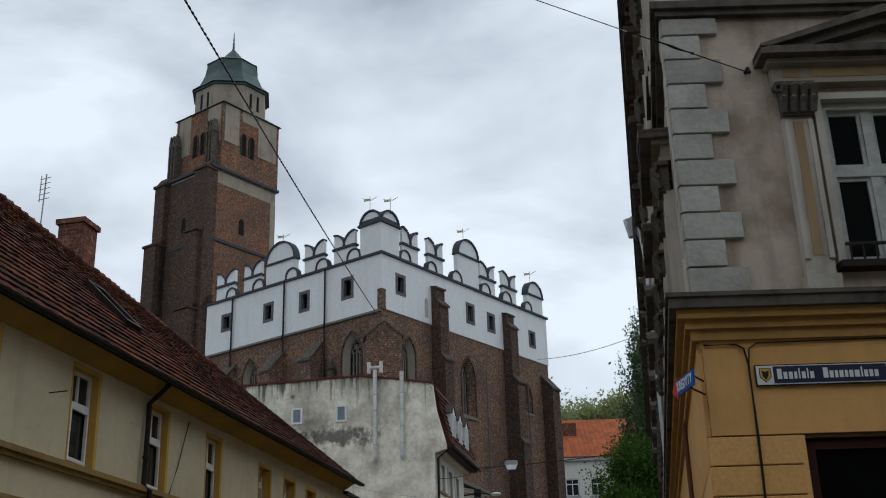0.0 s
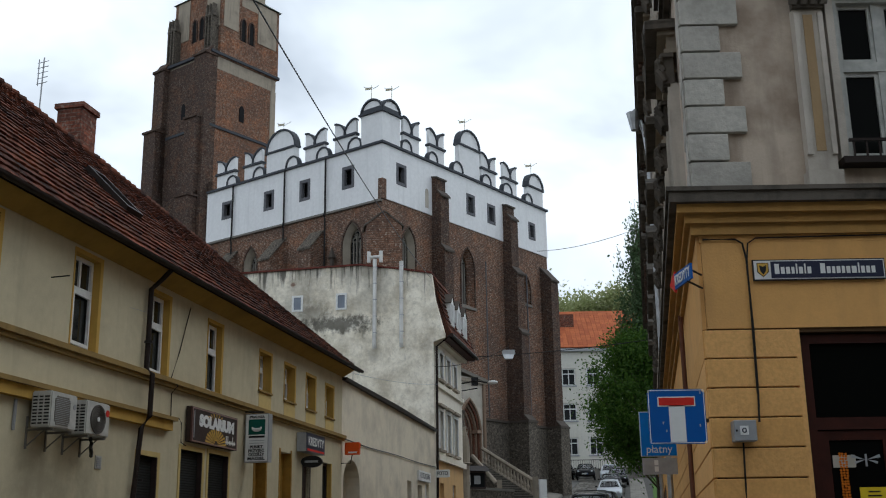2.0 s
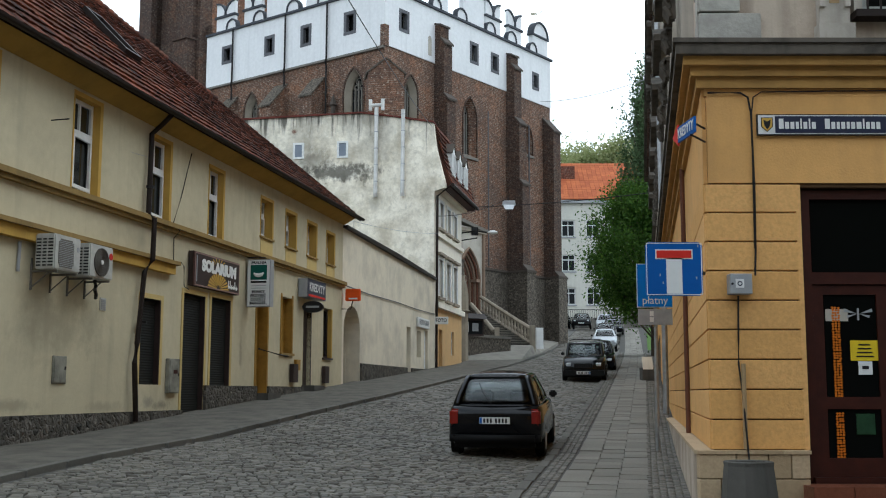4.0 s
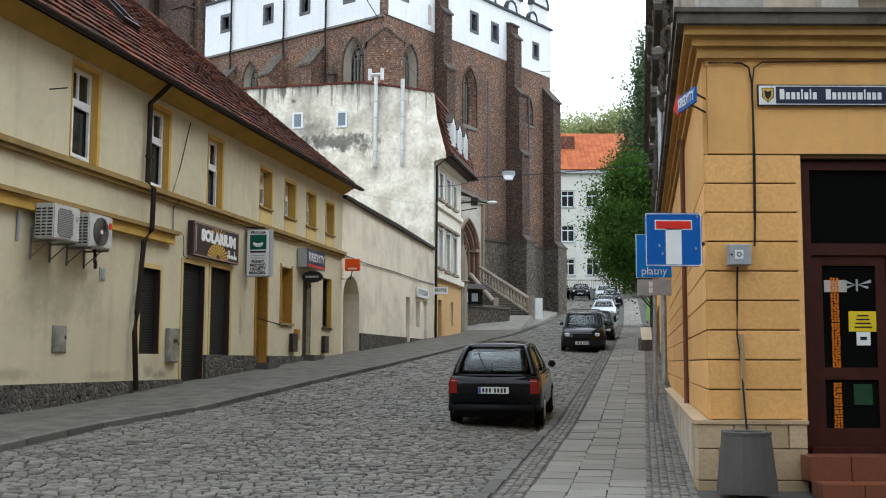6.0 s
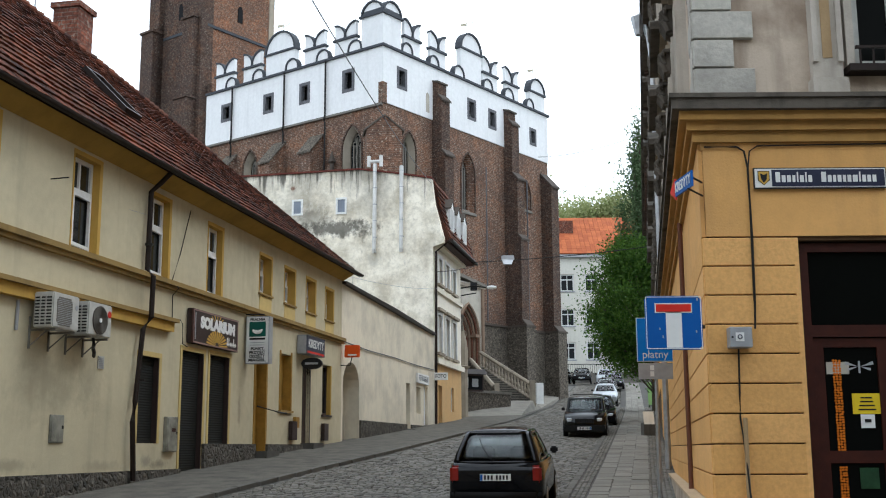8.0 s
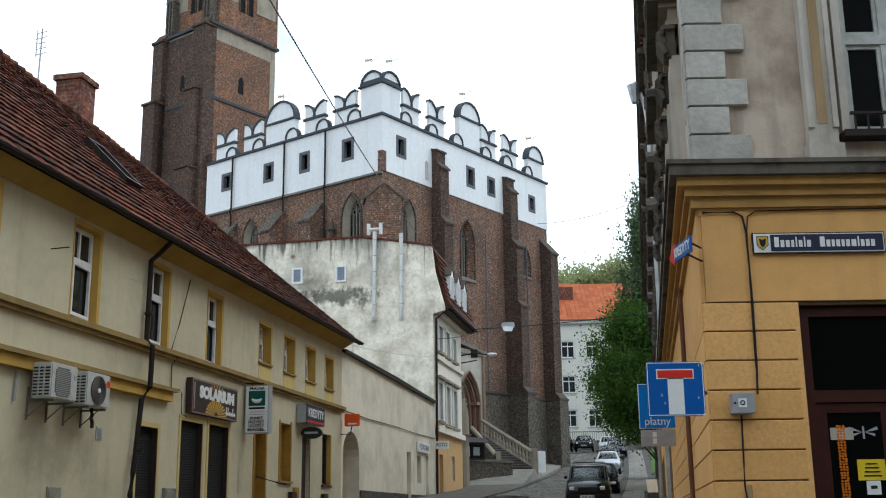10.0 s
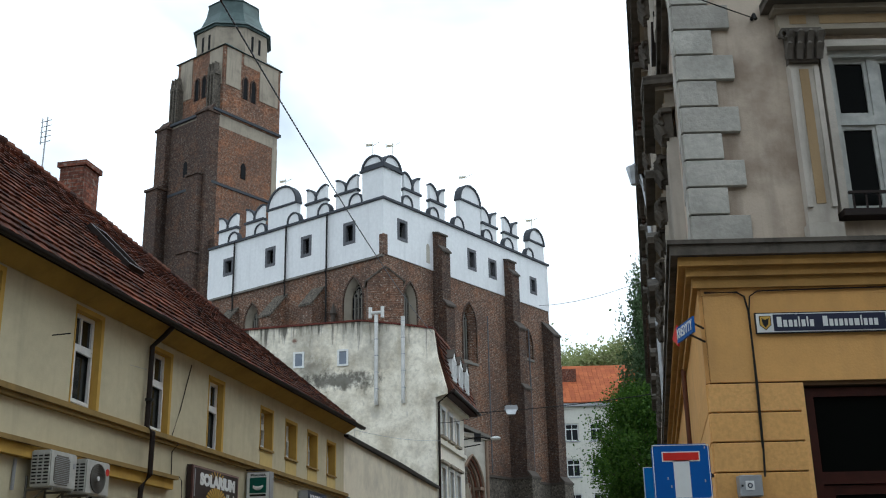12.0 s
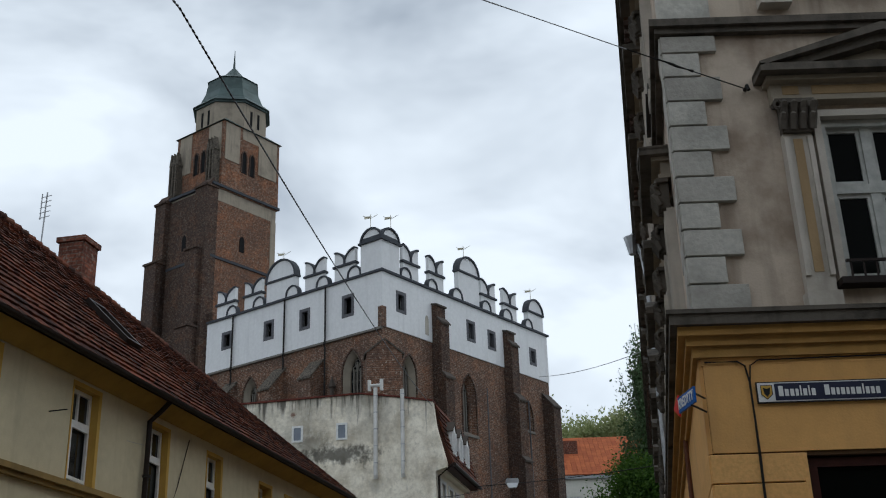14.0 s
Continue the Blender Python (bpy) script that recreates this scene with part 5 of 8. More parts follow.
# attic storey with small windows
ra = [(1.36, 2.41, 24.88, 26.39), (9.23, 10.28, 24.66, 26.25), (11.83, 12.85, 24.6, 26.1), (17.37, 18.32, 24.57, 25.95)]
la = [(2.39, 3.47, 24.82, 26.4), (6.42, 7.43, 24.79, 26.31), (9.93, 10.95, 24.8, 26.25), (14.24, 15.34, 25.0, 26.35)]
part("attic_wall", wall_with(bmesh.new(), -0.06, LX + 0.04, 23.6, 27.4, ra, -0.06, 0.6), "white", church, "whitewashed attic wall")
part("attic_wall", put(wall_with(bmesh.new(), 0.6, LY, 23.5, 27.4, la, -0.06, 0.6), FLANK), "white", church, "whitewashed attic wall")
part("attic_wall", box(bmesh.new(), LX - 0.6, LX + 0.04, 0.6, LY, 23.6, 27.4), "white", church, "whitewashed attic wall")
part("flat_roof", box(bmesh.new(), 0.6, LX - 0.6, 0.6, LY, 26.4, 26.6), "copper", church)
for m, wins in ((FRONT, ra), (FLANK, la)):
    for a, b, c, d in wins:
        wr = new("attic_window")
        wr.parent = church
        bm = bmesh.new()
        e = 0.22
        for q in ((a, a + e, c, d), (b - e, b, c, d), (a + e, b - e, c, c + e), (a + e, b - e, d - e, d)):
            box(bm, q[0], q[1], -0.085, 0.2, q[2], q[3])
        part("window_frame", put(bm, m), "window_trim", wr, "dark grey stone surround")
        bm = bmesh.new()
        box(bm, a, b, 0.45, 0.5, c, d)
        part("pane", put(bm, m), "black", wr)
        bm = bmesh.new()
        slab_of(bm, [(a + e, 0.05, c + e), (b - e, 0.05, c + e), (b - e, 0.45, c + e + 0.14), (a + e, 0.45, c + e + 0.14)], (0, 0, -0.05))
        part("window_sill", put(bm, m), "window_trim", wr)
bm = bmesh.new()
box(bm, -0.2, LX + 0.18, -0.2, 0.02, 27.36, 27.52)
part("parapet_string", bm, "attic_trim", church, "dark slate string course")
bm = bmesh.new()
box(bm, 0.02, LY, -0.2, 0.02, 27.36, 27.52)
part("parapet_string", put(bm, FLANK), "attic_trim", church, "dark slate string course")
bm = bmesh.new()
box(bm, -0.16, 0.02, 0.0, LY, 23.38, 23.52)
part("lower_string", bm, "coping", church)


def half_round(bm, u, z, r, v0, v1, grow=0.0, n=12, squash=1.0):
    slab_of(bm, [(u + (r + grow) * math.cos(math.pi * i / n), v0, z + (r + grow) * squash * math.sin(math.pi * i / n)) for i in range(n + 1)], (0, v1 - v0, 0))


def rim(bm, u, z, r, v0, v1, t=0.13, n=12, a0=0.0, a1=math.pi, squash=1.0):
    for i in range(n):
        p, q = a0 + (a1 - a0) * i / n, a0 + (a1 - a0) * (i + 1) / n
        slab_of(bm, [(u + k * math.cos(a), v0, z + k * squash * math.sin(a)) for k, a in ((r, p), (r, q), (r + t, q), (r + t, p))], (0, v1 - v0, 0))


def swallow(m, u0, u1, zs=28.75, hh=0.98):
    """A merlon with two quarter rounds, high at its ends and low in the middle."""
    mer = new("merlon")
    mer.parent = church
    w = (u1 - u0) / 2
    bm = bmesh.new()
    box(bm, u0, u1, 0.24, 0.48, 27.4, zs - 0.05)
    for s, c in ((1, u0), (-1, u1)):
        slab_of(bm, [(c, 0.24, zs + 0.05)] + [(c + s * w * math.cos(a), 0.24, zs + 0.05 + hh * math.sin(a)) for a in [i * math.pi / 16 for i in range(9)]], (0, 0.24, 0))
    part("merlon_body", put(bm, m), "white", mer)
    bm = bmesh.new()
    box(bm, u0 - 0.1, u1 + 0.1, 0.12, 0.54, zs - 0.09, zs + 0.07)
    for c, a0, a1 in ((u0, 0.0, math.pi / 2), (u1, math.pi / 2, math.pi)):
        rim(bm, c, zs + 0.05, w - 0.02, 0.15, 0.55, 0.12, 8, a0, a1, hh / w)
    part("merlon_coping", put(bm, m), "attic_trim", mer)


def small_arch(m, u0, u1):
    ar = new("parapet_arch")
    ar.parent = church
    u, r = (u0 + u1) / 2, (u1 - u0) / 2 - 0.06
    bm = bmesh.new()
    box(bm, u - r, u + r, -0.04, 0.2, 27.5, 27.72)
    half_round(bm, u, 27.72, r, -0.04, 0.2)
    part("arch_body", put(bm, m), "white", ar)
    bm = bmesh.new()
    rim(bm, u, 27.72, r - 0.01, -0.12, 0.26, 0.11)
    box(bm, u - r - 0.11, u - r, -0.12, 0.26, 27.5, 27.72)
    box(bm, u + r, u + r + 0.11, -0.12, 0.26, 27.5, 27.72)
    part("arch_rim", put(bm, m), "attic_trim", ar)


def big_lunette(m, u0, u1, z):
    bl = new("lunette")
    bl.parent = church
    u, r = (u0 + u1) / 2, (u1 - u0) / 2
    bm = bmesh.new()
    box(bm, u0, u1, 0.1, 0.5, 27.4, z)
    half_round(bm, u, z + 0.1, r - 0.04, 0.1, 0.5, squash=1.0)
    part("lunette_body", put(bm, m), "white", bl)
    bm = bmesh.new()
    box(bm, u0 - 0.12, u1 + 0.12, 0.0, 0.56, z - 0.02, z + 0.12)
    rim(bm, u, z + 0.1, r - 0.06, 0.0, 0.56, 0.14, squash=1.0)
    part("lunette_coping", put(bm, m), "attic_trim", bl)


def vane(x, y, z, turn):
    bm = bmesh.new()
    turn = -0.93
    tube(bm, [(x, y, z - 0.1), (x, y, z + 0.85)], 0.022, 6)
    c, s = math.cos(turn), math.sin(turn)
    tube(bm, [(x - 0.5 * c, y - 0.5 * s, z + 0.75), (x, y, z + 0.55), (x + 0.5 * c, y + 0.5 * s, z + 0.85)], 0.02, 6)
    slab_of(bm, [(x - 0.42 * c, y - 0.42 * s, z + 0.52), (x - 0.1 * c, y - 0.1 * s, z + 0.56), (x + 0.1 * c, y + 0.1 * s, z + 0.72), (x - 0.4 * c, y - 0.4 * s, z + 0.7)], (0.03, 0.03, 0))
    part("weathervane", bm, "gold", church, "gilded weathervane")


for u0, u1 in ((2.5, 4.2), (5.35, 7.05), (11.65, 13.5), (14.55, 16.35)):
    swallow(FRONT, u0, u1, 28.88, 1.1)
for u0, u1 in ((2.55, 4.45), (5.4, 7.25), (11.6, 13.4), (14.4, 16.35)):
    swallow(FLANK, u0, u1)
for u0, u1 in ((1.9, 2.98), (4.85, 5.87), (7.65, 8.86), (11.26, 12.4), (13.98, 15.2), (17.0, 18.03)):
    small_arch(FRONT, u0, u1)
for u0, u1 in ((1.8, 2.95), (4.7, 5.84), (7.6, 8.79), (11.0, 12.1), (13.85, 14.9)):
    small_arch(FLANK, u0, u1)
big_lunette(FRONT, 8.7, 11.2, 29.85)
big_lunette(FRONT, 17.75, 19.9, 29.0)
big_lunette(FLANK, 8.1, 10.95, 29.1)
# corner turret with crossing barrel tops
ct = new("corner_turret")
ct.parent = church
bm = bmesh.new()
box(bm, -0.06, 1.8, -0.06, 1.8, 27.4, 29.65)
half_round(bm, 0.87, 29.7, 0.86, -0.04, 1.78)
part("turret_body", bm, "white", ct)
bm = bmesh.new()
half_round(bm, 0.87, 29.7, 0.855, -0.04, 1.78)
part("turret_gable", put(bm, FLANK), "white", ct)
bm = bmesh.new()
box(bm, -0.2, 1.94, -0.2, 1.94, 29.62, 29.76)
rim(bm, 0.87, 29.72, 0.85, -0.14, 1.88, 0.13)
part("turret_coping", bm, "attic_trim", ct)
bm = bmesh.new()
rim(bm, 0.87, 29.72, 0.85, -0.14, 1.88, 0.128)
part("turret_coping", put(bm, FLANK), "attic_trim", ct)
vane(0.87, -0.1, 30.8, 0.4)
vane(-0.1, 0.87, 30.8, 0.4)
vane(9.7, 0.3, 31.3, 0.9)
vane(18.6, 0.3, 30.3, 0.2)
vane(0.3, 9.5, 30.5, 0.9)


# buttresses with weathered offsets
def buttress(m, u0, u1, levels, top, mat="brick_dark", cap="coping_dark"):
    """levels: (height, projection) from the ground up; each ends in a sloping stone weathering."""
    b = new("buttress")
    b.parent = church
    z = 1.0
    bm, caps = bmesh.new(), []
    for i, (h, pr) in enumerate(levels):
        box(bm, u0, u1, -pr, -0.0 if i == 0 else 0.0, z, h)
        nxt = levels[i + 1][1] if i + 1 < len(levels) else 0.0
        rise = (pr - nxt) * (1.1 if i + 1 < len(levels) or pr > 0.9 else 0.12)
        slab_of(bm, [(u0, -pr, h), (u0, -nxt, h + rise), (u0, -nxt, h)], (u1 - u0, 0, 0))
        caps.append((h, pr, nxt, rise))
        z = h
    part("buttress_body", put(bm, m), mat, b)
    for h, pr, nxt, rise in caps:
        bm = bmesh.new()
        slab_of(bm, [(u0 - 0.07, -pr - 0.1, h - 0.06), (u0 - 0.07, -nxt - 0.02, h + rise + 0.03), (u0 - 0.07, -nxt - 0.02, h + rise + 0.16), (u0 - 0.07, -pr - 0.1, h + 0.08)], (u1 - u0 + 0.14, 0, 0))
        part("weathering", put(bm, m), cap, b)


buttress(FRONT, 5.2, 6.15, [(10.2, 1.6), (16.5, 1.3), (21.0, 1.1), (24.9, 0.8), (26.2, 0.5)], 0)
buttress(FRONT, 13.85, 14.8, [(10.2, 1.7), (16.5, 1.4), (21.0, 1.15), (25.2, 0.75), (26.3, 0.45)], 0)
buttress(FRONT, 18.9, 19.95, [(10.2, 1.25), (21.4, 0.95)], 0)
buttress(FLANK, 5.2, 6.3, [(10.0, 1.9), (20.9, 1.2)], 0, "brick", "brick_stone")
buttress(FLANK, 8.7, 9.8, [(10.0, 2.1), (20.7, 1.5)], 0, "brick", "brick_stone")
buttress(FLANK, 13.6, 14.7, [(10.0, 2.1), (20.7, 1.4)], 0, "brick", "brick_stone")
# diagonal buttress on the near corner
DIAG = Matrix(((0.7071, 0.7071, 0, 0), (-0.7071, 0.7071, 0, 0), (0, 0, 1, 0), (0, 0, 0, 1)))
buttress(DIAG, -1.1, 1.1, [(10.0, 2.3), (16.0, 2.0)], 0, "brick", "brick")
db = new("buttress_gable")
db.parent = church
part("gable_body", put(slab_of(bmesh.new(), [(-1.12, -1.5, 15.8), (1.12, -1.5, 15.8), (1.12, -1.5, 21.3), (0, -1.5, 22.2), (-1.12, -1.5, 21.3)], (0, 1.6, 0)), DIAG), "brick", db)
for q in (-1, 1):
    part("gable_coping", put(slab_of(bmesh.new(), [(q * 1.22, -1.58, 21.22), (0, -1.58, 22.2), (0, -1.58, 22.3), (q * 1.28, -1.58, 21.3)], (0, 1.7, 0)), DIAG), "stucco_dark", db, "weathered stone coping")
bm = bmesh.new()
box(bm, -0.075, 0.34, -0.075, 0.3, 23.55, 24.95)
part("brick_corner", put(bm, FRONT), "brick", church)
# dark rubble base with a string course
bm = bmesh.new()
box(bm, -0.12, LX + 0.12, -0.14, 0.02, 1.0, 10.1)
part("rubble_base", bm, "brick_stone", church, "dark field stone base")
bm = bmesh.new()
box(bm, -0.2, LX + 0.2, -0.24, 0.02, 10.1, 10.26)
part("base_string", bm, "coping_dark", church)
for u0, u1, pr in ((5.2, 6.15, 1.6), (13.85, 14.8, 1.7), (18.9, 19.95, 1.25)):
    bm = bmesh.new()
    box(bm, u0 - 0.1, u1 + 0.1, -pr - 0.1, -0.13, 1.0, 10.1)
    part("rubble_base", bm, "brick_stone", church, "dark field stone base")
    bm = bmesh.new()
    box(bm, u0 - 0.15, u1 + 0.15, -pr - 0.15, -0.14, 10.1, 10.26)
    part("base_string", bm, "coping_dark", church)
lt = new("flank_turret")
lt.parent = church
part("tiled_cone", tube(bmesh.new(), [(-0.6, 4.1, 14.0), (-0.6, 4.1, 17.0), (-0.3, 4.1, 19.3)], [0.85, 0.7, 0.12], 8), "tile_red", lt, "small red tiled cone roof")
part("pinnacle", tube(bmesh.new(), [(-0.3, 4.1, 19.0), (-0.3, 4.1, 20.1), (-0.3, 4.1, 20.2), (-0.3, 4.1, 20.9)], [0.16, 0.16, 0.28, 0.04], 6), "coping_dark", lt)
nb = bmesh.new()
slab_of(nb, [(4.62 + a, -0.075, 24.0 + b) for a, b in lancet(0.36, 1.4, 1.15, 4)], (0, 0.02, 0))
part("blind_niche", nb, "plaster", church, "small round-headed blind niche")
# downpipes on the flank
for y in (4.88, 8.79, 14.07):
    bm = bmesh.new()
    tube(bm, [(-0.2, y, 27.4), (-0.2, y, 23.6), (-0.28, y, 23.3), (-0.2, y, 23.0), (-0.2, y, 12)], 0.07, 6)
    part("downpipe", bm, "iron", church)
bm = bmesh.new()
tube(bm, [(11.2, -0.25, 21.5), (11.2, -0.25, 10.4)], 0.05, 6)
tube(bm, [(16.4, -0.35, 21.5), (16.4, -0.35, 5.0)], 0.06, 6)
part("downpipe", bm, "window_trim", church)

# portal porch
porch = empty("church_porch", CH @ Matrix.Translation((-0.7, 0, 0)), "sandstone gothic porch with pointed doorway", "porch")
PU = 7.64
bm = wall_with(bmesh.new(), PU - 2.2, PU + 1.75, 4.0, 12.55, [(PU - 1.2, PU + 1.2, 5.5, 11.1)], -1.6, -0.9)
k = lancet(2.4, 5.6, 3.5, 9)
n = len(k) // 2
slab_of(bm, [(PU + a, -1.6, 5.5 + b) for a, b in k[1:n + 1]] + [(PU - 1.2, -1.6, 11.1)], (0, 0.7, 0))
slab_of(bm, [(PU + a, -1.6, 5.5 + b) for a, b in k[n:-1]] + [(PU + 1.2, -1.6, 11.1)], (0, 0.7, 0))
part("porch_wall", bm, "plaster", porch)
for i in range(6):
    f = 1.0 - 0.085 * i
    bm = tube(bmesh.new(), [(PU + a * f, -1.63 + 0.13 * i, 5.5 + b * (1 - 0.035 * i)) for a, b in k], 0.085, 6)
    part("archivolt", bm, ("portal_stone", "portal_red")[i % 2], porch, "moulded red-brown arch order")
for u in (-0.98, 0.98):
    part("capital_band", box(bmesh.new(), PU + u - 0.26, PU + u + 0.26, -1.72, -1.0, 8.9, 9.1), "portal_stone", porch)
bm = bmesh.new()
arch_panel(bm, PU, 5.5, 1.5, 4.7, 3.2, -0.99, -0.92)
part("door", bm, "portal_red", porch, "red-brown wooden church door")
for u in (-0.38, 0.38):
    part("door_panel", box(bmesh.new(), PU + u - 0.3, PU + u + 0.3, -1.03, -0.98, 6.9, 8.6), "maroon", porch)
bm = bmesh.new()
for q in (-0.3, 0.3, 0.0):
    tube(bm, [(PU + q + 0.26 * math.cos(a), -1.02, (9.1 if q else 9.55) + 0.26 * math.sin(a)) for a in [j * math.tau / 10 for j in range(11)]], 0.05, 5)
part("tracery", bm, "sandstone", porch, "pale stone tracery over the door")
bm = bmesh.new()
slab_of(bm, [(PU - 2.4, -1.85, 12.95), (PU + 1.95, -1.85, 12.3), (PU + 1.95, -1.85, 12.5), (PU - 2.4, -1.85, 13.2)], (0, 1.9, 0))
part("porch_roof", bm, "coping", porch)
part("porch_cornice", box(bmesh.new(), PU - 2.3, PU + 1.85, -1.75, -1.6, 12.2, 12.42), "sandstone", porch)
bm = tube(bmesh.new(), [(PU + 1.62, -1.66, 4.0), (PU + 1.62, -1.66, 12.2)], 0.12, 8)
part("wall_shaft", bm, "portal_stone", porch)

# ---- tower ----
TW = pose(-19.9, 90.0, 0.0, 0, 0, 53.13)
tower = empty("church_tower", TW, "square brick bell tower with grey copper cupola", "tower")
S = 7.7
SHAFT = (-0.38, 0.5, 0.0)      # the shaft stands a little off the bell stage's axis


def ring_box(bm, g, z0, z1, s=S, o=0.0):
    box(bm, -g + o, s + g - o, -g + o, s + g - o, z0, z1)


bm = bmesh.new()
box(bm, 0, S, 0, S, 0, 44.4)
part("shaft", bm, "brick_tower", tower, "red brick shaft").location = SHAFT
# slab of darker brick: the flank's soot and its shade in one colour
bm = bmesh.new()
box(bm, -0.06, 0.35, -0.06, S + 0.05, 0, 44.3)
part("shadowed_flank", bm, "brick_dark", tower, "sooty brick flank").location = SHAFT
bm = bmesh.new()
ring_box(bm, 0.02, 43.2, 44.5)
part("pale_band", bm, "sandstone", tower).location = SHAFT
bm = bmesh.new()
ring_box(bm, 0.28, 44.5, 44.75)
part("cornice", bm, "attic_trim", tower).location = SHAFT
part("corner_strip", box(bmesh.new(), 7.1, S + 0.04, -0.05, 0.3, 0, 43.2), "sandstone", tower, "pale corner strip").location = SHAFT
bm = bmesh.new()
ring_box(bm, 0.12, 37.55, 37.8, S)
part("string_course", bm, "attic_trim", tower).location = SHAFT
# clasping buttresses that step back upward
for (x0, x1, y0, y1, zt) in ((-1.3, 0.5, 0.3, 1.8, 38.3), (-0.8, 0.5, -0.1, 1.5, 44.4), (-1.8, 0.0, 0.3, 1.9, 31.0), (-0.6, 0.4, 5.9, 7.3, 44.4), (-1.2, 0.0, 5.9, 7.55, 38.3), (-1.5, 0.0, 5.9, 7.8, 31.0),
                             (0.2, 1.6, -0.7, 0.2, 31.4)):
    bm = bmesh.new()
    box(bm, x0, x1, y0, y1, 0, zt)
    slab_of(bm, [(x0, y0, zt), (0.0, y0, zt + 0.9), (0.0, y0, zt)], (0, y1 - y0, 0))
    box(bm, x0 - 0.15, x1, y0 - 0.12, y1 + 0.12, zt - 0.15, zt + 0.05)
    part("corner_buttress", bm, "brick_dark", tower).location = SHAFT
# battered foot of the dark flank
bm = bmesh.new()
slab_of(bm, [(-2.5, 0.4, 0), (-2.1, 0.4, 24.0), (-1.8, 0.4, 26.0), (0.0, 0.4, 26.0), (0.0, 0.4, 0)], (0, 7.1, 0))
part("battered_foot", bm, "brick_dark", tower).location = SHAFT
# bell stage, narrower, with pale panels and paired openings
B0, B1 = 0.35, 7.45
bm = bmesh.new()
box(bm, B0, B1, B0, 6.85, 44.4, 51.4)
part("bell_stage", bm, "brick_tower", tower)
for m in (FRONT, FLANK):
    for a, b, lo in ((0.6, 2.35, 47.5), (4.75, 7.1 if m is FRONT else 6.4, 47.3)):
        part("pale_panel", put(box(bmesh.new(), a, b, B0 - 0.06, B0 + 0.1, lo, 51.3), m), "sandstone", tower, "pale rendered panel")
    for u in (2.95, 3.95):
        bm = bmesh.new()
        arch_panel(bm, u, 46.8, 0.52, 2.2, 1.7, B0 - 0.03, B0 + 0.1)
        part("sound_opening", put(bm, m), "black", tower)
        bm = bmesh.new()
        pts, outer = lancet(0.52, 2.2, 1.7), lancet(0.74, 2.36, 1.7)
        for i in range(len(pts) - 1):
            slab_of(bm, [(u + pts[i][0], B0 - 0.1, 46.8 + pts[i][1]), (u + pts[i + 1][0], B0 - 0.1, 46.8 + pts[i + 1][1]), (u + outer[i + 1][0], B0 - 0.1, 46.8 + outer[i + 1][1]), (u + outer[i][0], B0 - 0.1, 46.8 + outer[i][1])], (0, 0.2, 0))
        part("opening_surround", put(bm, m), "brick_dark", tower)
    for u, z, h in ((3.6, 39.0, 1.55), (3.6, 28.6, 2.0)):
        bm = bmesh.new()
        arch_panel(bm, u, z, 0.55, h, h - 0.5, -0.07, 0.1)
        part("slit_window", put(bm, m), "black", tower).location = SHAFT
# pinnacled tabernacles on the bell stage flank
for y in (1.2, 6.4):
    bm = bmesh.new()
    box(bm, -0.3, 0.4, y - 0.5, y + 0.5, 44.7, 48.4)
    for d in (-0.4, 0.0, 0.4):
        slab_of(bm, [(-0.4, y + d - 0.22, 48.3), (-0.4, y + d + 0.22, 48.3), (-0.4, y + d, 49.6)], (0.5, 0, 0))
        box(bm, -0.45, -0.3, y + d - 0.08, y + d + 0.08, 44.8, 48.4)
    part("tabernacle", bm, "brick_stone", tower)
# skirt roofs and octagon
CU, CV = 4.1, 3.62


def octagon(bm, r0, z0, r1, z1, turn=22.5, n=8):
    a = [bm.verts.new((CU + r0 * math.cos(math.radians(turn + 45 * i)), CV + r0 * math.sin(math.radians(turn + 45 * i)), z0)) for i in range(n)]
    b = [bm.verts.new((CU + r1 * math.cos(math.radians(turn + 45 * i)), CV + r1 * math.sin(math.radians(turn + 45 * i)), z1)) for i in range(n)]
    bm.faces.new(a[::-1])
    bm.faces.new(b)
    for i in range(n):
        bm.faces.new((a[i], a[(i + 1) % n], b[(i + 1) % n], b[i]))


bm = bmesh.new()
base = [(B0 - 0.2, B0 - 0.2, 51.4), (B1 + 0.2, B0 - 0.2, 51.4), (B1 + 0.2, 7.05, 51.4), (B0 - 0.2, 7.05, 51.4)]
vs = [bm.verts.new(p) for p in base] + [bm.verts.new((CU, CV, 54.2))]
bm.faces.new(vs[:4])
for i in range(4):
    bm.faces.new((vs[i], vs[(i + 1) % 4], vs[4]))
part("skirt_roof", bm, "copper", tower)
bm = bmesh.new()
octagon(bm, 3.55, 50.3, 3.55, 54.3)
part("octagon", bm, "sandstone", tower, "pale rendered octagonal lantern")
for i in range(0, 8, 2):
    a = math.radians(45 * i)
    for s in (-0.45, 0.45):
        bm = bmesh.new()
        m = Matrix.Translation((CU, CV, 0)) @ Matrix.Rotation(a, 4, "Z")
        box(bm, 3.2, 3.3, s - 0.14, s + 0.14, 52.0, 53.6, m)
        part("slit_window", bm, "black", tower)
bm = bmesh.new()
octagon(bm, 3.75, 54.2, 3.75, 54.4)
octagon(bm, 3.95, 54.4, 3.2, 55.1)
octagon(bm, 3.2, 55.1, 2.75, 56.2)
octagon(bm, 2.75, 56.2, 2.5, 57.6)
part("cupola", bm, "copper", tower, "grey weathered copper cupola")
bm = bmesh.new()
octagon(bm, 2.62, 57.6, 1.2, 58.5)
octagon(bm, 1.2, 58.5, 0.12, 59.9)
tube(bm, [(CU, CV, 59.7), (CU, CV, 61.9)], [0.14, 0.03], 6)
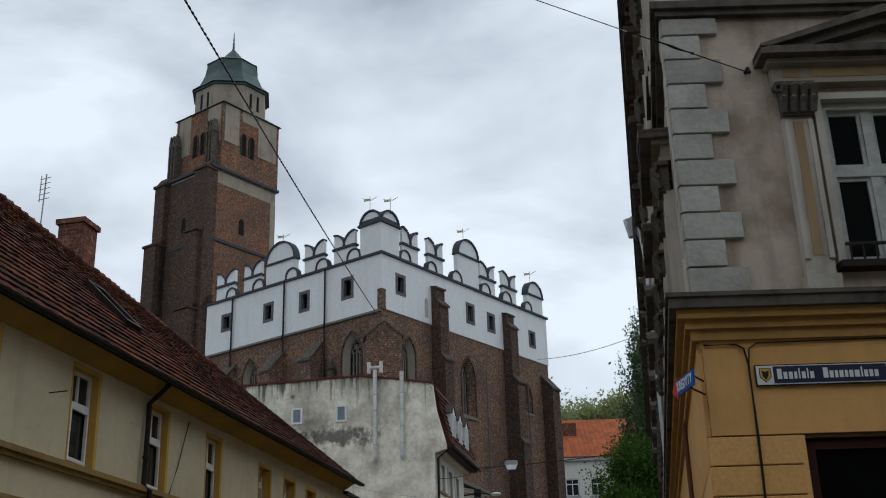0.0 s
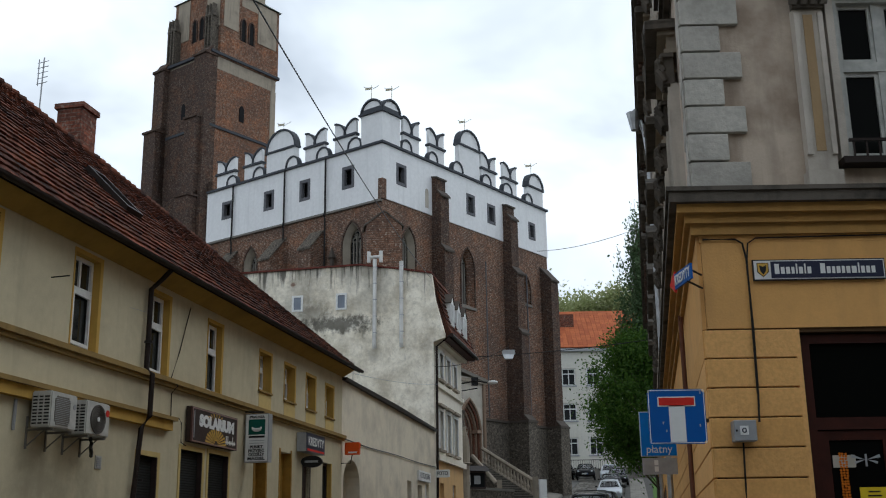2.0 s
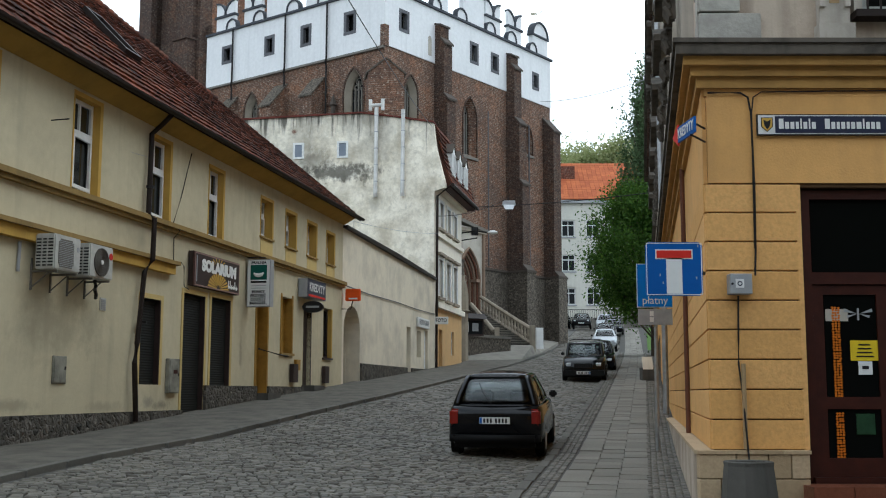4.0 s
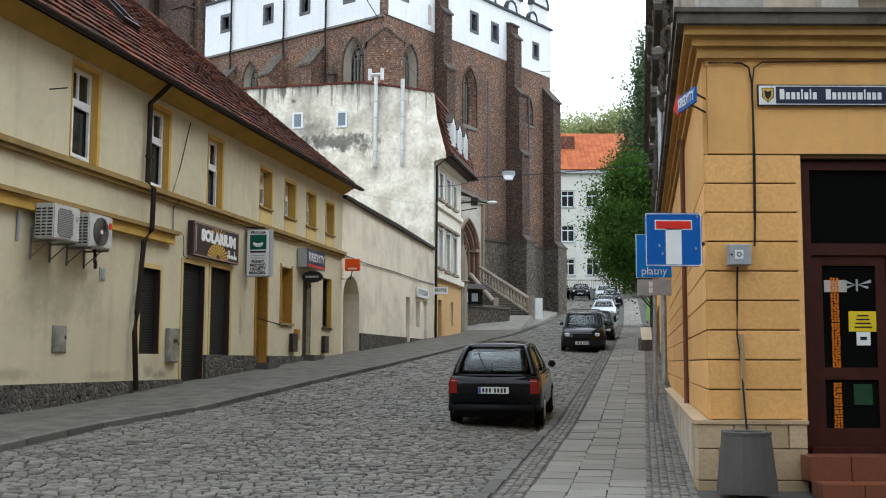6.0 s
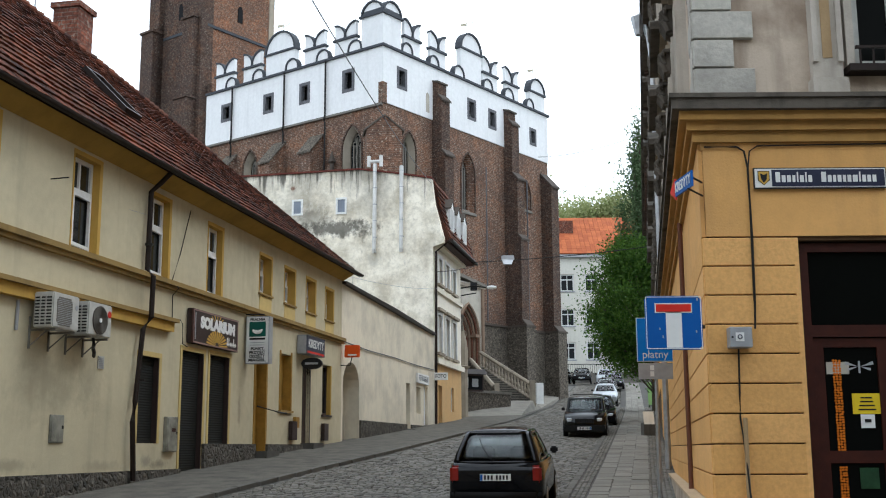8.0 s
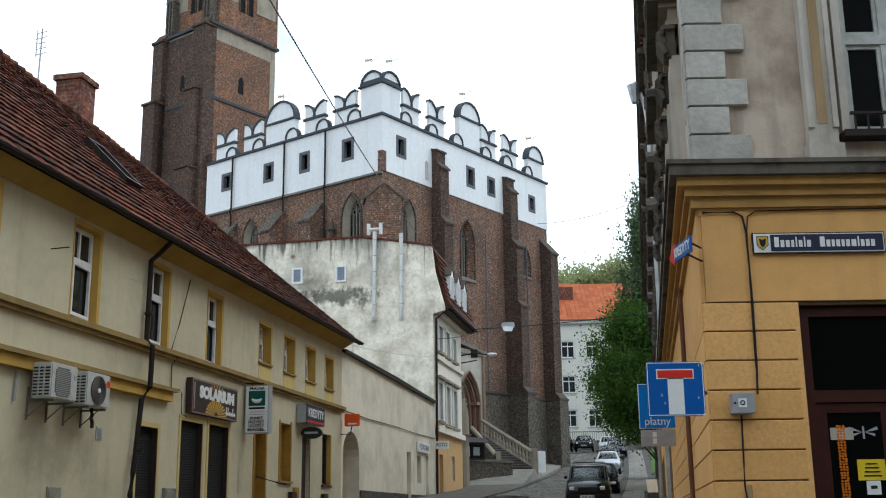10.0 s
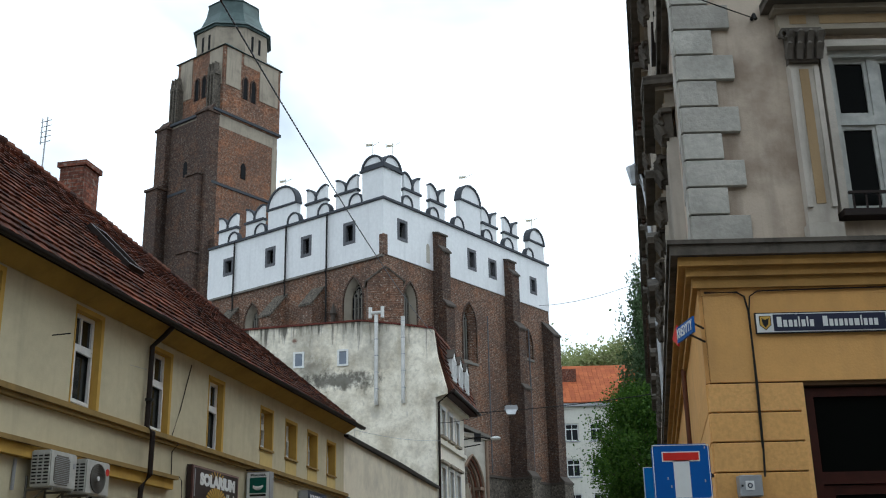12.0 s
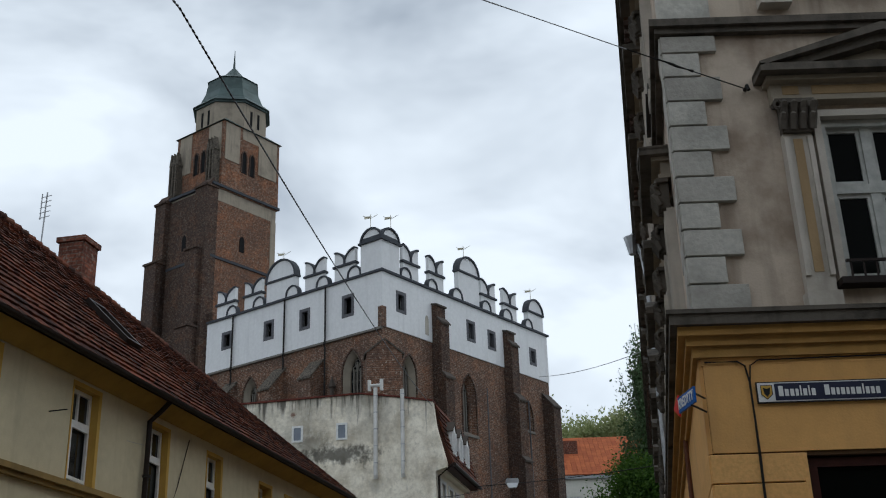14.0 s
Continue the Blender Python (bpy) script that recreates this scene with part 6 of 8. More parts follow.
part("cupola_cap", bm, "copper", tower)

# ---- photographer's house ----
foto = empty("gabled_house", ST, "three-storey pale house with bare stained gable wall", "house")
wins2 = [(32.5, 33.5, 6.1, 7.9), (34.4, 35.35, 6.05, 7.9), (36.2, 37.2, 6.05, 7.9)]
wins3 = [(32.72, 33.6, 9.4, 10.65), (34.53, 35.4, 9.4, 10.62), (36.31, 37.1, 9.4, 10.56)]
low = [(32.73, 33.6, 2.0, 4.57), (35.83, 36.58, 3.44, 4.62)]
part("upper_wall", wall_with(bmesh.new(), 31.95, 38.7, 5.6, 11.3, wins2 + wins3, 0, 0.4), "foto", foto)
part("ground_wall", wall_with(bmesh.new(), 31.95, 38.7, 0.5, 5.6, low, 0, 0.4), "foto_low", foto, "apricot ground floor")
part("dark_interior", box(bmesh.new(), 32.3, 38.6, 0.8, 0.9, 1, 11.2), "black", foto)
part("end_wall", box(bmesh.new(), 38.3, 38.7, 0.4, 9, 0.5, 11.3), "foto", foto)
bm = bmesh.new()
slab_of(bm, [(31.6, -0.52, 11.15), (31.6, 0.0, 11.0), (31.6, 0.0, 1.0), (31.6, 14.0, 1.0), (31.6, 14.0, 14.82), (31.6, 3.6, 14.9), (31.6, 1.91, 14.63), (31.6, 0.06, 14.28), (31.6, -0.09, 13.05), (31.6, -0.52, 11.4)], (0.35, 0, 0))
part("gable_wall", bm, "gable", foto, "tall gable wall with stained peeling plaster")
bm = bmesh.new()
slab_of(bm, [(31.5, 14.0, 14.82), (31.5, 3.6, 14.9), (31.5, 1.91, 14.63), (31.5, 0.03, 14.28), (31.5, 0.03, 14.36), (31.5, 1.91, 14.71), (31.5, 3.6, 14.98), (31.5, 14.0, 14.9)], (0.6, 0, 0))
part("gable_coping", bm, "tile_red", foto)
for w in wins2 + wins3:
    win_unit(foto, w[0], w[1], w[2], w[3], 0.1)
    bm = bmesh.new()
    for q in ((w[0] - 0.16, w[0], w[2], w[3]), (w[1], w[1] + 0.16, w[2], w[3]), (w[0] - 0.16, w[1] + 0.16, w[3], w[3] + 0.16)):
        box(bm, q[0], q[1], -0.06, 0.05, q[2], q[3])
    part("window_surround", bm, "whitepaint", foto)
    bm = bmesh.new()
    box(bm, w[0] - 0.22, w[1] + 0.22, -0.16, 0.05, w[2] - 0.12, w[2])
    part("window_sill", bm, "sandstone", foto)
    if w in wins2:
        part("window_hood", box(bmesh.new(), w[0] - 0.25, w[1] + 0.25, -0.2, 0.02, w[3] + 0.18, w[3] + 0.3), "sandstone", foto)
win_unit(foto, 35.83, 36.58, 3.44, 4.62, 0.1)
part("door", box(bmesh.new(), 32.73, 33.6, 0.15, 0.2, 2.0, 4.57), "mustard", foto, "brown shop door")
for z0, z1, d in ((5.55, 5.8, 0.18), (8.95, 9.15, 0.12), (11.1, 11.35, 0.3)):
    part("string_moulding", box(bmesh.new(), 31.95, 38.75, -d, 0.02, z0, z1), "foto", foto)
bm = bmesh.new()
slab_of(bm, [(31.95, -0.75, 11.32), (31.95, -0.2, 12.9), (31.95, -0.02, 14.2), (31.95, 2.0, 14.6), (31.95, 9.0, 14.75), (31.95, 9.0, 11.3)], (7.1, 0, 0))
foto_roof = part("roof", bm, "tile_joined", foto, "steep dark red tiled roof")
bm = bmesh.new()
for r in range(11):
    f = r / 11
    v, z = -0.78 + 0.74 * f ** 0.75, 11.36 + 2.85 * f
    for c in range(34):
        x = 31.98 + c * 0.208
        slab_of(bm, [(x, v - 0.02, z - 0.02), (x + 0.19, v - 0.02, z - 0.02), (x + 0.19, v + 0.14, z + 0.3), (x, v + 0.14, z + 0.3)], (0, -0.04, 0.02))
tl = part("roof_tiles", bm, "tile_joined", foto_roof)
tl["kind"] = "stuff"
part("gutter", tube(bmesh.new(), [(31.9, -0.82, 11.33), (39.1, -0.82, 11.33)], 0.09, 8), "brown_pipe", foto)
part("eaves_board", box(bmesh.new(), 31.95, 39.05, -0.7, 0.0, 11.22, 11.3), "maroon", foto)
for u in (33.6, 35.3, 37.0):
    dm = new("dormer")
    dm.parent = foto
    bm = bmesh.new()
    slab_of(bm, [(u - 0.42, -0.55, 11.9), (u + 0.42, -0.55, 11.9), (u + 0.42, -0.55, 13.2), (u, -0.55, 13.62), (u - 0.42, -0.55, 13.2)], (0, 1.6, 0))
    part("dormer_cheek", bm, "whitepaint", dm)
    for s in (-1, 1):
        bm = bmesh.new()
        slab_of(bm, [(u + s * 0.5, -0.6, 13.12), (u, -0.6, 13.63), (u, -0.6, 13.69), (u + s * 0.5, -0.6, 13.18)], (0, 1.9, 0))
        part("dormer_roof", bm, "coping_dark", dm)
    win_unit(dm, u - 0.33, u + 0.33, 12.05, 13.15, -0.6, transom=0.0)
part("downpipe", tube(bmesh.new(), [(31.85, -0.75, 11.3), (31.85, -0.1, 10.8), (31.85, -0.07, 2.3)], 0.06, 8), "brown_pipe", foto)
for v0, v1, z0, z1 in ((6.44, 6.99, 12.79, 13.58), (4.23, 4.77, 12.76, 13.57)):
    wr = new("window")
    wr.parent = foto
    bm = bmesh.new()
    for q in ((v0, v0 + 0.09, z0, z1), (v1 - 0.09, v1, z0, z1), (v0 + 0.09, v1 - 0.09, z0, z0 + 0.09), (v0 + 0.09, v1 - 0.09, z1 - 0.09, z1)):
        box(bm, 31.53, 31.62, q[0], q[1], q[2], q[3])
    part("window_frame", bm, "whitepaint", wr)
    part("pane", box(bmesh.new(), 31.57, 31.61, v0 + 0.08, v1 - 0.08, z0 + 0.08, z1 - 0.08), "glass_pale", wr)
for v, zt in ((2.8, 15.12), (1.49, 14.95)):
    fl = empty("flue_pipe", ST, "pale sheet metal flue pipe on the bare gable wall", "flue pipe", "flue pipes")
    bm = bmesh.new()
    tube(bm, [(31.44, v, zt), (31.44, v + 0.02, 10.95), (31.5, v + 0.02, 10.8)], 0.1, 10)
    part("pipe", bm, "flue", fl)
    for i in range(5):
        part("clamp", tube(bmesh.new(), [(31.44, v, 11.5 + 0.8 * i), (31.44, v, 11.54 + 0.8 * i)], 0.11, 10), "zinc", fl)
    if v > 2:
        bm = bmesh.new()
        tube(bm, [(31.44, v - 0.3, zt + 0.12), (31.44, v + 0.3, zt + 0.12)], 0.08, 8)
        tube(bm, [(31.44, v - 0.3, zt - 0.15), (31.44, v - 0.3, zt + 0.4)], 0.09, 8)
        tube(bm, [(31.44, v + 0.3, zt - 0.15), (31.44, v + 0.3, zt + 0.4)], 0.09, 8)
        part("cowl", bm, "flue", fl)

# ---- low annex with arched niche ----
annex = empty("low_annex", ST, "low pale rendered shop annex with arched niche and stone base", "annex")
ah = [(16.95, 18.95, 1.2, 4.55), (26.1, 26.85, 1.5, 4.32), (28.0, 28.85, 3.12, 4.25), (29.5, 30.3, 1.5, 4.34)]
bm = wall_with(bmesh.new(), 16.76, 31.6, 0.3, 6.3, ah, 0.0, 0.5)
zs = [(16.76, 7.08), (24.0, 7.0), (31.6, 6.8)]
slab_of(bm, [(16.76, 0.0, 6.3), (31.6, 0.0, 6.3)] + [(u, 0.0, z) for u, z in zs[::-1]], (0, 0.5, 0))
arc = [(17.95 - 1.0 * math.cos(a), 3.75 + 0.8 * math.sin(a)) for a in [i * math.pi / 10 for i in range(11)]]
slab_of(bm, [(u, 0.0, z) for u, z in arc[:6]] + [(16.95, 0.0, 4.55)], (0, 0.5, 0))
slab_of(bm, [(u, 0.0, z) for u, z in arc[5:]] + [(18.95, 0.0, 4.55)], (0, 0.5, 0))
part("wall", bm, "annex", annex)
part("niche_back", box(bmesh.new(), 16.8, 19.1, 0.75, 0.85, 0.5, 4.7), "annex", annex)
part("niche_side", box(bmesh.new(), 18.9, 19.0, 0.5, 0.75, 0.5, 4.6), "annex", annex)
bm = bmesh.new()
slab_of(bm, [(16.8, -0.14, 7.08), (31.6, -0.14, 6.8), (31.6, -0.14, 6.9), (24.0, -0.14, 7.1), (16.8, -0.14, 7.18)], (0, 0.75, 0))
part("coping", bm, "brown_pipe", annex)
part("stone_base", wall_with(bmesh.new(), 19.0, 31.55, 0.3, 2.62, [(26.05, 26.9, 1, 3), (29.45, 30.35, 1, 3)], -0.07, 0.02), "plinth", annex)
part("niche_base", box(bmesh.new(), 16.95, 18.95, 0.6, 0.76, 0.3, 2.3), "plinth", annex)
part("door", box(bmesh.new(), 26.1, 26.85, 0.3, 0.35, 1.8, 4.32), "greyframe", annex, "recessed grey door")
part("door", box(bmesh.new(), 29.5, 30.3, 0.12, 0.17, 1.8, 4.34), "whitepaint", annex, "white shop door")
win_unit(annex, 28.0, 28.85, 3.12, 4.25, 0.2, "greyframe", 0.0)
part("step", box(bmesh.new(), 26.0, 27.0, -0.4, 0.0, 1.8, 2.42), "concrete", annex)
part("cable", tube(bmesh.new(), [(16.6, -0.04, 5.16), (20, -0.04, 5.12), (24, -0.04, 5.17), (28, -0.04, 5.15), (31.6, -0.04, 5.2)], 0.02, 5), "signblack", annex)


# ---- unseen walls added behind the camera to cut sky light on the fronts ----
for name, a in (("wall_south", (-40, 40, -11.6, -11.0, 0, 14.5)), ("wall_west", (-17.0, -16.4, -11.0, 2.0, 0, 11.0)), ("wall_east", (22.4, 23.0, -11.0, 11.0, 0, 13.5))):
    tagged(part(name, box(bmesh.new(), *a), "sandstone"), "plain rendered house front closing the square", "wall", kind="structure")

# ---- the left house's fittings ----
dp = empty("downpipe", ST, "dark brown kinked downpipe on cream wall", "downpipe")
part("pipe", tube(bmesh.new(), [(2.55, -0.5, 7.38), (2.5, -0.3, 7.15), (2.45, -0.1, 6.95), (2.42, -0.1, 5.3), (2.38, -0.26, 5.15), (2.36, -0.26, 4.3), (2.3, -0.12, 4.05), (2.1, -0.12, 2.6), (2.02, -0.12, 2.2), (2.12, -0.14, 1.05)], 0.054, 10), "brown_pipe", dp)
for z in (3.0, 5.8):
    part("clip", tube(bmesh.new(), [(2.3 + (z - 3) * 0.04, -0.12, z), (2.3 + (z - 3) * 0.04, -0.12, z + 0.05)], 0.085, 10), "iron", dp)


def ac_unit(u, z, fan):
    ac = empty("air_conditioner", ST @ Matrix.Translation((u, -0.14, z)), "cream outdoor air conditioner on wall brackets", "air conditioner", "air conditioners")
    bm = box(bmesh.new(), 0, 0.84, -0.36, 0.0, 0, 0.6)
    bmesh.ops.bevel(bm, geom=bm.edges[:], offset=0.02, segments=2, affect="EDGES")
    part("casing", bm, "ac", ac)
    bm = bmesh.new()
    for k in range(9):
        box(bm, -0.008, 0.004, -0.33, -0.03, 0.05 + k * 0.055, 0.075 + k * 0.055)
    part("side_grille", bm, "signblack", ac)
    for k in (-0.23, -0.13):
        part("grille_post", box(bmesh.new(), -0.014, -0.006, k - 0.012, k + 0.012, 0.04, 0.54), "ac", ac)
    if fan:
        bm = bmesh.new()
        tube(bm, [(0.4, -0.375, 0.29), (0.4, -0.36, 0.29)], 0.255, 28)
        part("fan_well", bm, "signbrown", ac)
        for r in (0.08, 0.11, 0.14, 0.17, 0.2, 0.23, 0.255):
            part("guard_ring", tube(bmesh.new(), [(0.4 + r * math.cos(a), -0.382, 0.29 + r * math.sin(a)) for a in [i * math.tau / 24 for i in range(25)]], 0.005, 5), "coping", ac)
        part("hub", tube(bmesh.new(), [(0.4, -0.392, 0.29), (0.4, -0.372, 0.29)], 0.04, 12), "signwhite", ac)
        part("badge", tube(bmesh.new(), [(0.75, -0.367, 0.43), (0.75, -0.357, 0.43)], 0.065, 14), "red", ac)
    else:
        fg = box(bmesh.new(), 0.12, 0.6, -0.37, -0.352, 0.05, 0.53)
        bmesh.ops.bevel(fg, geom=[e for e in fg.edges if abs(e.verts[0].co.y - e.verts[1].co.y) > 0.01], offset=0.05, segments=3, affect="EDGES")
        fg = part("front_grille", fg, "coping", ac, "grey fine mesh grille")
        for k in range(15):
            part("grille_wire", box(bmesh.new(), 0.13, 0.59, -0.374, -0.37, 0.07 + 0.03 * k, 0.078 + 0.03 * k), "signgrey", fg)
        part("badge", tube(bmesh.new(), [(0.75, -0.367, 0.4), (0.75, -0.357, 0.4)], 0.045, 12), "signgrey", ac)
    for x in (0.12, 0.72):
        bm = bmesh.new()
        box(bm, x - 0.015, x + 0.015, -0.36, 0.14, -0.045, -0.01)
        box(bm, x - 0.015, x + 0.015, 0.11, 0.14, -0.34, 0.2)
        tube(bm, [(x, -0.2, -0.04), (x, 0.12, -0.3)], 0.012, 6)
        part("bracket", bm, "coping", ac)


vg = empty("wall_vent", ST, "small grey vent grille in cream wall", "vent")
part("frame", box(bmesh.new(), 0.75, 0.97, -0.02, 0.0, 3.16, 3.4), "greyframe", vg)
for k in range(6):
    part("slat", box(bmesh.new(), 0.78, 0.94, -0.03, -0.02, 3.18 + 0.034 * k, 3.2 + 0.034 * k), "signgrey", vg)
hs = tagged(part("drain_hose", tube(bmesh.new(), [ST @ Vector(p) for p in ((0.0, -0.3, 3.64), (0.08, -0.28, 3.54), (0.2, -0.2, 3.5), (0.32, -0.16, 3.42), (0.42, -0.1, 3.36))], 0.035, 7), "signblack"), "short black drain hose under air conditioner", "hose")
ac_unit(-1.72, 3.67, False)
ac_unit(-0.56, 3.66, True)
part("cable_drop", tube(bmesh.new(), [(-2.0, -0.03, 4.1), (-2.02, -0.03, 3.6)], 0.03, 6), "signgrey", house)


def wall_box(name, u0, u1, z0, z1, mat, label, depth=0.09):
    wb = empty(name, ST, label, "meter box")
    bm = box(bmesh.new(), u0, u1, -depth, 0.0, z0, z1)
    bmesh.ops.bevel(bm, geom=bm.edges[:], offset=0.01, segments=1, affect="EDGES")
    part("case", bm, mat, wb)
    part("lid", box(bmesh.new(), u0 + 0.03, u1 - 0.03, -depth - 0.012, -depth, z0 + 0.03, z1 - 0.03), mat, wb)
    part("latch", box(bmesh.new(), u1 - 0.09, u1 - 0.05, -depth - 0.022, -depth - 0.012, (z0 + z1) / 2, (z0 + z1) / 2 + 0.06), "iron", wb)
    return wb


wall_box("gas_meter_box", -0.81, -0.36, 1.77, 2.26, "box_grey", "grey painted gas box set in cream wall", 0.03)
eb = wall_box("electric_meter_box", 3.66, 4.18, 1.6, 2.34, "box_grey", "grey electric meter box above the stone plinth")
part("warning_label", box(bmesh.new(), 3.86, 4.04, -0.108, -0.1, 2.02, 2.1), "maroon", eb)

# shop signs on the left house
so = empty("solarium_sign", ST, "dark brown solarium sign board with yellow rays", "sign")
part("board", box(bmesh.new(), 4.62, 7.35, -0.14, -0.02, 4.0, 4.78), "signbrown", so)
for q in ((4.7, 7.33, 4.74, 4.77), (4.7, 7.33, 4.01, 4.04), (4.7, 4.73, 4.04, 4.74), (7.3, 7.33, 4.04, 4.74)):
    part("edge_strip", box(bmesh.new(), q[0], q[1], -0.148, -0.14, q[2], q[3]), "sign_rose", so)
for k in range(9):
    a = radians(22 + 17 * k)
    part("ray", slab_of(bmesh.new(), [Vector((6.05 + r * math.cos(a + d), -0.143, 4.5 + r * 0.4 * math.sin(a + d))) for r, d in ((0.35, -0.03), (0.62, -0.05), (0.62, 0.05), (0.35, 0.03))], (0, 0.002, 0)), "gold_paint", so)
SM = pose(6.1, -0.146, 4.5)
text_mesh("SOLARIUM", 0.34, so, SM, "signwhite", width=2.05, bold=0.025)
for k in range(13):
    a = radians(8 + 13.6 * k)
    bm = bmesh.new()
    c = Vector((6.05, -0.144, 4.03))
    slab_of(bm, [c + Vector((0.1 * math.cos(a - 0.05), 0, 0.1 * math.sin(a - 0.05))), c + Vector((0.62 * math.cos(a - 0.07), 0, 0.36 * math.sin(a - 0.07))), c + Vector((0.62 * math.cos(a + 0.07), 0, 0.36 * math.sin(a + 0.07))), c + Vector((0.1 * math.cos(a + 0.05), 0, 0.1 * math.sin(a + 0.05)))], (0, 0.004, 0))
    part("ray", bm, "gold_paint", so)
part("script_bar", box(bmesh.new(), 6.62, 7.22, -0.146, -0.14, 4.13, 4.17), "signwhite", so)
for k in range(6):
    part("script_bar", box(bmesh.new(), 6.64 + 0.1 * k, 6.68 + 0.1 * k, -0.147, -0.14, 4.1, 4.2 + (0.1 if k in (0, 1, 4) else 0.0)), "signwhite", so)
part("edge_panel", box(bmesh.new(), 4.6, 4.68, -0.145, -0.14, 4.0, 4.78), "maroon", so)
part("pale_figure", box(bmesh.new(), 4.78, 4.82, -0.146, -0.14, 4.1, 4.7), "signgrey", so)

lb = empty("laundry_sign", ST, "white projecting laundry light box with green emblem", "sign")
BX = Matrix.Translation((8.1, -0.05, 3.78)) @ pose(0, 0, 0, 0, 0, -90)     # face looks down the street
part("box", box(bmesh.new(), 0.0, 0.62, 0.0, 0.26, 0, 1.2, BX), "signgrey", lb)
part("face", box(bmesh.new(), 0.02, 0.60, -0.006, 0.0, 0.02, 1.18, BX), "signwhite", lb)
part("green_field", box(bmesh.new(), 0.09, 0.53, -0.01, -0.006, 0.68, 1.06, BX), "green", lb)
bm = bmesh.new()
tube(bm, [BX @ Vector((0.31 + 0.12 * math.cos(a), -0.012, 0.87 + 0.08 * math.sin(a))) for a in [math.pi + j * math.pi / 8 for j in range(9)]], [0.015, 0.03, 0.042, 0.05, 0.05, 0.05, 0.042, 0.03, 0.015], 6)
part("emblem", bm, "signwhite", lb)
text_mesh("PRALNIA", 0.09, lb, BX @ pose(0.31, -0.01, 1.115), "signblack", width=0.4, bold=0.003)
part("writing_bar", box(bmesh.new(), 0.1, 0.52, -0.01, -0.006, 0.6, 0.65, BX), "signblack", lb)
for k, wd in enumerate(("PUNKT", "PRZYJĘĆ", "ODZIEŻY", "MAGIEL")):
    text_mesh(wd, 0.1, lb, BX @ pose(0.31, -0.01, 0.37 - 0.095 * k), "signblack", width=(0.34, 0.42, 0.42, 0.46)[k], bold=0.004)
for k in range(2):
    part("writing_bar", box(bmesh.new(), 0.12, 0.5, -0.01, -0.006, 0.46 + 0.06 * k, 0.475 + 0.06 * k, BX), "signgrey", lb)
part("arm", tube(bmesh.new(), [(8.2, 0.0, 5.05), (8.2, -0.5, 5.03)], 0.02, 6), "iron", lb)

ks = empty("loan_sign", ST, "dark blue wall box sign for loans", "sign")
part("box", box(bmesh.new(), 12.2, 13.95, -0.3, -0.02, 4.38, 4.92), "signgrey", ks)
part("face", box(bmesh.new(), 12.2, 13.95, -0.306, -0.3, 4.38, 4.92), "navy", ks)
text_mesh("KREDYTY", 0.34, ks, pose(13.1, -0.31, 4.68), "signwhite", width=1.45, bold=0.006)
part("red_line", box(bmesh.new(), 12.3, 13.9, -0.31, -0.306, 4.41, 4.47), "red", ks)

ov = empty("oval_sign", ST, "dark oval projecting shop sign", "sign")
OM = Matrix.Translation((12.5, -0.38, 4.1)) @ pose(0, 0, 0, 0, 0, -90)
bm = bmesh.new()
slab_of(bm, [OM @ Vector((0.32 * math.cos(a), -0.05, 0.17 * math.sin(a))) for a in [i * math.tau / 20 for i in range(20)]], (0.1, 0, 0))
part("disc", bm, "signblack", ov)
part("writing_bar", box(bmesh.new(), -0.2, 0.2, -0.056, -0.05, -0.03, 0.03, OM), "signgrey", ov)
part("arm", tube(bmesh.new(), [(12.72, 0.0, 4.13), (12.72, -0.1, 4.13)], 0.02, 6), "iron", ov)

og = empty("orange_sign", ST, "small orange square sign on an iron arm", "sign")
GM = Matrix.Translation((16.75, -0.1, 4.62)) @ pose(0, 0, 0, 0, 0, -90)
bm = box(bmesh.new(), 0.0, 0.5, 0, 0.16, 0, 0.4, GM)
bmesh.ops.bevel(bm, geom=bm.edges[:], offset=0.02, segments=2, affect="EDGES")
part("box", bm, "signorange", og)
part("writing_bar", box(bmesh.new(), 0.12, 0.42, -0.006, 0.0, 0.05, 0.1, GM), "signwhite", og)
part("arm", tube(bmesh.new(), [(16.7, 0.0, 4.35), (16.75, -0.3, 4.35), (16.8, -0.35, 4.62)], 0.018, 6), "iron", og)

fs = empty("photographer_sign", ST, "white sign board of the photographer", "sign")
part("board", box(bmesh.new(), 27.9, 30.2, -0.1, -0.01, 4.42, 4.84), "signwhite", fs)
text_mesh("FOTOGRAF", 0.34, fs, pose(29.05, -0.106, 4.63), "navy", width=1.9)
ff = empty("photo_sign", ST, "white projecting photo sign", "sign")
FM = Matrix.Translation((31.3, -0.1, 4.72)) @ pose(0, 0, 0, 0, 0, -90)
part("board", box(bmesh.new(), 0, 0.62, 0, 0.1, 0, 0.34, FM), "signwhite", ff)
text_mesh("FOTO", 0.24, ff, FM @ pose(0.31, -0.006, 0.17), "signblack", width=0.5, bold=0.004)

for u0, u1, z0, z1, lab in ((12.55, 14.0, 1.4, 1.72, "dark stone step before the shop door"), (8.7, 10.1, 1.2, 1.5, "low worn doorstep of stone")):
    sp_ = empty("doorstep", ST, lab, "step")
    part("lower_tread", box(bmesh.new(), u0, u1, -0.75, 0.0, z0 - 0.5, z0 + 0.16), "concrete", sp_)
    part("upper_tread", box(bmesh.new(), u0 + 0.15, u1 - 0.3, -0.4, 0.0, z0 + 0.16, z1 + 0.1), "concrete", sp_)
part("handrail", tube(bmesh.new(), [(9.0, -0.05, 2.75), (9.4, -0.5, 2.6), (9.9, -0.55, 2.58)], 0.022, 6), "iron", house)
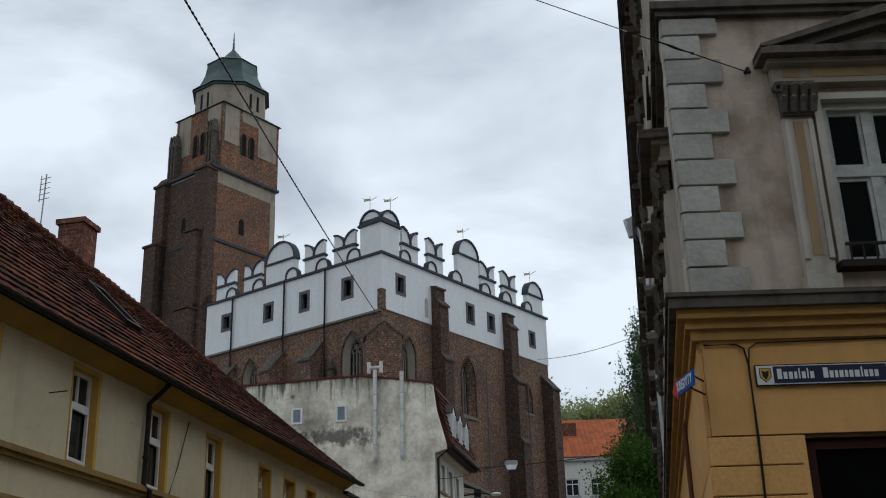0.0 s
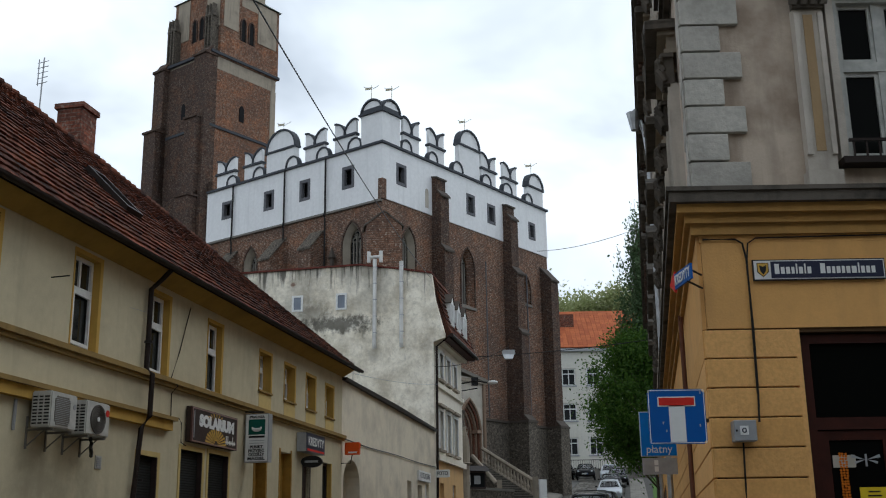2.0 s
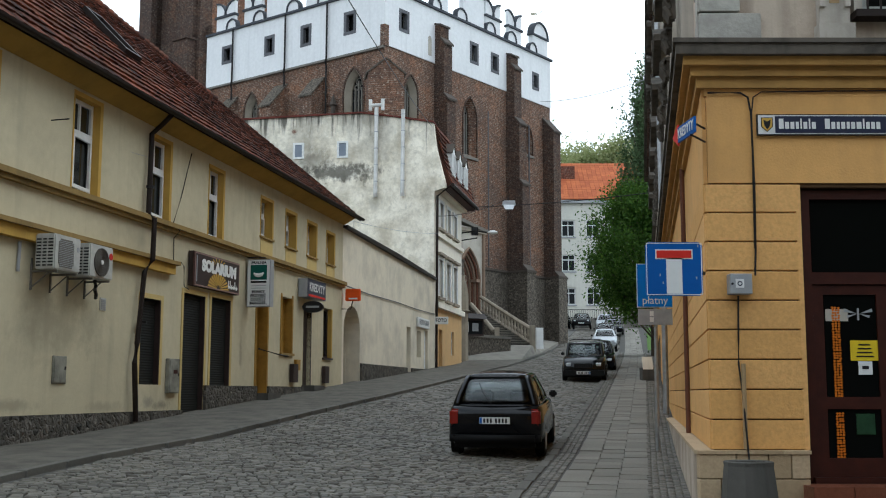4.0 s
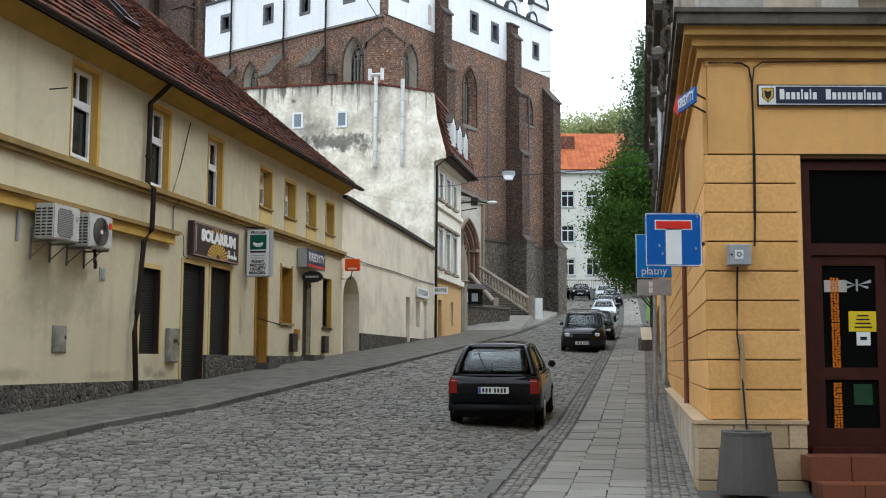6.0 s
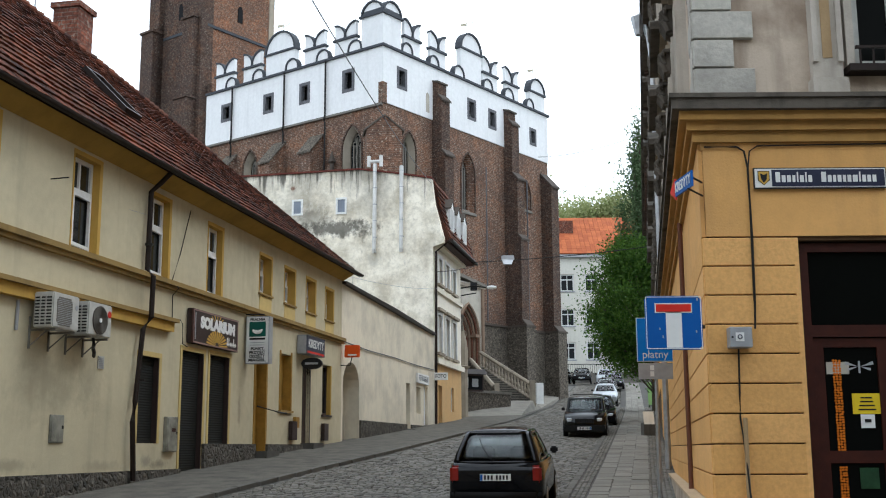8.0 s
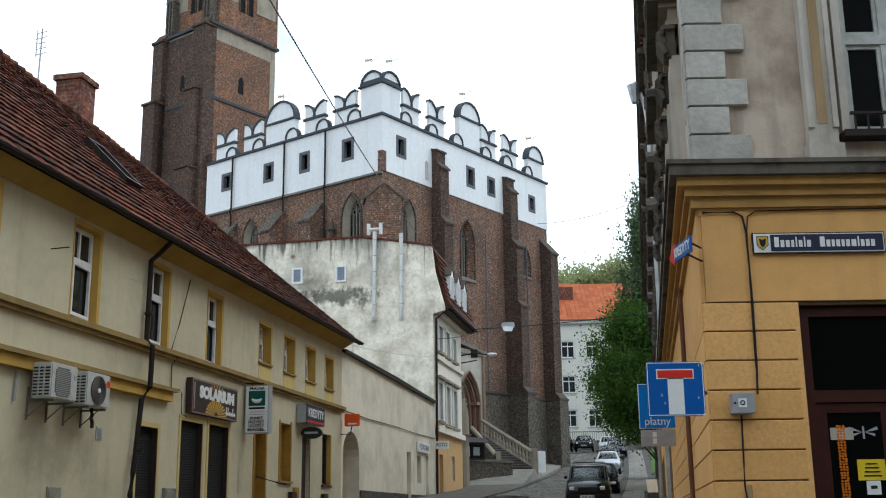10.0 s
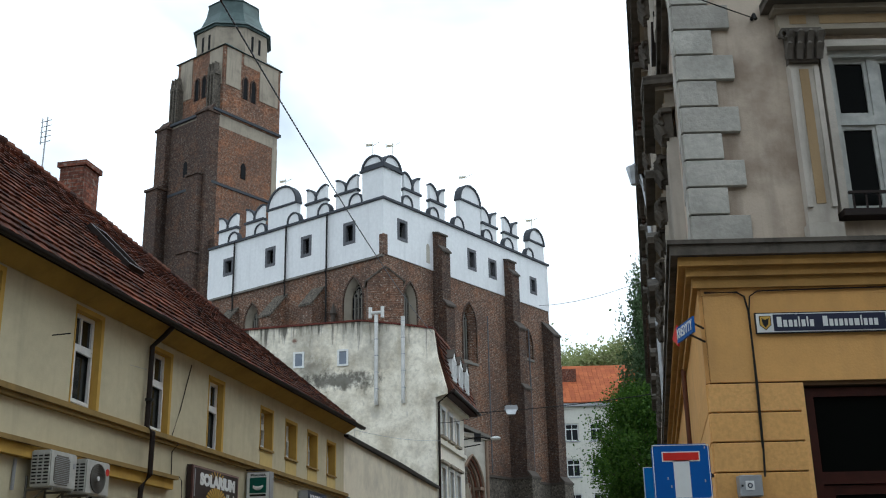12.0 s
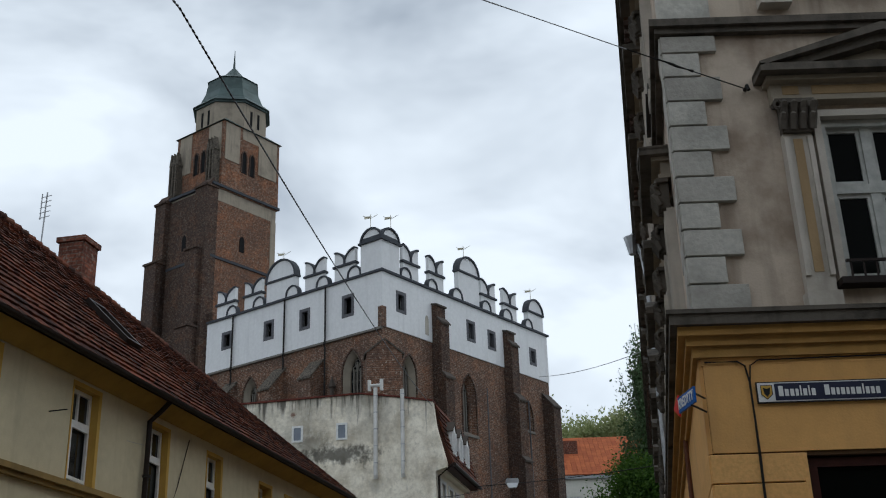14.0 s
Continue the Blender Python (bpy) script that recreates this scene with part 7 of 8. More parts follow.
for u in (11.6, 14.6):
    part("cellar_flap", box(bmesh.new(), u, u + 0.42, -0.13, -0.02, 1.9, 2.42), "signbrown", house)
part("letter_box", box(bmesh.new(), 12.0, 12.35, -0.08, 0.0, 2.25, 2.55), "mustard", house)
part("wall_hook", tube(bmesh.new(), [(-1.2, 0.0, 6.35), (-1.2, -0.35, 6.36)], 0.012, 5), "iron", house)
part("wall_cable", tube(bmesh.new(), [(4.6, -0.02, 7.0), (4.1, -0.03, 5.9), (3.75, -0.03, 5.27), (3.78, -0.18, 5.1), (3.8, -0.03, 4.95), (3.82, -0.03, 4.45)], 0.012, 5), "iron", house)
part("wall_cable", tube(bmesh.new(), [(3.85, -0.2, 4.42), (4.3, -0.06, 4.38), (4.35, -0.05, 3.95), (4.6, -0.05, 3.9)], 0.012, 5), "iron", house)
# skylight and chimney
sl_ = math.atan2(ridge_z(2) - EAVE_Z, RIDGE_V - EAVE_V)
SKY = pose(3.2, 1.0, EAVE_Z + (1.0 - EAVE_V) * math.tan(sl_) + 0.06, math.degrees(sl_))
sk = new("skylight")
sk.parent = house
bm = bmesh.new()
for q in ((0, 0.09, 0, 1.5), (0.65, 0.74, 0, 1.5), (0.09, 0.65, 0, 0.09), (0.09, 0.65, 1.41, 1.5)):
    box(bm, q[0], q[1], q[2], q[3], -0.05, 0.09, SKY)
part("skylight_frame", bm, "brown_pipe", sk)
part("pane", box(bmesh.new(), 0.08, 0.66, 0.08, 1.42, 0.02, 0.03, SKY), "glass", sk)
chm = empty("chimney", ST, "red brick chimney behind the roof ridge", "chimney")
part("chimney_body", box(bmesh.new(), 7.62, 8.42, 4.85, 5.6, 10.5, 13.6), "chimney", chm)
part("cap", box(bmesh.new(), 7.56, 8.48, 4.78, 5.67, 13.6, 13.75), "chimney", chm)
bm = bmesh.new()
for k in range(6):
    tube(bm, [(7.4 + 0.33 * k, 4.75, ridge_z(7.4 + 0.33 * k) - 0.02), (7.75 + 0.33 * k, 4.75, ridge_z(7.4 + 0.33 * k) + 0.01)], 0.12, 8)
part("ridge_cover", bm, "tile_joined", chm)
an = empty("antenna", ST, "thin rooftop television antenna", "antenna")
part("mast", tube(bmesh.new(), [(5.9, 5.08, 12.2), (5.95, 5.08, 14.35)], 0.02, 6), "signgrey", an)
for k in range(5):
    part("element", tube(bmesh.new(), [(5.85, 4.88, 13.6 + 0.15 * k), (6.0, 5.28, 13.63 + 0.15 * k)], 0.011, 5), "signgrey", an)
part("boom", tube(bmesh.new(), [(5.92, 5.2, 13.55), (5.92, 5.2, 14.3)], 0.015, 5), "signgrey", an)

# ---- signs on posts, bin, board ----
pp = empty("parking_sign_post", pose(3.74, 20.0, zg(3.74, 20.0) + 0.09), "grey steel post with blue paid parking sign", "road sign")
part("post", tube(bmesh.new(), [(0, 0, -0.1), (0.02, 0, 3.4)], 0.036, 10), "zinc", pp)
bm = box(bmesh.new(), -0.31, 0.31, -0.06, -0.035, 2.59, 3.36)
part("blue_plate", bm, "lightblue", pp)
part("plate_border", box(bmesh.new(), -0.325, 0.325, -0.034, -0.028, 2.575, 3.375), "signwhite", pp)
text_mesh("płatny", 0.2, pp, pose(0.0, -0.064, 2.7), "signwhite", width=0.46)
part("lower_plate", box(bmesh.new(), -0.31, 0.31, -0.06, -0.04, 2.26, 2.55), "signgrey", pp)
for z in (2.31, 2.42):
    part("pictogram", box(bmesh.new(), -0.1, -0.03, -0.064, -0.06, z, z + 0.09), "signwhite", pp)
de = empty("dead_end_sign", pose(2.30, 11.2, 2.62), "square blue dead end sign with red bar", "road sign")
bm = box(bmesh.new(), -0.29, 0.29, -0.02, 0.0, 0.0, 0.55)
bmesh.ops.bevel(bm, geom=[e for e in bm.edges if abs(e.verts[0].co.y - e.verts[1].co.y) > 0.01], offset=0.03, segments=3, affect="EDGES")
part("plate", bm, "blue", de)
bm = bmesh.new()
for q in ((-0.28, 0.28, 0.535, 0.542), (-0.28, 0.28, 0.008, 0.015), (-0.283, -0.276, 0.01, 0.54), (0.276, 0.283, 0.01, 0.54)):
    box(bm, q[0], q[1], -0.024, -0.02, q[2], q[3])
part("border", bm, "signwhite", de)
part("white_stem", box(bmesh.new(), -0.08, 0.08, -0.025, -0.02, 0.02, 0.40), "signwhite", de)
part("red_bar_edge", box(bmesh.new(), -0.19, 0.19, -0.025, -0.02, 0.375, 0.475), "signwhite", de)
part("red_bar", box(bmesh.new(), -0.178, 0.178, -0.029, -0.025, 0.387, 0.463), "red", de)
part("bracket", tube(bmesh.new(), [(0.2, 0.02, 0.3), (0.46, 0.66, 0.3)], 0.02, 6), "iron", de)
for x, z in ((-0.12, 0.12), (0.22, 0.17), (-0.15, 0.2), (0.24, 0.5)):
    part("chip", box(bmesh.new(), x, x + 0.012, -0.0225, -0.02, z, z + 0.025), "signgrey", de)
lbn = empty("litter_bin", pose(3.01, 11.25, zg(3.0, 11.2) + 0.15), "tapered grey concrete litter bin", "litter bin")
bm = bmesh.new()
octs = lambda r, z: [(r * math.cos(radians(22.5 + 45 * i)), r * math.sin(radians(22.5 + 45 * i)), z) for i in range(8)]
rings = [[bm.verts.new(p) for p in octs(r, z)] for r, z in ((0.3, 0.0), (0.3, 0.06), (0.245, 0.56), (0.25, 0.6), (0.235, 0.61), (0.2, 0.6), (0.19, 0.3))]
for a, b in zip(rings, rings[1:]):
    for i in range(8):
        bm.faces.new((a[i], a[(i + 1) % 8], b[(i + 1) % 8], b[i]))
bm.faces.new(rings[0][::-1])
bm.faces.new(rings[-1])
part("body", bm, "concrete", lbn)
part("liner", tube(bmesh.new(), [(0, 0, 0.3), (0, 0, 0.5)], 0.17, 12), "signblack", lbn)
ab = empty("pavement_board", pose(7.5, 42.0, zg(7.5, 42) + 0.1, 0, 0, 8), "leaning pavement board with cream poster over dark base", "sign board")
part("base", box(bmesh.new(), -0.22, 0.22, -0.18, 0.18, 0, 0.48), "concrete", ab)
bm = bmesh.new()
slab_of(bm, [(-0.2, -0.2, 0.42), (0.2, -0.2, 0.42), (0.2, -0.08, 0.9), (-0.2, -0.08, 0.9)], (0, 0.04, 0))
part("poster", bm, "foto", ab)
wb = empty("utility_cabinet", pose(5.82, 71.8, 4.42, 0, 0, 30), "small white utility cabinet beside church steps", "cabinet")
part("case", box(bmesh.new(), -0.28, 0.28, -0.2, 0.2, 0, 1.35), "signwhite", wb)
part("door", box(bmesh.new(), -0.24, 0.24, -0.215, -0.2, 0.3, 1.28), "signwhite", wb)

# ---- church stairs with balustrade ----
stair = empty("church_stairs", pose(0, 0, 0), "fanning stone stairs with balustrade up to church portal", "stairs")
S_NEAR, S_FAR = (Vector((3.0, 68.5, 4.5)), Vector((1.62, 72.4, 6.75))), (Vector((5.15, 69.6, 4.65)), Vector((2.15, 73.3, 6.95)))
n_st = 14
for i in range(n_st):
    f0, f1 = i / n_st, (i + 1) / n_st
    q = [S_NEAR[0].lerp(S_NEAR[1], f0), S_FAR[0].lerp(S_FAR[1], f0), S_FAR[0].lerp(S_FAR[1], f1), S_NEAR[0].lerp(S_NEAR[1], f1)]
    z = 4.55 + 2.35 * f1
    # risers dark and lips pale: the step shadows put into the colours
    st_ = part("step", slab_of(bmesh.new(), [(p.x, p.y, 2.5) for p in q], (0, 0, z - 2.56)), "concrete", stair)
    lip = (q[0] - q[3]).normalized() * 0.07
    part("nosing", slab_of(bmesh.new(), [((p + lip).x, (p + lip).y, z - 0.07) for p in q], (0, 0, 0.07)), "step_stone", st_, "pale worn nosing")
part("landing", slab_of(bmesh.new(), [(1.62, 72.4, 2.5), (2.15, 73.3, 2.5), (1.2, 74.2, 2.5), (0.2, 73.0, 2.5)], (0, 0, 4.42)), "step_stone", stair)
bm = tube(bmesh.new(), [S_FAR[0] + Vector((0, 0, 0.95)), S_FAR[1] + Vector((0, 0, 0.95))], 0.13, 6)
part("hand_rail", bm, "sandstone", stair, "pale stone hand rail")
part("plinth_rail", tube(bmesh.new(), [S_FAR[0] + Vector((0, 0, 0.05)), S_FAR[1] + Vector((0, 0, 0.05))], 0.13, 6), "sandstone", stair)
for i in range(15):
    p = S_FAR[0].lerp(S_FAR[1], (i + 0.6) / 15.4)
    part("baluster", tube(bmesh.new(), [p + Vector((0, 0, h)) for h in (0.1, 0.22, 0.38, 0.56, 0.85)], [0.08, 0.07, 0.11, 0.06, 0.08], 8), "sandstone", stair)
part("newel", box(bmesh.new(), 5.1, 5.45, 69.3, 69.65, 3.5, 5.8), "sandstone", stair)
bm = bmesh.new()
slab_of(bm, [(*S_NEAR[0].xy, 2.5), (*S_NEAR[1].xy, 2.5), (*S_NEAR[1].xy, S_NEAR[1].z + 0.55), (*S_NEAR[0].xy, S_NEAR[0].z + 0.8)], (-0.3, -0.1, 0))
part("string_wall", bm, "brick_stone", stair)
part("string_coping", tube(bmesh.new(), [S_NEAR[0] + Vector((-0.15, -0.05, 0.86)), S_NEAR[1] + Vector((-0.15, -0.05, 0.6))], 0.14, 6), "sandstone", stair, "pale sloping coping")
part("newel", box(bmesh.new(), 2.85, 3.15, 68.2, 68.5, 3.5, 5.6), "sandstone", stair)
# paved forecourt sloping up from the kerb to the stairs
bm = bmesh.new()
fore = [(0.6, 60.5, 3.33), (4.1, 62.5, 3.46), (6.05, 72.0, 4.19), (8.85, 85.5, 5.66), (7.2, 83.0, 5.5), (5.6, 75.5, 4.72), (5.3, 69.4, 4.55), (2.9, 68.2, 4.5), (1.0, 64.0, 4.0)]
slab_of(bm, fore, (0, 0, -0.6))
bmesh.ops.triangulate(bm, faces=bm.faces[:])
tagged(part("pavement_forecourt", bm, "forecourt"), "worn grey paving before the church stairs", "pavement", kind="structure")
lw = empty("stone_retaining_wall", pose(0.55, 61.5, 0, 0, 0, 55), "dark rubble retaining wall below the church", "wall")
part("wall_body", box(bmesh.new(), 0, 5.5, 0, 0.5, 2.0, 4.75), "brick_stone", lw)
part("wall_coping", box(bmesh.new(), -0.05, 5.55, -0.05, 0.55, 4.75, 4.9), "coping", lw)
nc = empty("notice_case", pose(0.5, 61.2, 0, 0, 0, 30), "roofed glass notice case on the rubble wall", "notice board")
part("frame", box(bmesh.new(), 0, 1.7, 0, 0.25, 4.75, 5.7), "signbrown", nc)
part("pane", box(bmesh.new(), 0.08, 1.62, -0.01, 0.0, 4.85, 5.6), "glass", nc)
part("paper", box(bmesh.new(), 0.2, 0.7, -0.016, -0.01, 4.95, 5.5), "signwhite", nc)
part("paper", box(bmesh.new(), 0.95, 1.35, -0.016, -0.01, 5.0, 5.45), "signgrey", nc)
bm = bmesh.new()
slab_of(bm, [(-0.15, -0.25, 5.7), (-0.15, 0.5, 5.7), (-0.15, 0.15, 6.0)], (2.0, 0, 0))
part("little_roof", bm, "brown_pipe", nc)
sa = tagged(part("pillar_statue", tube(bmesh.new(), [(0.8, 60.6, 2.5), (0.8, 60.6, 5.9), (0.8, 60.6, 6.05), (0.8, 60.6, 6.1), (0.8, 60.6, 6.9), (0.8, 60.6, 7.5), (0.8, 60.6, 7.75), (0.8, 60.6, 8.0)], [0.3, 0.27, 0.45, 0.3, 0.3, 0.22, 0.13, 0.1], 10), "sandstone"), "pale stone pillar with small plain figure", "statue")

# ---- lamps and wires over the street ----
l1 = empty("hanging_street_lamp", pose(3.05, 55.0, 11.1), "grey street lamp hanging from a cross wire", "street lamp")
bm = bmesh.new()
slab_of(bm, [(-0.3, 0, 0.15), (0.3, 0, 0.15), (0.34, 0, -0.05), (-0.34, 0, -0.05)], (0, 0.35, 0))
part("housing", bm, "signgrey", l1)
bm = bmesh.new()
slab_of(bm, [(-0.3, 0.03, -0.05), (0.3, 0.03, -0.05), (0.2, 0.03, -0.3), (-0.2, 0.03, -0.3)], (0, 0.29, 0))
part("diffuser", bm, "headlight", l1)
part("hanger", tube(bmesh.new(), [(0, 0.17, 0.15), (0, 0.17, 0.45)], 0.02, 6), "iron", l1)
l2 = empty("wall_street_lamp", pose(2.3, 57.0, 9.9), "white lamp on an iron wall arm", "street lamp")
bm = bmesh.new()
bmesh.ops.create_uvsphere(bm, u_segments=14, v_segments=8, radius=1.0)
for v in bm.verts:
    v.co = Vector((v.co.x * 0.27, v.co.y * 0.2, v.co.z * 0.1))
part("head", bm, "signwhite", l2)
part("arm", tube(bmesh.new(), [(-0.3, 0, 0), (-0.9, 0.3, 0.12), (-1.6, 0.9, 0.1)], 0.035, 6), "iron", l2)
part("control_box", box(bmesh.new(), -1.1, -0.75, 0.5, 0.8, -0.05, 0.35), "signblack", l2)
part("brace", tube(bmesh.new(), [(-0.8, 0.3, -0.25), (-1.6, 0.9, -0.3)], 0.03, 6), "iron", l2)


def sag_line(a, b, sag, n=14):
    a, b = Vector(a), Vector(b)
    return [a.lerp(b, i / n) - Vector((0, 0, sag * 4 * (i / n) * (1 - i / n))) for i in range(n + 1)]


def cable(name, pts, r, mat, label):
    return tagged(part(name, tube(bmesh.new(), pts, r, 6), mat), label, "cable")


def twisted(bm, pts, r, gap, pitch):
    """Two strands wound round each other along a line."""
    fine = []
    for p, q in zip(pts, pts[1:]):
        p, q = Vector(p), Vector(q)
        n = max(1, int((q - p).length / (pitch / 6)))
        fine += [p.lerp(q, i / n) for i in range(n)]
    for ph in (0.0, math.pi):
        tube(bm, [p + Vector((gap * math.cos(i * math.tau / 6 + ph), 0, gap * math.sin(i * math.tau / 6 + ph))) for i, p in enumerate(fine)], r, 5)
    return bm


tagged(part("power_cable", twisted(bmesh.new(), [(-3.35, -2.0, 5.4)] + sag_line((-3.3, 12.0, 9.9), (-0.76, 51.2, 14.1), 0.38), 0.009, 0.0085, 0.3), "signblack"), "thick black twisted power cable over the street", "cable")
cable("stay_wire", [(2.15, 10.8, 8.33), (3.78, 11.9, 8.39)], 0.008, "iron", "thin steel stay wire fixed to the stucco wall")
cable("stay_wire", [(2.15, 10.8, 8.33), (0.46, 8.0, 7.11), (-2.0, 3.9, 5.33)], 0.006, "signgrey", "thin steel stay wire across the street")
tb = tagged(part("turnbuckle", tube(bmesh.new(), [(2.52, 11.05, 8.345), (2.6, 11.1, 8.35), (2.72, 11.18, 8.35), (2.8, 11.24, 8.35), (2.95, 11.34, 8.36), (3.02, 11.38, 8.36)], [0.018, 0.007, 0.018, 0.018, 0.007, 0.02], 6), "iron"), "rusty turnbuckle in the stay wire", "turnbuckle")
tagged(part("wall_hook", tube(bmesh.new(), [(3.78, 11.95, 8.4), (3.78, 11.84, 8.4), (3.79, 11.82, 8.33)], 0.025, 6), "iron"), "iron hook in the stucco wall", "hook")
cable("cross_wire", sag_line((7.0, 82.0, 23.6), (11.0, 60.0, 19.0), 0.3), 0.02, "signgrey", "thin wire between church and trees")
cable("lamp_wire", sag_line((0.7, 57.5, 11.3), (9.9, 53.0, 11.3), 0.12), 0.02, "iron", "wire carrying the street lamp")
cable("lamp_wire", sag_line((-0.6, 51.0, 9.8), (3.05, 55.1, 11.4), 0.25), 0.014, "iron", "wire feeding the street lamp")
cable("house_wire", sag_line((-3.18, 36.1, 7.25), (-0.5, 51.1, 9.0), 0.12), 0.008, "signgrey", "thin wire along the old houses")
cable("house_wire", sag_line((-7.25, 18.9, 6.36), (-6.2, 22.4, 6.45), 0.02), 0.004, "signgrey", "thin wire along the old houses")

# ---- school at the top of the street ----
school = empty("school_building", pose(11.0, 108.0, 0), "pale four-storey school with orange tile roof", "school")
rows = [(10.1, 11.8), (13.4, 15.1), (16.85, 18.55)]
cols = [(0.15 + 2.42 * k, 1.5 + 2.42 * k) for k in range(-2, 5)]
holes = [(a, b, c, d) for a, b in cols for c, d in rows]
part("wall", wall_with(bmesh.new(), -12, 16, 5, 20.3, holes, 0, 0.4), "school", school)
part("dark_interior", box(bmesh.new(), -11.8, 15.8, 1.0, 1.1, 5, 20), "black", school)
part("end_wall", box(bmesh.new(), 15.6, 16, 0.4, 12, 5, 20.3), "school", school)
for a, b, c, d in holes:
    win_unit(school, a, b, c, d, 0.12, transom=0.32, sash=0.12)
    part("window_sill", box(bmesh.new(), a - 0.1, b + 0.1, -0.08, 0.1, c - 0.12, c), "signgrey", school)
part("eaves_board", box(bmesh.new(), -12.3, 16.3, -0.4, 0.4, 20.2, 20.5), "signgrey", school)
bm = bmesh.new()
slab_of(bm, [(-12.3, -0.45, 20.5), (-12.3, 12.5, 20.5), (-12.3, 6.0, 25.4)], (28.6, 0, 0))
sroof = part("roof", bm, "tile_far", school)
bm = bmesh.new()
for r in range(16):
    for c in range(60):
        x, f = -12.2 + c * 0.47, r / 16
        v, z = -0.45 + 6.4 * f, 20.54 + 4.9 * f
        slab_of(bm, [(x, v, z), (x + 0.45, v, z), (x + 0.45, v + 0.42, z + 0.31), (x, v + 0.42, z + 0.31)], (0, -0.05, 0.05))
st_ = part("roof_tiles", bm, "tile_far", sroof)
st_["kind"] = "stuff"
part("chimney", box(bmesh.new(), -0.6, 1.9, 3.0, 4.2, 21, 24.6), "chimney", school)
bal = bmesh.new()
box(bal, -3, 5.6, -1.46, -1.4, 9.5, 9.56)
for k in range(40):
    box(bal, -3 + k * 0.21, -2.97 + k * 0.21, -1.45, -1.41, 8.6, 9.5)
part("balustrade", bal, "iron", school, "thin dark iron railing")
part("terrace", box(bmesh.new(), -12, 16, -1.7, 0, 5, 8.7), "coping", school, "grey terrace wall")
part("street_plate", box(bmesh.new(), 4.0, 4.5, -0.06, 0.0, 12.3, 12.7), "blue", school)

# verge of grass beside the upper pavement
sheet("grass_verge", lambda y: 13.5 + 0.177 * (y - 75), lambda y: 18.0 + 0.2 * (y - 75), steps_between(75, 106, 1.0), 3, 0.15, "grass", "strip of green grass beside the upper pavement", 0.3, "grass")


# ---- trees ----
def leaves(pts, size, seed, droop=0.0):
    """Small leaf blades, each of two triangles, at the given places."""
    rnd = np.random.RandomState(seed)
    n = len(pts)
    a = rnd.normal(size=(n, 3))
    a[:, 2] -= droop
    a /= np.linalg.norm(a, axis=1)[:, None]
    b = np.cross(a, rnd.normal(size=(n, 3)))
    b /= np.linalg.norm(b, axis=1)[:, None]
    s = size * rnd.uniform(0.6, 1.4, (n, 1))
    v = np.stack([pts, pts + a * s * 0.5 + b * s * 0.28, pts + a * s, pts + a * s * 0.5 - b * s * 0.28], 1).reshape(-1, 3)
    return v.tolist(), [(4 * i, 4 * i + 1, 4 * i + 2, 4 * i + 3) for i in range(n)]


def tree(name, base, height, radius, crown_low, leaf_mat, n_leaves, size, seed, label, clumps=60, droop=0.0, weep=0.0, group="", shift=0.0):
    root = empty(name, Matrix.Translation(base), label, "tree", group)
    rnd = random.Random(seed)
    bm = bmesh.new()
    lean = Vector((rnd.uniform(-0.3, 0.3), rnd.uniform(-0.3, 0.3), 0))
    axis = [Vector((0, 0, -0.5)) + Vector((0, 0, (height * 0.9 + 0.5) * i / 8)) + lean * (i / 8) ** 2 + Vector((rnd.uniform(-0.1, 0.1), rnd.uniform(-0.1, 0.1), 0)) * i / 4 for i in range(9)]
    r0 = height * 0.02 + 0.05
    tube(bm, axis, [r0 * (1 - 0.11 * i) for i in range(9)], 9)
    part("trunk", bm, "bark", root)
    bm = bmesh.new()
    pts = []
    for k in range(clumps):
        f = rnd.random() ** 0.8
        z = crown_low + (height - crown_low) * f
        env = radius * math.sin(math.pi * min(0.12 + 0.86 * f, 0.98)) ** 0.6 * rnd.uniform(0.45, 1.08)
        a = rnd.uniform(0, math.tau)
        tip = Vector((env * math.cos(a) + shift, env * math.sin(a), z))
        start = axis[min(8, max(1, int(8 * (z / height) * 0.75)))]
        mid = start.lerp(tip, 0.55) + Vector((0, 0, 0.06 * height * rnd.random()))
        tube(bm, [start, mid, tip], [0.06, 0.035, 0.012], 5)
        cl = rnd.uniform(0.5, 1.0) * radius * 0.33
        m = int(n_leaves / clumps * rnd.uniform(0.5, 1.5))
        g = np.random.RandomState(seed * 100 + k).normal(size=(m, 3)) * [cl * 0.6, cl * 0.6, cl * 0.45]
        if weep:
            g[:, 2] -= np.abs(np.random.RandomState(seed * 77 + k).normal(size=m)) * weep
            g[:, :2] *= 0.55
        along = np.random.RandomState(seed * 31 + k).uniform(0.3, 1.0, (m, 1))
        line = np.array(mid)[None] * (1 - along) + np.array(tip)[None] * along
        pts.append(line + g)
    part("branchwork", bm, "bark", root)["kind"] = "stuff"
    v, f = leaves(np.concatenate(pts), size, seed, droop)
    me = bpy.data.meshes.new("crown")
    me.from_pydata(v, [], f)
    me.materials.append(M[leaf_mat])
    ob = new("crown", me)
    ob.parent = root


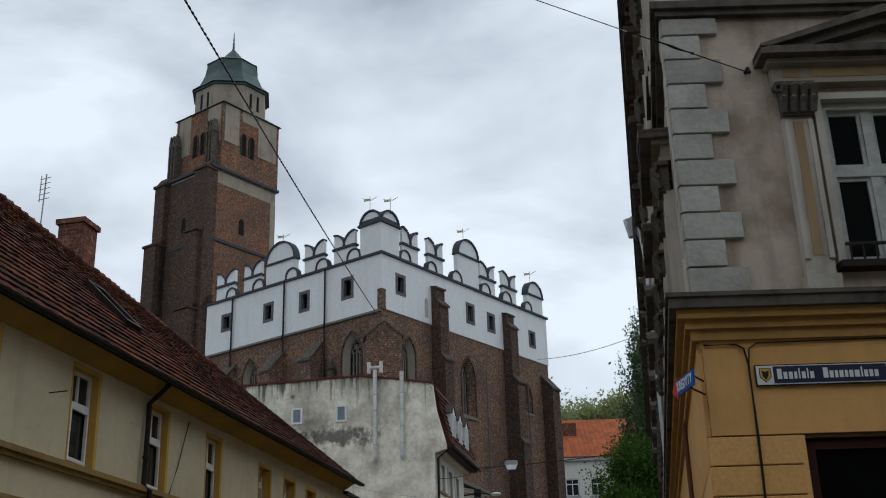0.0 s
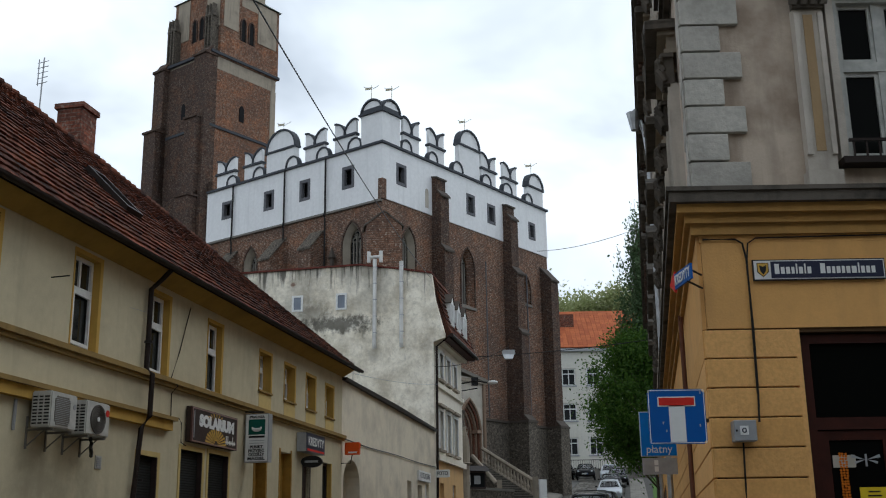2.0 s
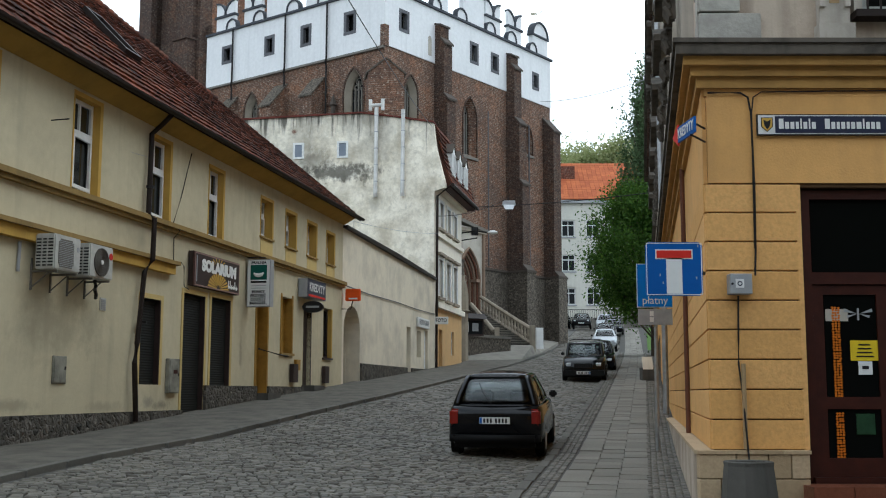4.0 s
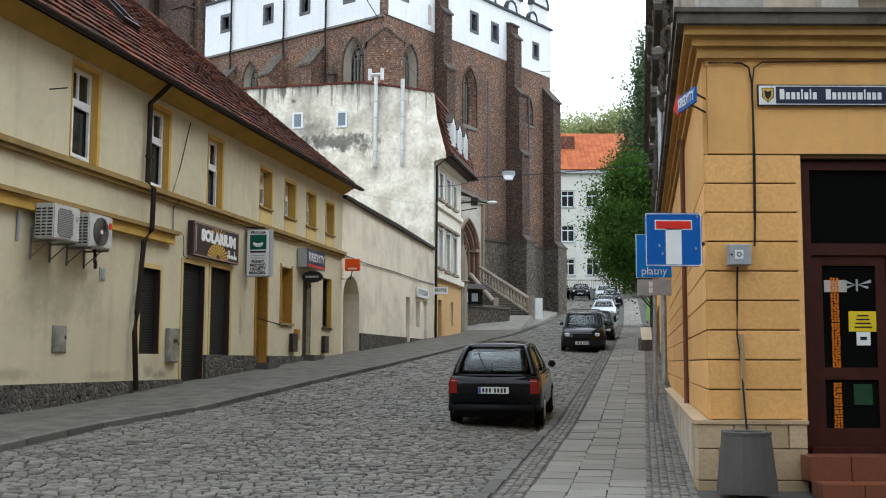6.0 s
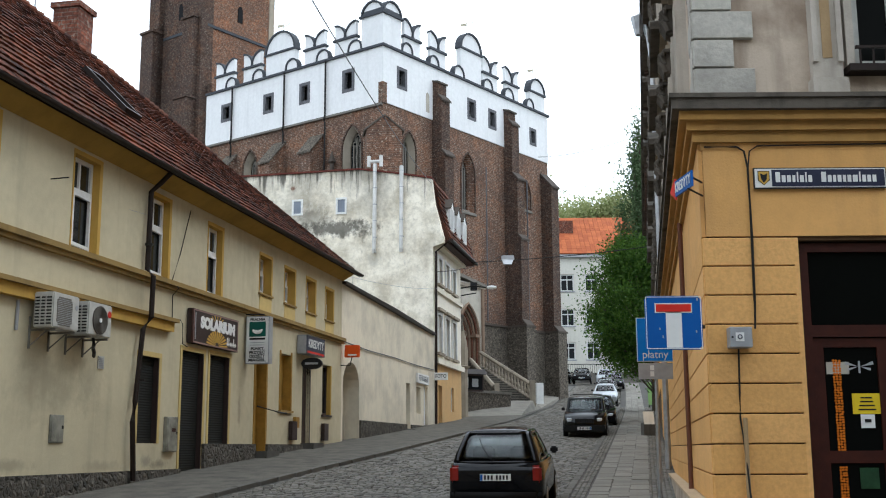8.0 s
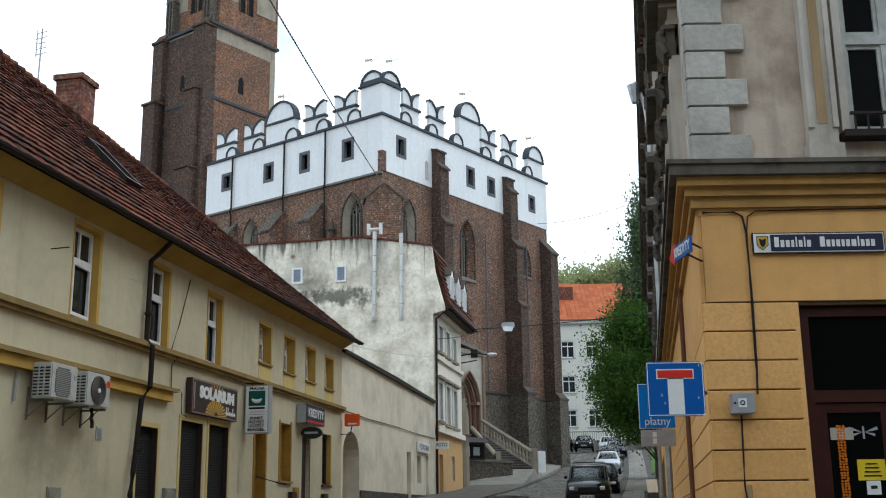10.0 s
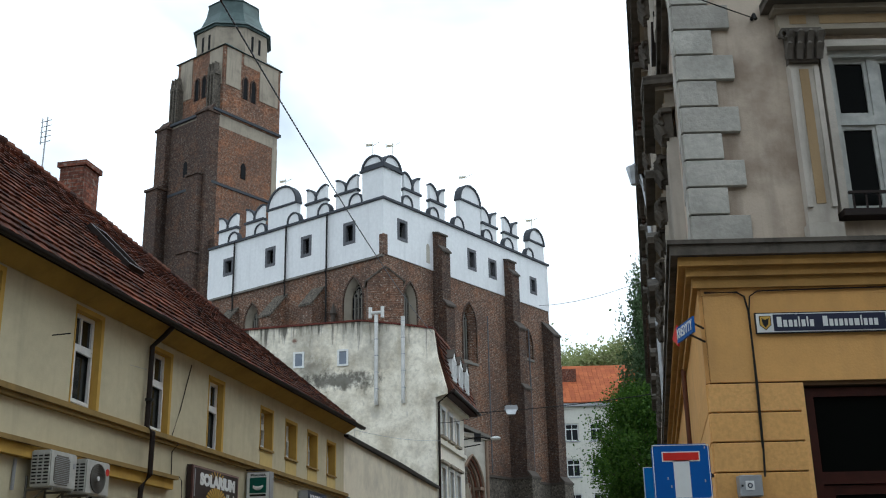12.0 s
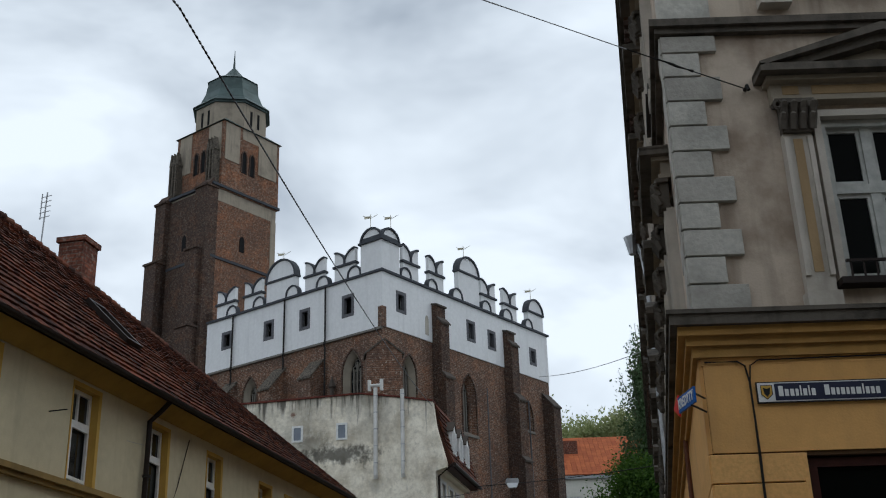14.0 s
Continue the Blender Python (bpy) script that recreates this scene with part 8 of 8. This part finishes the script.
tree("street_tree", (12.6, 66.0, 3.6), 10.6, 3.3, 3.0, "leaf", 62000, 0.165, 3, "leafy dark green tree at the pavement's edge", 150, shift=-1.3)
tree("birch_tree", (12.6, 66.5, 3.7), 19.3, 2.3, 6.5, "leaf_birch", 30000, 0.19, 8, "tall weeping birch behind the corner house", 95, 1.2, 2.2)
for k, (x, y, h) in enumerate(((13.0, 138.0, 25.0), (18.0, 142.0, 25.0), (22.5, 139.0, 25.5), (8.5, 144.0, 24.0))):
    tree("hill_tree", (x, y, 8.6), h, 6.2, 9.0, "leaf_far", 20000, 0.42, 20 + k, "pale green spring tree beyond the school", 60, 0, 0, "hill trees")


# ---- parked cars ----
def loft(bm, sections):
    rings = [[bm.verts.new(p) for p in s] for s in sections]
    n = len(rings[0])
    for a, b in zip(rings, rings[1:]):
        for i in range(n):
            bm.faces.new((a[i], a[(i + 1) % n], b[(i + 1) % n], b[i]))
    bm.faces.new(rings[0][::-1])
    bm.faces.new(rings[-1])


def car(m, L, W, H, paint, label, boxy=0.0, front=False, wheel=0.29, belt=0.63):
    """A parked car: x to its right, y forward from the tail, z up."""
    c = empty("car", m, label, "car", "parked cars")
    hw, zb = W / 2, H * belt
    hood = zb * (0.93 + 0.06 * boxy)
    bm = bmesh.new()

    def sec(y, top, w, low=0.2 * H / 1.4):
        w2 = w * 0.965
        return [(-w * 0.9, y, low), (-w, y, low + 0.14), (-w, y, top * 0.72), (-w2, y, top * 0.95), (-w2 * 0.93, y, top), (w2 * 0.93, y, top), (w2, y, top * 0.95), (w, y, top * 0.72), (w, y, low + 0.14), (w * 0.9, y, low)]

    loft(bm, [sec(0.0, zb * 0.84, hw * 0.84, 0.32), sec(0.05, zb * 0.95, hw * 0.93, 0.28), sec(0.16, zb * 0.99, hw * 0.98, 0.26), sec(0.4, zb, hw), sec(L * 0.5, zb, hw), sec(L * 0.68, zb * 0.99, hw), sec(L * 0.78, hood, hw * 0.99), sec(L * 0.93, hood * 0.9, hw * 0.95), sec(L, hood * 0.72, hw * 0.86, 0.3)])
    bmesh.ops.bevel(bm, geom=[e for e in bm.edges if e.calc_face_angle(0) > 0.5], offset=0.05, segments=3, affect="EDGES")
    for f in bm.faces:
        f.smooth = True
    part("body", bm, paint, c)
    # greenhouse: roof shell, pillars and bowed panes
    yb, yt = 0.06, 0.46 - 0.2 * boxy
    fb, ft = L * (0.70 - 0.02 * boxy), L * (0.50 + 0.08 * boxy)
    bw, tw, ze = hw * 0.90, hw * (0.67 + 0.15 * boxy), H - 0.055

    def side_x(t):
        return bw + (tw - bw) * t ** 1.25

    def back(s, t):
        return Vector((s * side_x(t), yb + (yt - yb) * t ** 1.5 + 0.09 * s * s, zb - 0.03 + (ze - zb + 0.03) * t))

    def fore(s, t):
        return Vector((s * side_x(t), fb + (ft - fb) * t - 0.12 * s * s, zb - 0.03 + (ze - zb + 0.03) * t))

    def flank(sg):
        return lambda s, t: back(sg, t).lerp(fore(sg, t), s * 0.5 + 0.5) + Vector((sg * 0.02 * (1 - s * s), 0, 0))

    def crown(s, t):
        p = back(s, 1.0).lerp(fore(s, 1.0), t)
        return p + Vector((0, 0, 0.055 * (1 - abs(s) ** 3) * (1 - abs(2 * t - 1) ** 4)))

    def shell(bm, fn, s0, s1, t0, t1, push, nu=6, nv=6):
        push = Vector(push)
        top = [[bm.verts.new(fn(s0 + (s1 - s0) * i / nu, t0 + (t1 - t0) * k / nv)) for i in range(nu + 1)] for k in range(nv + 1)]
        low = [[bm.verts.new(v.co + push) for v in row] for row in top]
        for k in range(nv):
            for i in range(nu):
                bm.faces.new((top[k][i], top[k][i + 1], top[k + 1][i + 1], top[k + 1][i]))
                bm.faces.new((low[k][i], low[k + 1][i], low[k + 1][i + 1], low[k][i + 1]))
        for k in range(nv):
            bm.faces.new((top[k][0], top[k + 1][0], low[k + 1][0], low[k][0]))
            bm.faces.new((top[k][nu], low[k][nu], low[k + 1][nu], top[k + 1][nu]))
        for i in range(nu):
            bm.faces.new((top[0][i], low[0][i], low[0][i + 1], top[0][i + 1]))
            bm.faces.new((top[nv][i], top[nv][i + 1], low[nv][i + 1], low[nv][i]))
        for f in bm.faces:
            f.smooth = True
        return bm

    part("roof", shell(bmesh.new(), crown, -1, 1, 0, 1, (0, 0, -0.035), 12, 10), paint, c)
    for fn, inner, name in ((back, (0, 0.03, -0.01), "rear_window"), (fore, (0, -0.03, -0.01), "windscreen")):
        for s0, s1 in ((-1.0, -0.86), (0.86, 1.0)):
            part("pillar", shell(bmesh.new(), fn, s0, s1, 0, 1, inner, 2, 8), paint, c)
        part("window_rail", shell(bmesh.new(), fn, -0.86, 0.86, 0, 0.07, inner, 8, 1), paint, c)
        part("window_rail", shell(bmesh.new(), fn, -0.86, 0.86, 0.93, 1, inner, 8, 1), paint, c)
        deeper = (lambda f, d: lambda s, t: f(s, t) + Vector(d))(fn, (0, inner[1] * 0.3, 0))
        part(name, shell(bmesh.new(), deeper, -0.87, 0.87, 0.06, 0.94, (0, inner[1] * 0.2, 0), 8, 5), "carglass", c)
    for s in (-1, 1):
        fn, inner = flank(s), (-s * 0.03, 0, 0)
        for s0, s1 in ((-1.0, -0.84), (-0.06, 0.05), (0.9, 1.0)):
            part("pillar", shell(bmesh.new(), fn, s0, s1, 0, 1, inner, 2, 8), paint, c)
        part("window_rail", shell(bmesh.new(), fn, -0.84, 0.9, 0, 0.12, inner, 8, 1), paint, c)
        part("window_rail", shell(bmesh.new(), fn, -0.84, 0.9, 0.92, 1, inner, 8, 1), paint, c)
        deeper = (lambda f, d: lambda a, t: f(a, t) + Vector(d))(fn, (-s * 0.009, 0, 0))
        for s0, s1 in ((-0.85, -0.05), (0.04, 0.91)):
            part("side_window", shell(bmesh.new(), deeper, s0, s1, 0.11, 0.93, (-s * 0.006, 0, 0), 4, 4), "carglass", c)
        w0, r1, r2 = fb, yt, ft
        for y in (L * 0.18, L * 0.82):
            wh = new("wheel")
            wh.parent = c
            b = bmesh.new()
            tube(b, [(s * (hw - 0.17), y, wheel), (s * (hw - 0.15), y, wheel), (s * (hw - 0.02), y, wheel), (s * (hw + 0.0), y, wheel)], [wheel - 0.03, wheel, wheel, wheel - 0.03], 20)
            part("tyre", b, "tyre", wh)
            b = bmesh.new()
            tube(b, [(s * (hw - 0.03), y, wheel), (s * (hw + 0.008), y, wheel)], wheel * 0.6, 14)
            part("rim", b, "signgrey", wh)
        b = bmesh.new()
        box(b, -0.07, 0.07, -0.05, 0.05, -0.06, 0.06, Matrix.Translation((s * (hw + 0.03), w0 - 0.28, zb + 0.07)))
        bmesh.ops.bevel(b, geom=b.edges[:], offset=0.025, segments=2, affect="EDGES")
        part("side_mirror", b, "bumper", c)
        b = bmesh.new()
        box(b, s * hw * 0.835 - 0.095, s * hw * 0.835 + 0.095, -0.01, 0.2, zb * 0.62, zb * 0.93)
        bmesh.ops.bevel(b, geom=b.edges[:], offset=0.04, segments=3, affect="EDGES")
        part("tail_light", b, "taillight", c)
        b = bmesh.new()
        box(b, s * hw * 0.68 - 0.1, s * hw * 0.68 + 0.1, L - 0.2, L + 0.005, hood * 0.64, hood * 0.78)
        bmesh.ops.bevel(b, geom=b.edges[:], offset=0.02, segments=1, affect="EDGES")
        part("headlight", b, "headlight", c)
    b = bmesh.new()
    box(b, -hw * 0.955, hw * 0.955, -0.07, 0.35, 0.2, 0.52)
    bmesh.ops.bevel(b, geom=b.edges[:], offset=0.1, segments=4, affect="EDGES")
    for f in b.faces:
        f.smooth = True
    part("rear_bumper", b, "bumper", c)
    b = bmesh.new()
    box(b, -hw * 0.93, hw * 0.93, L - 0.2, L + 0.05, 0.25, 0.5)
    bmesh.ops.bevel(b, geom=b.edges[:], offset=0.035, segments=2, affect="EDGES")
    part("front_bumper", b, "bumper" if boxy else paint, c)
    gr = part("grille", box(bmesh.new(), -hw * 0.42, hw * 0.42, L - 0.1, L + 0.012, hood * 0.58, hood * 0.76), "signblack", c)
    for k in range(8 if boxy else 0):
        part("grille_bar", box(bmesh.new(), -hw * 0.38 + k * hw * 0.105, -hw * 0.35 + k * hw * 0.105, L + 0.012, L + 0.02, hood * 0.6, hood * 0.74), "bumper", gr)
    for y, z in ((-0.025, zb * 0.72), (L + 0.055, 0.38)):
        pl_ = new("number_plate")
        pl_.parent = c
        part("plate", box(bmesh.new(), -0.26, 0.26, y - 0.005, y + 0.03, z - 0.055, z + 0.055), "signwhite", pl_)
        yy = y - 0.008 if y < 1 else y + 0.034
        for k in range(7):
            q = -0.19 + 0.057 * k + (0.03 if k > 2 else 0)
            part("writing_bar", box(bmesh.new(), q, q + 0.034, yy - 0.002, yy + 0.003, z - 0.036, z + 0.036), "signblack", pl_)
        part("blue_strip", box(bmesh.new(), -0.255, -0.215, yy - 0.002, yy + 0.003, z - 0.05, z + 0.05), "blue", pl_)
    if not boxy:
        part("rear_wiper", tube(bmesh.new(), [(-0.05, 0.04, zb + 0.0), (-0.22, 0.12, zb + 0.24), (-0.28, 0.2, zb + 0.38)], 0.009, 5), "signblack", c)
    else:
        part("roof_rail", tube(bmesh.new(), [(-tw * 0.9, r1 + 0.1, H + 0.05), (tw * 0.9, r1 + 0.1, H + 0.05)], 0.02, 6), "iron", c)
        for s in (-1, 1):
            part("roof_rail", tube(bmesh.new(), [(s * tw * 0.85, r1 + 0.1, H + 0.05), (s * tw * 0.85, r2 - 0.2, H + 0.05)], 0.02, 6), "iron", c)
    for y in (r1 + 0.7, ):
        for s in (-0.34, 0.34):
            b = bmesh.new()
            box(b, s - 0.2, s + 0.2, y, y + 0.12, 0.5, zb + 0.2)
            bmesh.ops.bevel(b, geom=b.edges[:], offset=0.05, segments=2, affect="EDGES")
            part("seat", b, "tyre", c)
    return c


def on_road(x, y, turn, pitch):
    return pose(x, y, zg(x, y), pitch, 0, turn)


car(on_road(0.79, 19.0, -9, 3.2), 3.7, 1.64, 1.46, "carblack", "dark hatchback parked on the cobbles, seen from behind")
fc = lambda x, y, turn: pose(x, y, zg(x, y), -4, 0, 180 + turn)
car(fc(5.75, 46.0, -9), 4.1, 1.66, 1.5, "cargreen", "dark off-road car with roof rails on the cobbles", 1.0, wheel=0.34, belt=0.65)
car(fc(7.2, 53.0, -9), 3.9, 1.62, 1.4, "carblack", "dark car parked behind the off-road car")
car(fc(11.2, 79.0, -9), 4.2, 1.7, 1.36, "carsilver", "silver saloon parked facing down the street")
car(fc(12.3, 86.0, -9), 4.1, 1.68, 1.38, "cargreen", "dark green car parked up the street")
car(fc(13.9, 93.0, -9), 4.2, 1.7, 1.4, "carblack", "dark car parked near the street's top")
car(fc(14.2, 99.5, -9), 4.1, 1.68, 1.42, "carsilver", "pale car parked near the street's top")
car(pose(10.5, 101.0, zg(10.5, 101), 0, 0, 160), 4.1, 1.7, 1.42, "cargreen", "dark car parked before the school")
car(pose(12.3, 101.5, zg(12.3, 101), 0, 0, 172), 4.2, 1.7, 1.42, "carblack", "black car parked before the school")


# ---- roof tiles (last of the left house) ----
def tile_mesh(w=0.19, l=0.34):
    me = bpy.data.meshes.new("roof_tile")
    bm = bmesh.new()
    prof = [(-w / 2, 0.0), (-w * 0.4, 0.006), (0.0, 0.008), (w * 0.4, 0.006), (w / 2, 0.0)]
    lo = [bm.verts.new((x, 0, z + 0.046)) for x, z in prof]
    hi = [bm.verts.new((x, l, z)) for x, z in prof]
    base = [bm.verts.new((x, 0, z - 0.004)) for x, z in prof]
    for i in range(4):
        bm.faces.new((lo[i], lo[i + 1], hi[i + 1], hi[i]))
        bm.faces.new((base[i], base[i + 1], lo[i + 1], lo[i]))
    bm.to_mesh(me)
    bm.free()
    me.materials.append(M["tile"])
    return me


def tile_roof(parent, x0, x1, v0, z0, v1, top, dx, dl, near, pick=300, jitter=1.0):
    """Tiles in rows up a slope; those within `near` along x are single pieces, the rest one mesh."""
    me = tile_mesh(dx, dl * 1.25)
    n = int(math.hypot(top((x0 + x1) / 2) - z0, v1 - v0) / dl)
    verts, faces = [], []
    base_v = [v.co.copy() for v in me.vertices]
    base_f = [tuple(p.vertices) for p in me.polygons]
    made = 0
    rnd = random.Random(5)
    for r in range(n):
        x = x0 + (dx / 2 if r % 2 else 0)
        while x < x1:
            rise = top(x) - z0
            sl = math.atan2(rise, v1 - v0)
            cv, cz = v0 + (v1 - v0) * r / n, z0 + rise * r / n
            m = pose(x, cv, cz + rnd.uniform(-0.006, 0.012) * jitter, math.degrees(sl) + rnd.uniform(-1.5, 1.0) * jitter, rnd.uniform(-3, 3) * jitter, rnd.uniform(-1.2, 1.2) * jitter)
            if near[0] < x < near[1] and r < near[2] and made < pick:
                shared("roof_tile", me, parent, m)
                made += 1
            else:
                k = len(verts)
                verts += [tuple(m @ v) for v in base_v]
                faces += [tuple(k + i for i in f) for f in base_f]
            x += dx
    jm = bpy.data.meshes.new("roof_tiles")
    jm.from_pydata(verts, [], faces)
    jm.materials.append(M["tile_joined"])
    ob = new("roof_tiles", jm)
    ob.parent = parent
    ob["kind"] = "stuff"


tile_roof(roof, UA + 0.1, UB - 0.05, EAVE_V, EAVE_Z - 0.01, RIDGE_V, ridge_z, 0.2, 0.29, (-2.5, 5.0, 8))
bm = bmesh.new()
x = UA
while x < UB - 0.3:
    tube(bm, [(x, RIDGE_V, ridge_z(x) - 0.02), (x + 0.36, RIDGE_V, ridge_z(x) + 0.015)], 0.11, 8)
    x += 0.33
part("ridge_tiles", bm, "tile_joined", roof)


# ---- paving: cobbles, slabs and kerbstones ----
def stone_mesh(name, w, l, h, mat, cham=0.2, dome=0.3):
    bm = bmesh.new()
    a = [(-w / 2, -l / 2), (w / 2, -l / 2), (w / 2, l / 2), (-w / 2, l / 2)]
    low = [bm.verts.new((x, y, -0.03)) for x, y in a]
    mid = [bm.verts.new((x * 0.98, y * 0.98, h * (1 - dome))) for x, y in a]
    top = [bm.verts.new((x * (1 - cham), y * (1 - cham), h)) for x, y in a]
    for r, s in ((low, mid), (mid, top)):
        for i in range(4):
            bm.faces.new((r[i], r[(i + 1) % 4], s[(i + 1) % 4], s[i]))
    bm.faces.new(top)
    me = bpy.data.meshes.new(name)
    bm.to_mesh(me)
    bm.free()
    me.materials.append(M[mat])
    return me


def lay(parent, name, spots, variants, joined, pick, near, wob=2.5, spin=5.0):
    """Single pieces inside the near stretch, the rest as one mesh."""
    base = [([v.co.copy() for v in me.vertices], [tuple(p.vertices) for p in me.polygons]) for me in variants]
    verts, faces, made = [], [], 0
    rnd = random.Random(9)
    for x, y, z, turn, sx, sy in spots:
        k = rnd.randrange(len(variants))
        slope = math.degrees(math.atan((zg(x, y + 0.5) - zg(x, y - 0.5))))
        m = pose(x, y, z, slope + rnd.uniform(-wob, wob), rnd.uniform(-wob, wob), turn + rnd.uniform(-spin, spin)) @ Matrix.Diagonal((sx, sy, 1, 1))
        if near(x, y) and made < pick:
            shared(name, variants[k], parent, m)
            made += 1
        else:
            i0 = len(verts)
            verts += [tuple(m @ v) for v in base[k][0]]
            faces += [tuple(i0 + i for i in f) for f in base[k][1]]
    if verts:
        me = bpy.data.meshes.new(name + "_field")
        me.from_pydata(verts, [], faces)
        me.materials.append(M[joined])
        ob = new(name + "_field", me)
        ob.parent = parent
        ob["kind"] = "stuff"


rnd = random.Random(21)
cob = [stone_mesh("cobblestone", 0.142, 0.118, h, "cobble", c, 0.4) for h, c in ((0.03, 0.2), (0.04, 0.28), (0.022, 0.14), (0.034, 0.3))]
spots = []
y = 9.5
while y < 98:
    step = 0.128 if y < 28 else 0.17 if y < 62 else 0.3
    a, b = kerb_left(y) + 0.1, kerb_right(y) - 0.1
    sc = step / 0.128
    x = a + rnd.uniform(0, 0.1)
    while x < b:
        w = rnd.uniform(0.7, 1.3) * sc
        yy = y + rnd.uniform(-0.022, 0.022) + 0.09 * math.sin(x * 2.1 + y * 0.3)
        spots.append((x + 0.073 * w, yy, zg(x, yy) - 0.012 + 0.02 * noise.noise((x * 0.8, y * 0.8, 2)), 9, w * 0.97, sc * rnd.uniform(0.88, 1.06)))
        x += 0.15 * w
    y += step
lay(road, "cobblestone", spots, cob, "cobble_joined", 300, lambda x, y: 13.4 < y < 15.0 and -2.5 < x < 0.8, 6.0, 11.0)
# small setts beside the slabs
spots = []
setts = [stone_mesh("sett", 0.085, 0.085, h, "cobble", 0.25, 0.4) for h in (0.018, 0.025)]
y = 10.0
while y < 72:
    k = kerb_right(y)
    w = side_wall(y)
    for a, b in ((k + 0.23, k + 0.49), (k + 1.72, w - 0.12)):
        x = a
        while x < b:
            spots.append((x, y + rnd.uniform(-0.012, 0.012), zg(x, y) + 0.09, rnd.uniform(0, 20), 1, 1))
            x += 0.095
    y += 0.095 if y < 24 else 0.13
lay(pavement_right, "sett", spots, setts, "cobble_joined", 200, lambda x, y: 12.0 < y < 13.4)
spots = []
slabs = [stone_mesh("paving_slab", 0.395, 0.518, 0.022, "slab", 0.02, 0.3)]
y = 9.6
while y < 98:
    for j in (0, 1, 2):
        yy = y + (0.0, 0.21, 0.38)[j] + rnd.uniform(-0.015, 0.015)
        x = kerb_right(yy) + 0.71 + 0.4 * j + rnd.uniform(-0.008, 0.008)
        spots.append((x, yy, zg(x, yy) + 0.1 + rnd.uniform(-0.005, 0.005), -9, rnd.uniform(0.97, 1.02), rnd.uniform(0.95, 1.02)))
    y += 0.525
lay(pavement_right, "paving_slab", spots, slabs, "slab_joined", 250, lambda x, y: True, 0.35, 0.6)
# kerbstones
for parent, line, y1, dz, off, head in ((pavement_left, kerb_left, 76.0, 0.05, -0.07, -11.05), (pavement_right, kerb_right, 76.0, 0.088, 0.07, -8.8)):
    ks_ = stone_mesh("kerbstone", 0.15, 0.96, 0.025, "kerb", 0.06, 0.4)
    for v in ks_.vertices:
        if v.co.z < 0:
            v.co.z = -0.2
    y = 8.0
    while y < y1:
        x = line(y) + off
        sl = math.degrees(math.atan((zg(line(y + 0.5) + off, y + 0.5) - zg(line(y - 0.5) + off, y - 0.5)) * math.cos(radians(head))))
        shared("kerbstone", ks_, parent, pose(x, y, zg(x, y) + dz + rnd.uniform(-0.004, 0.004), sl, rnd.uniform(-1, 1), head + rnd.uniform(-0.4, 0.4)))
        y += 0.98
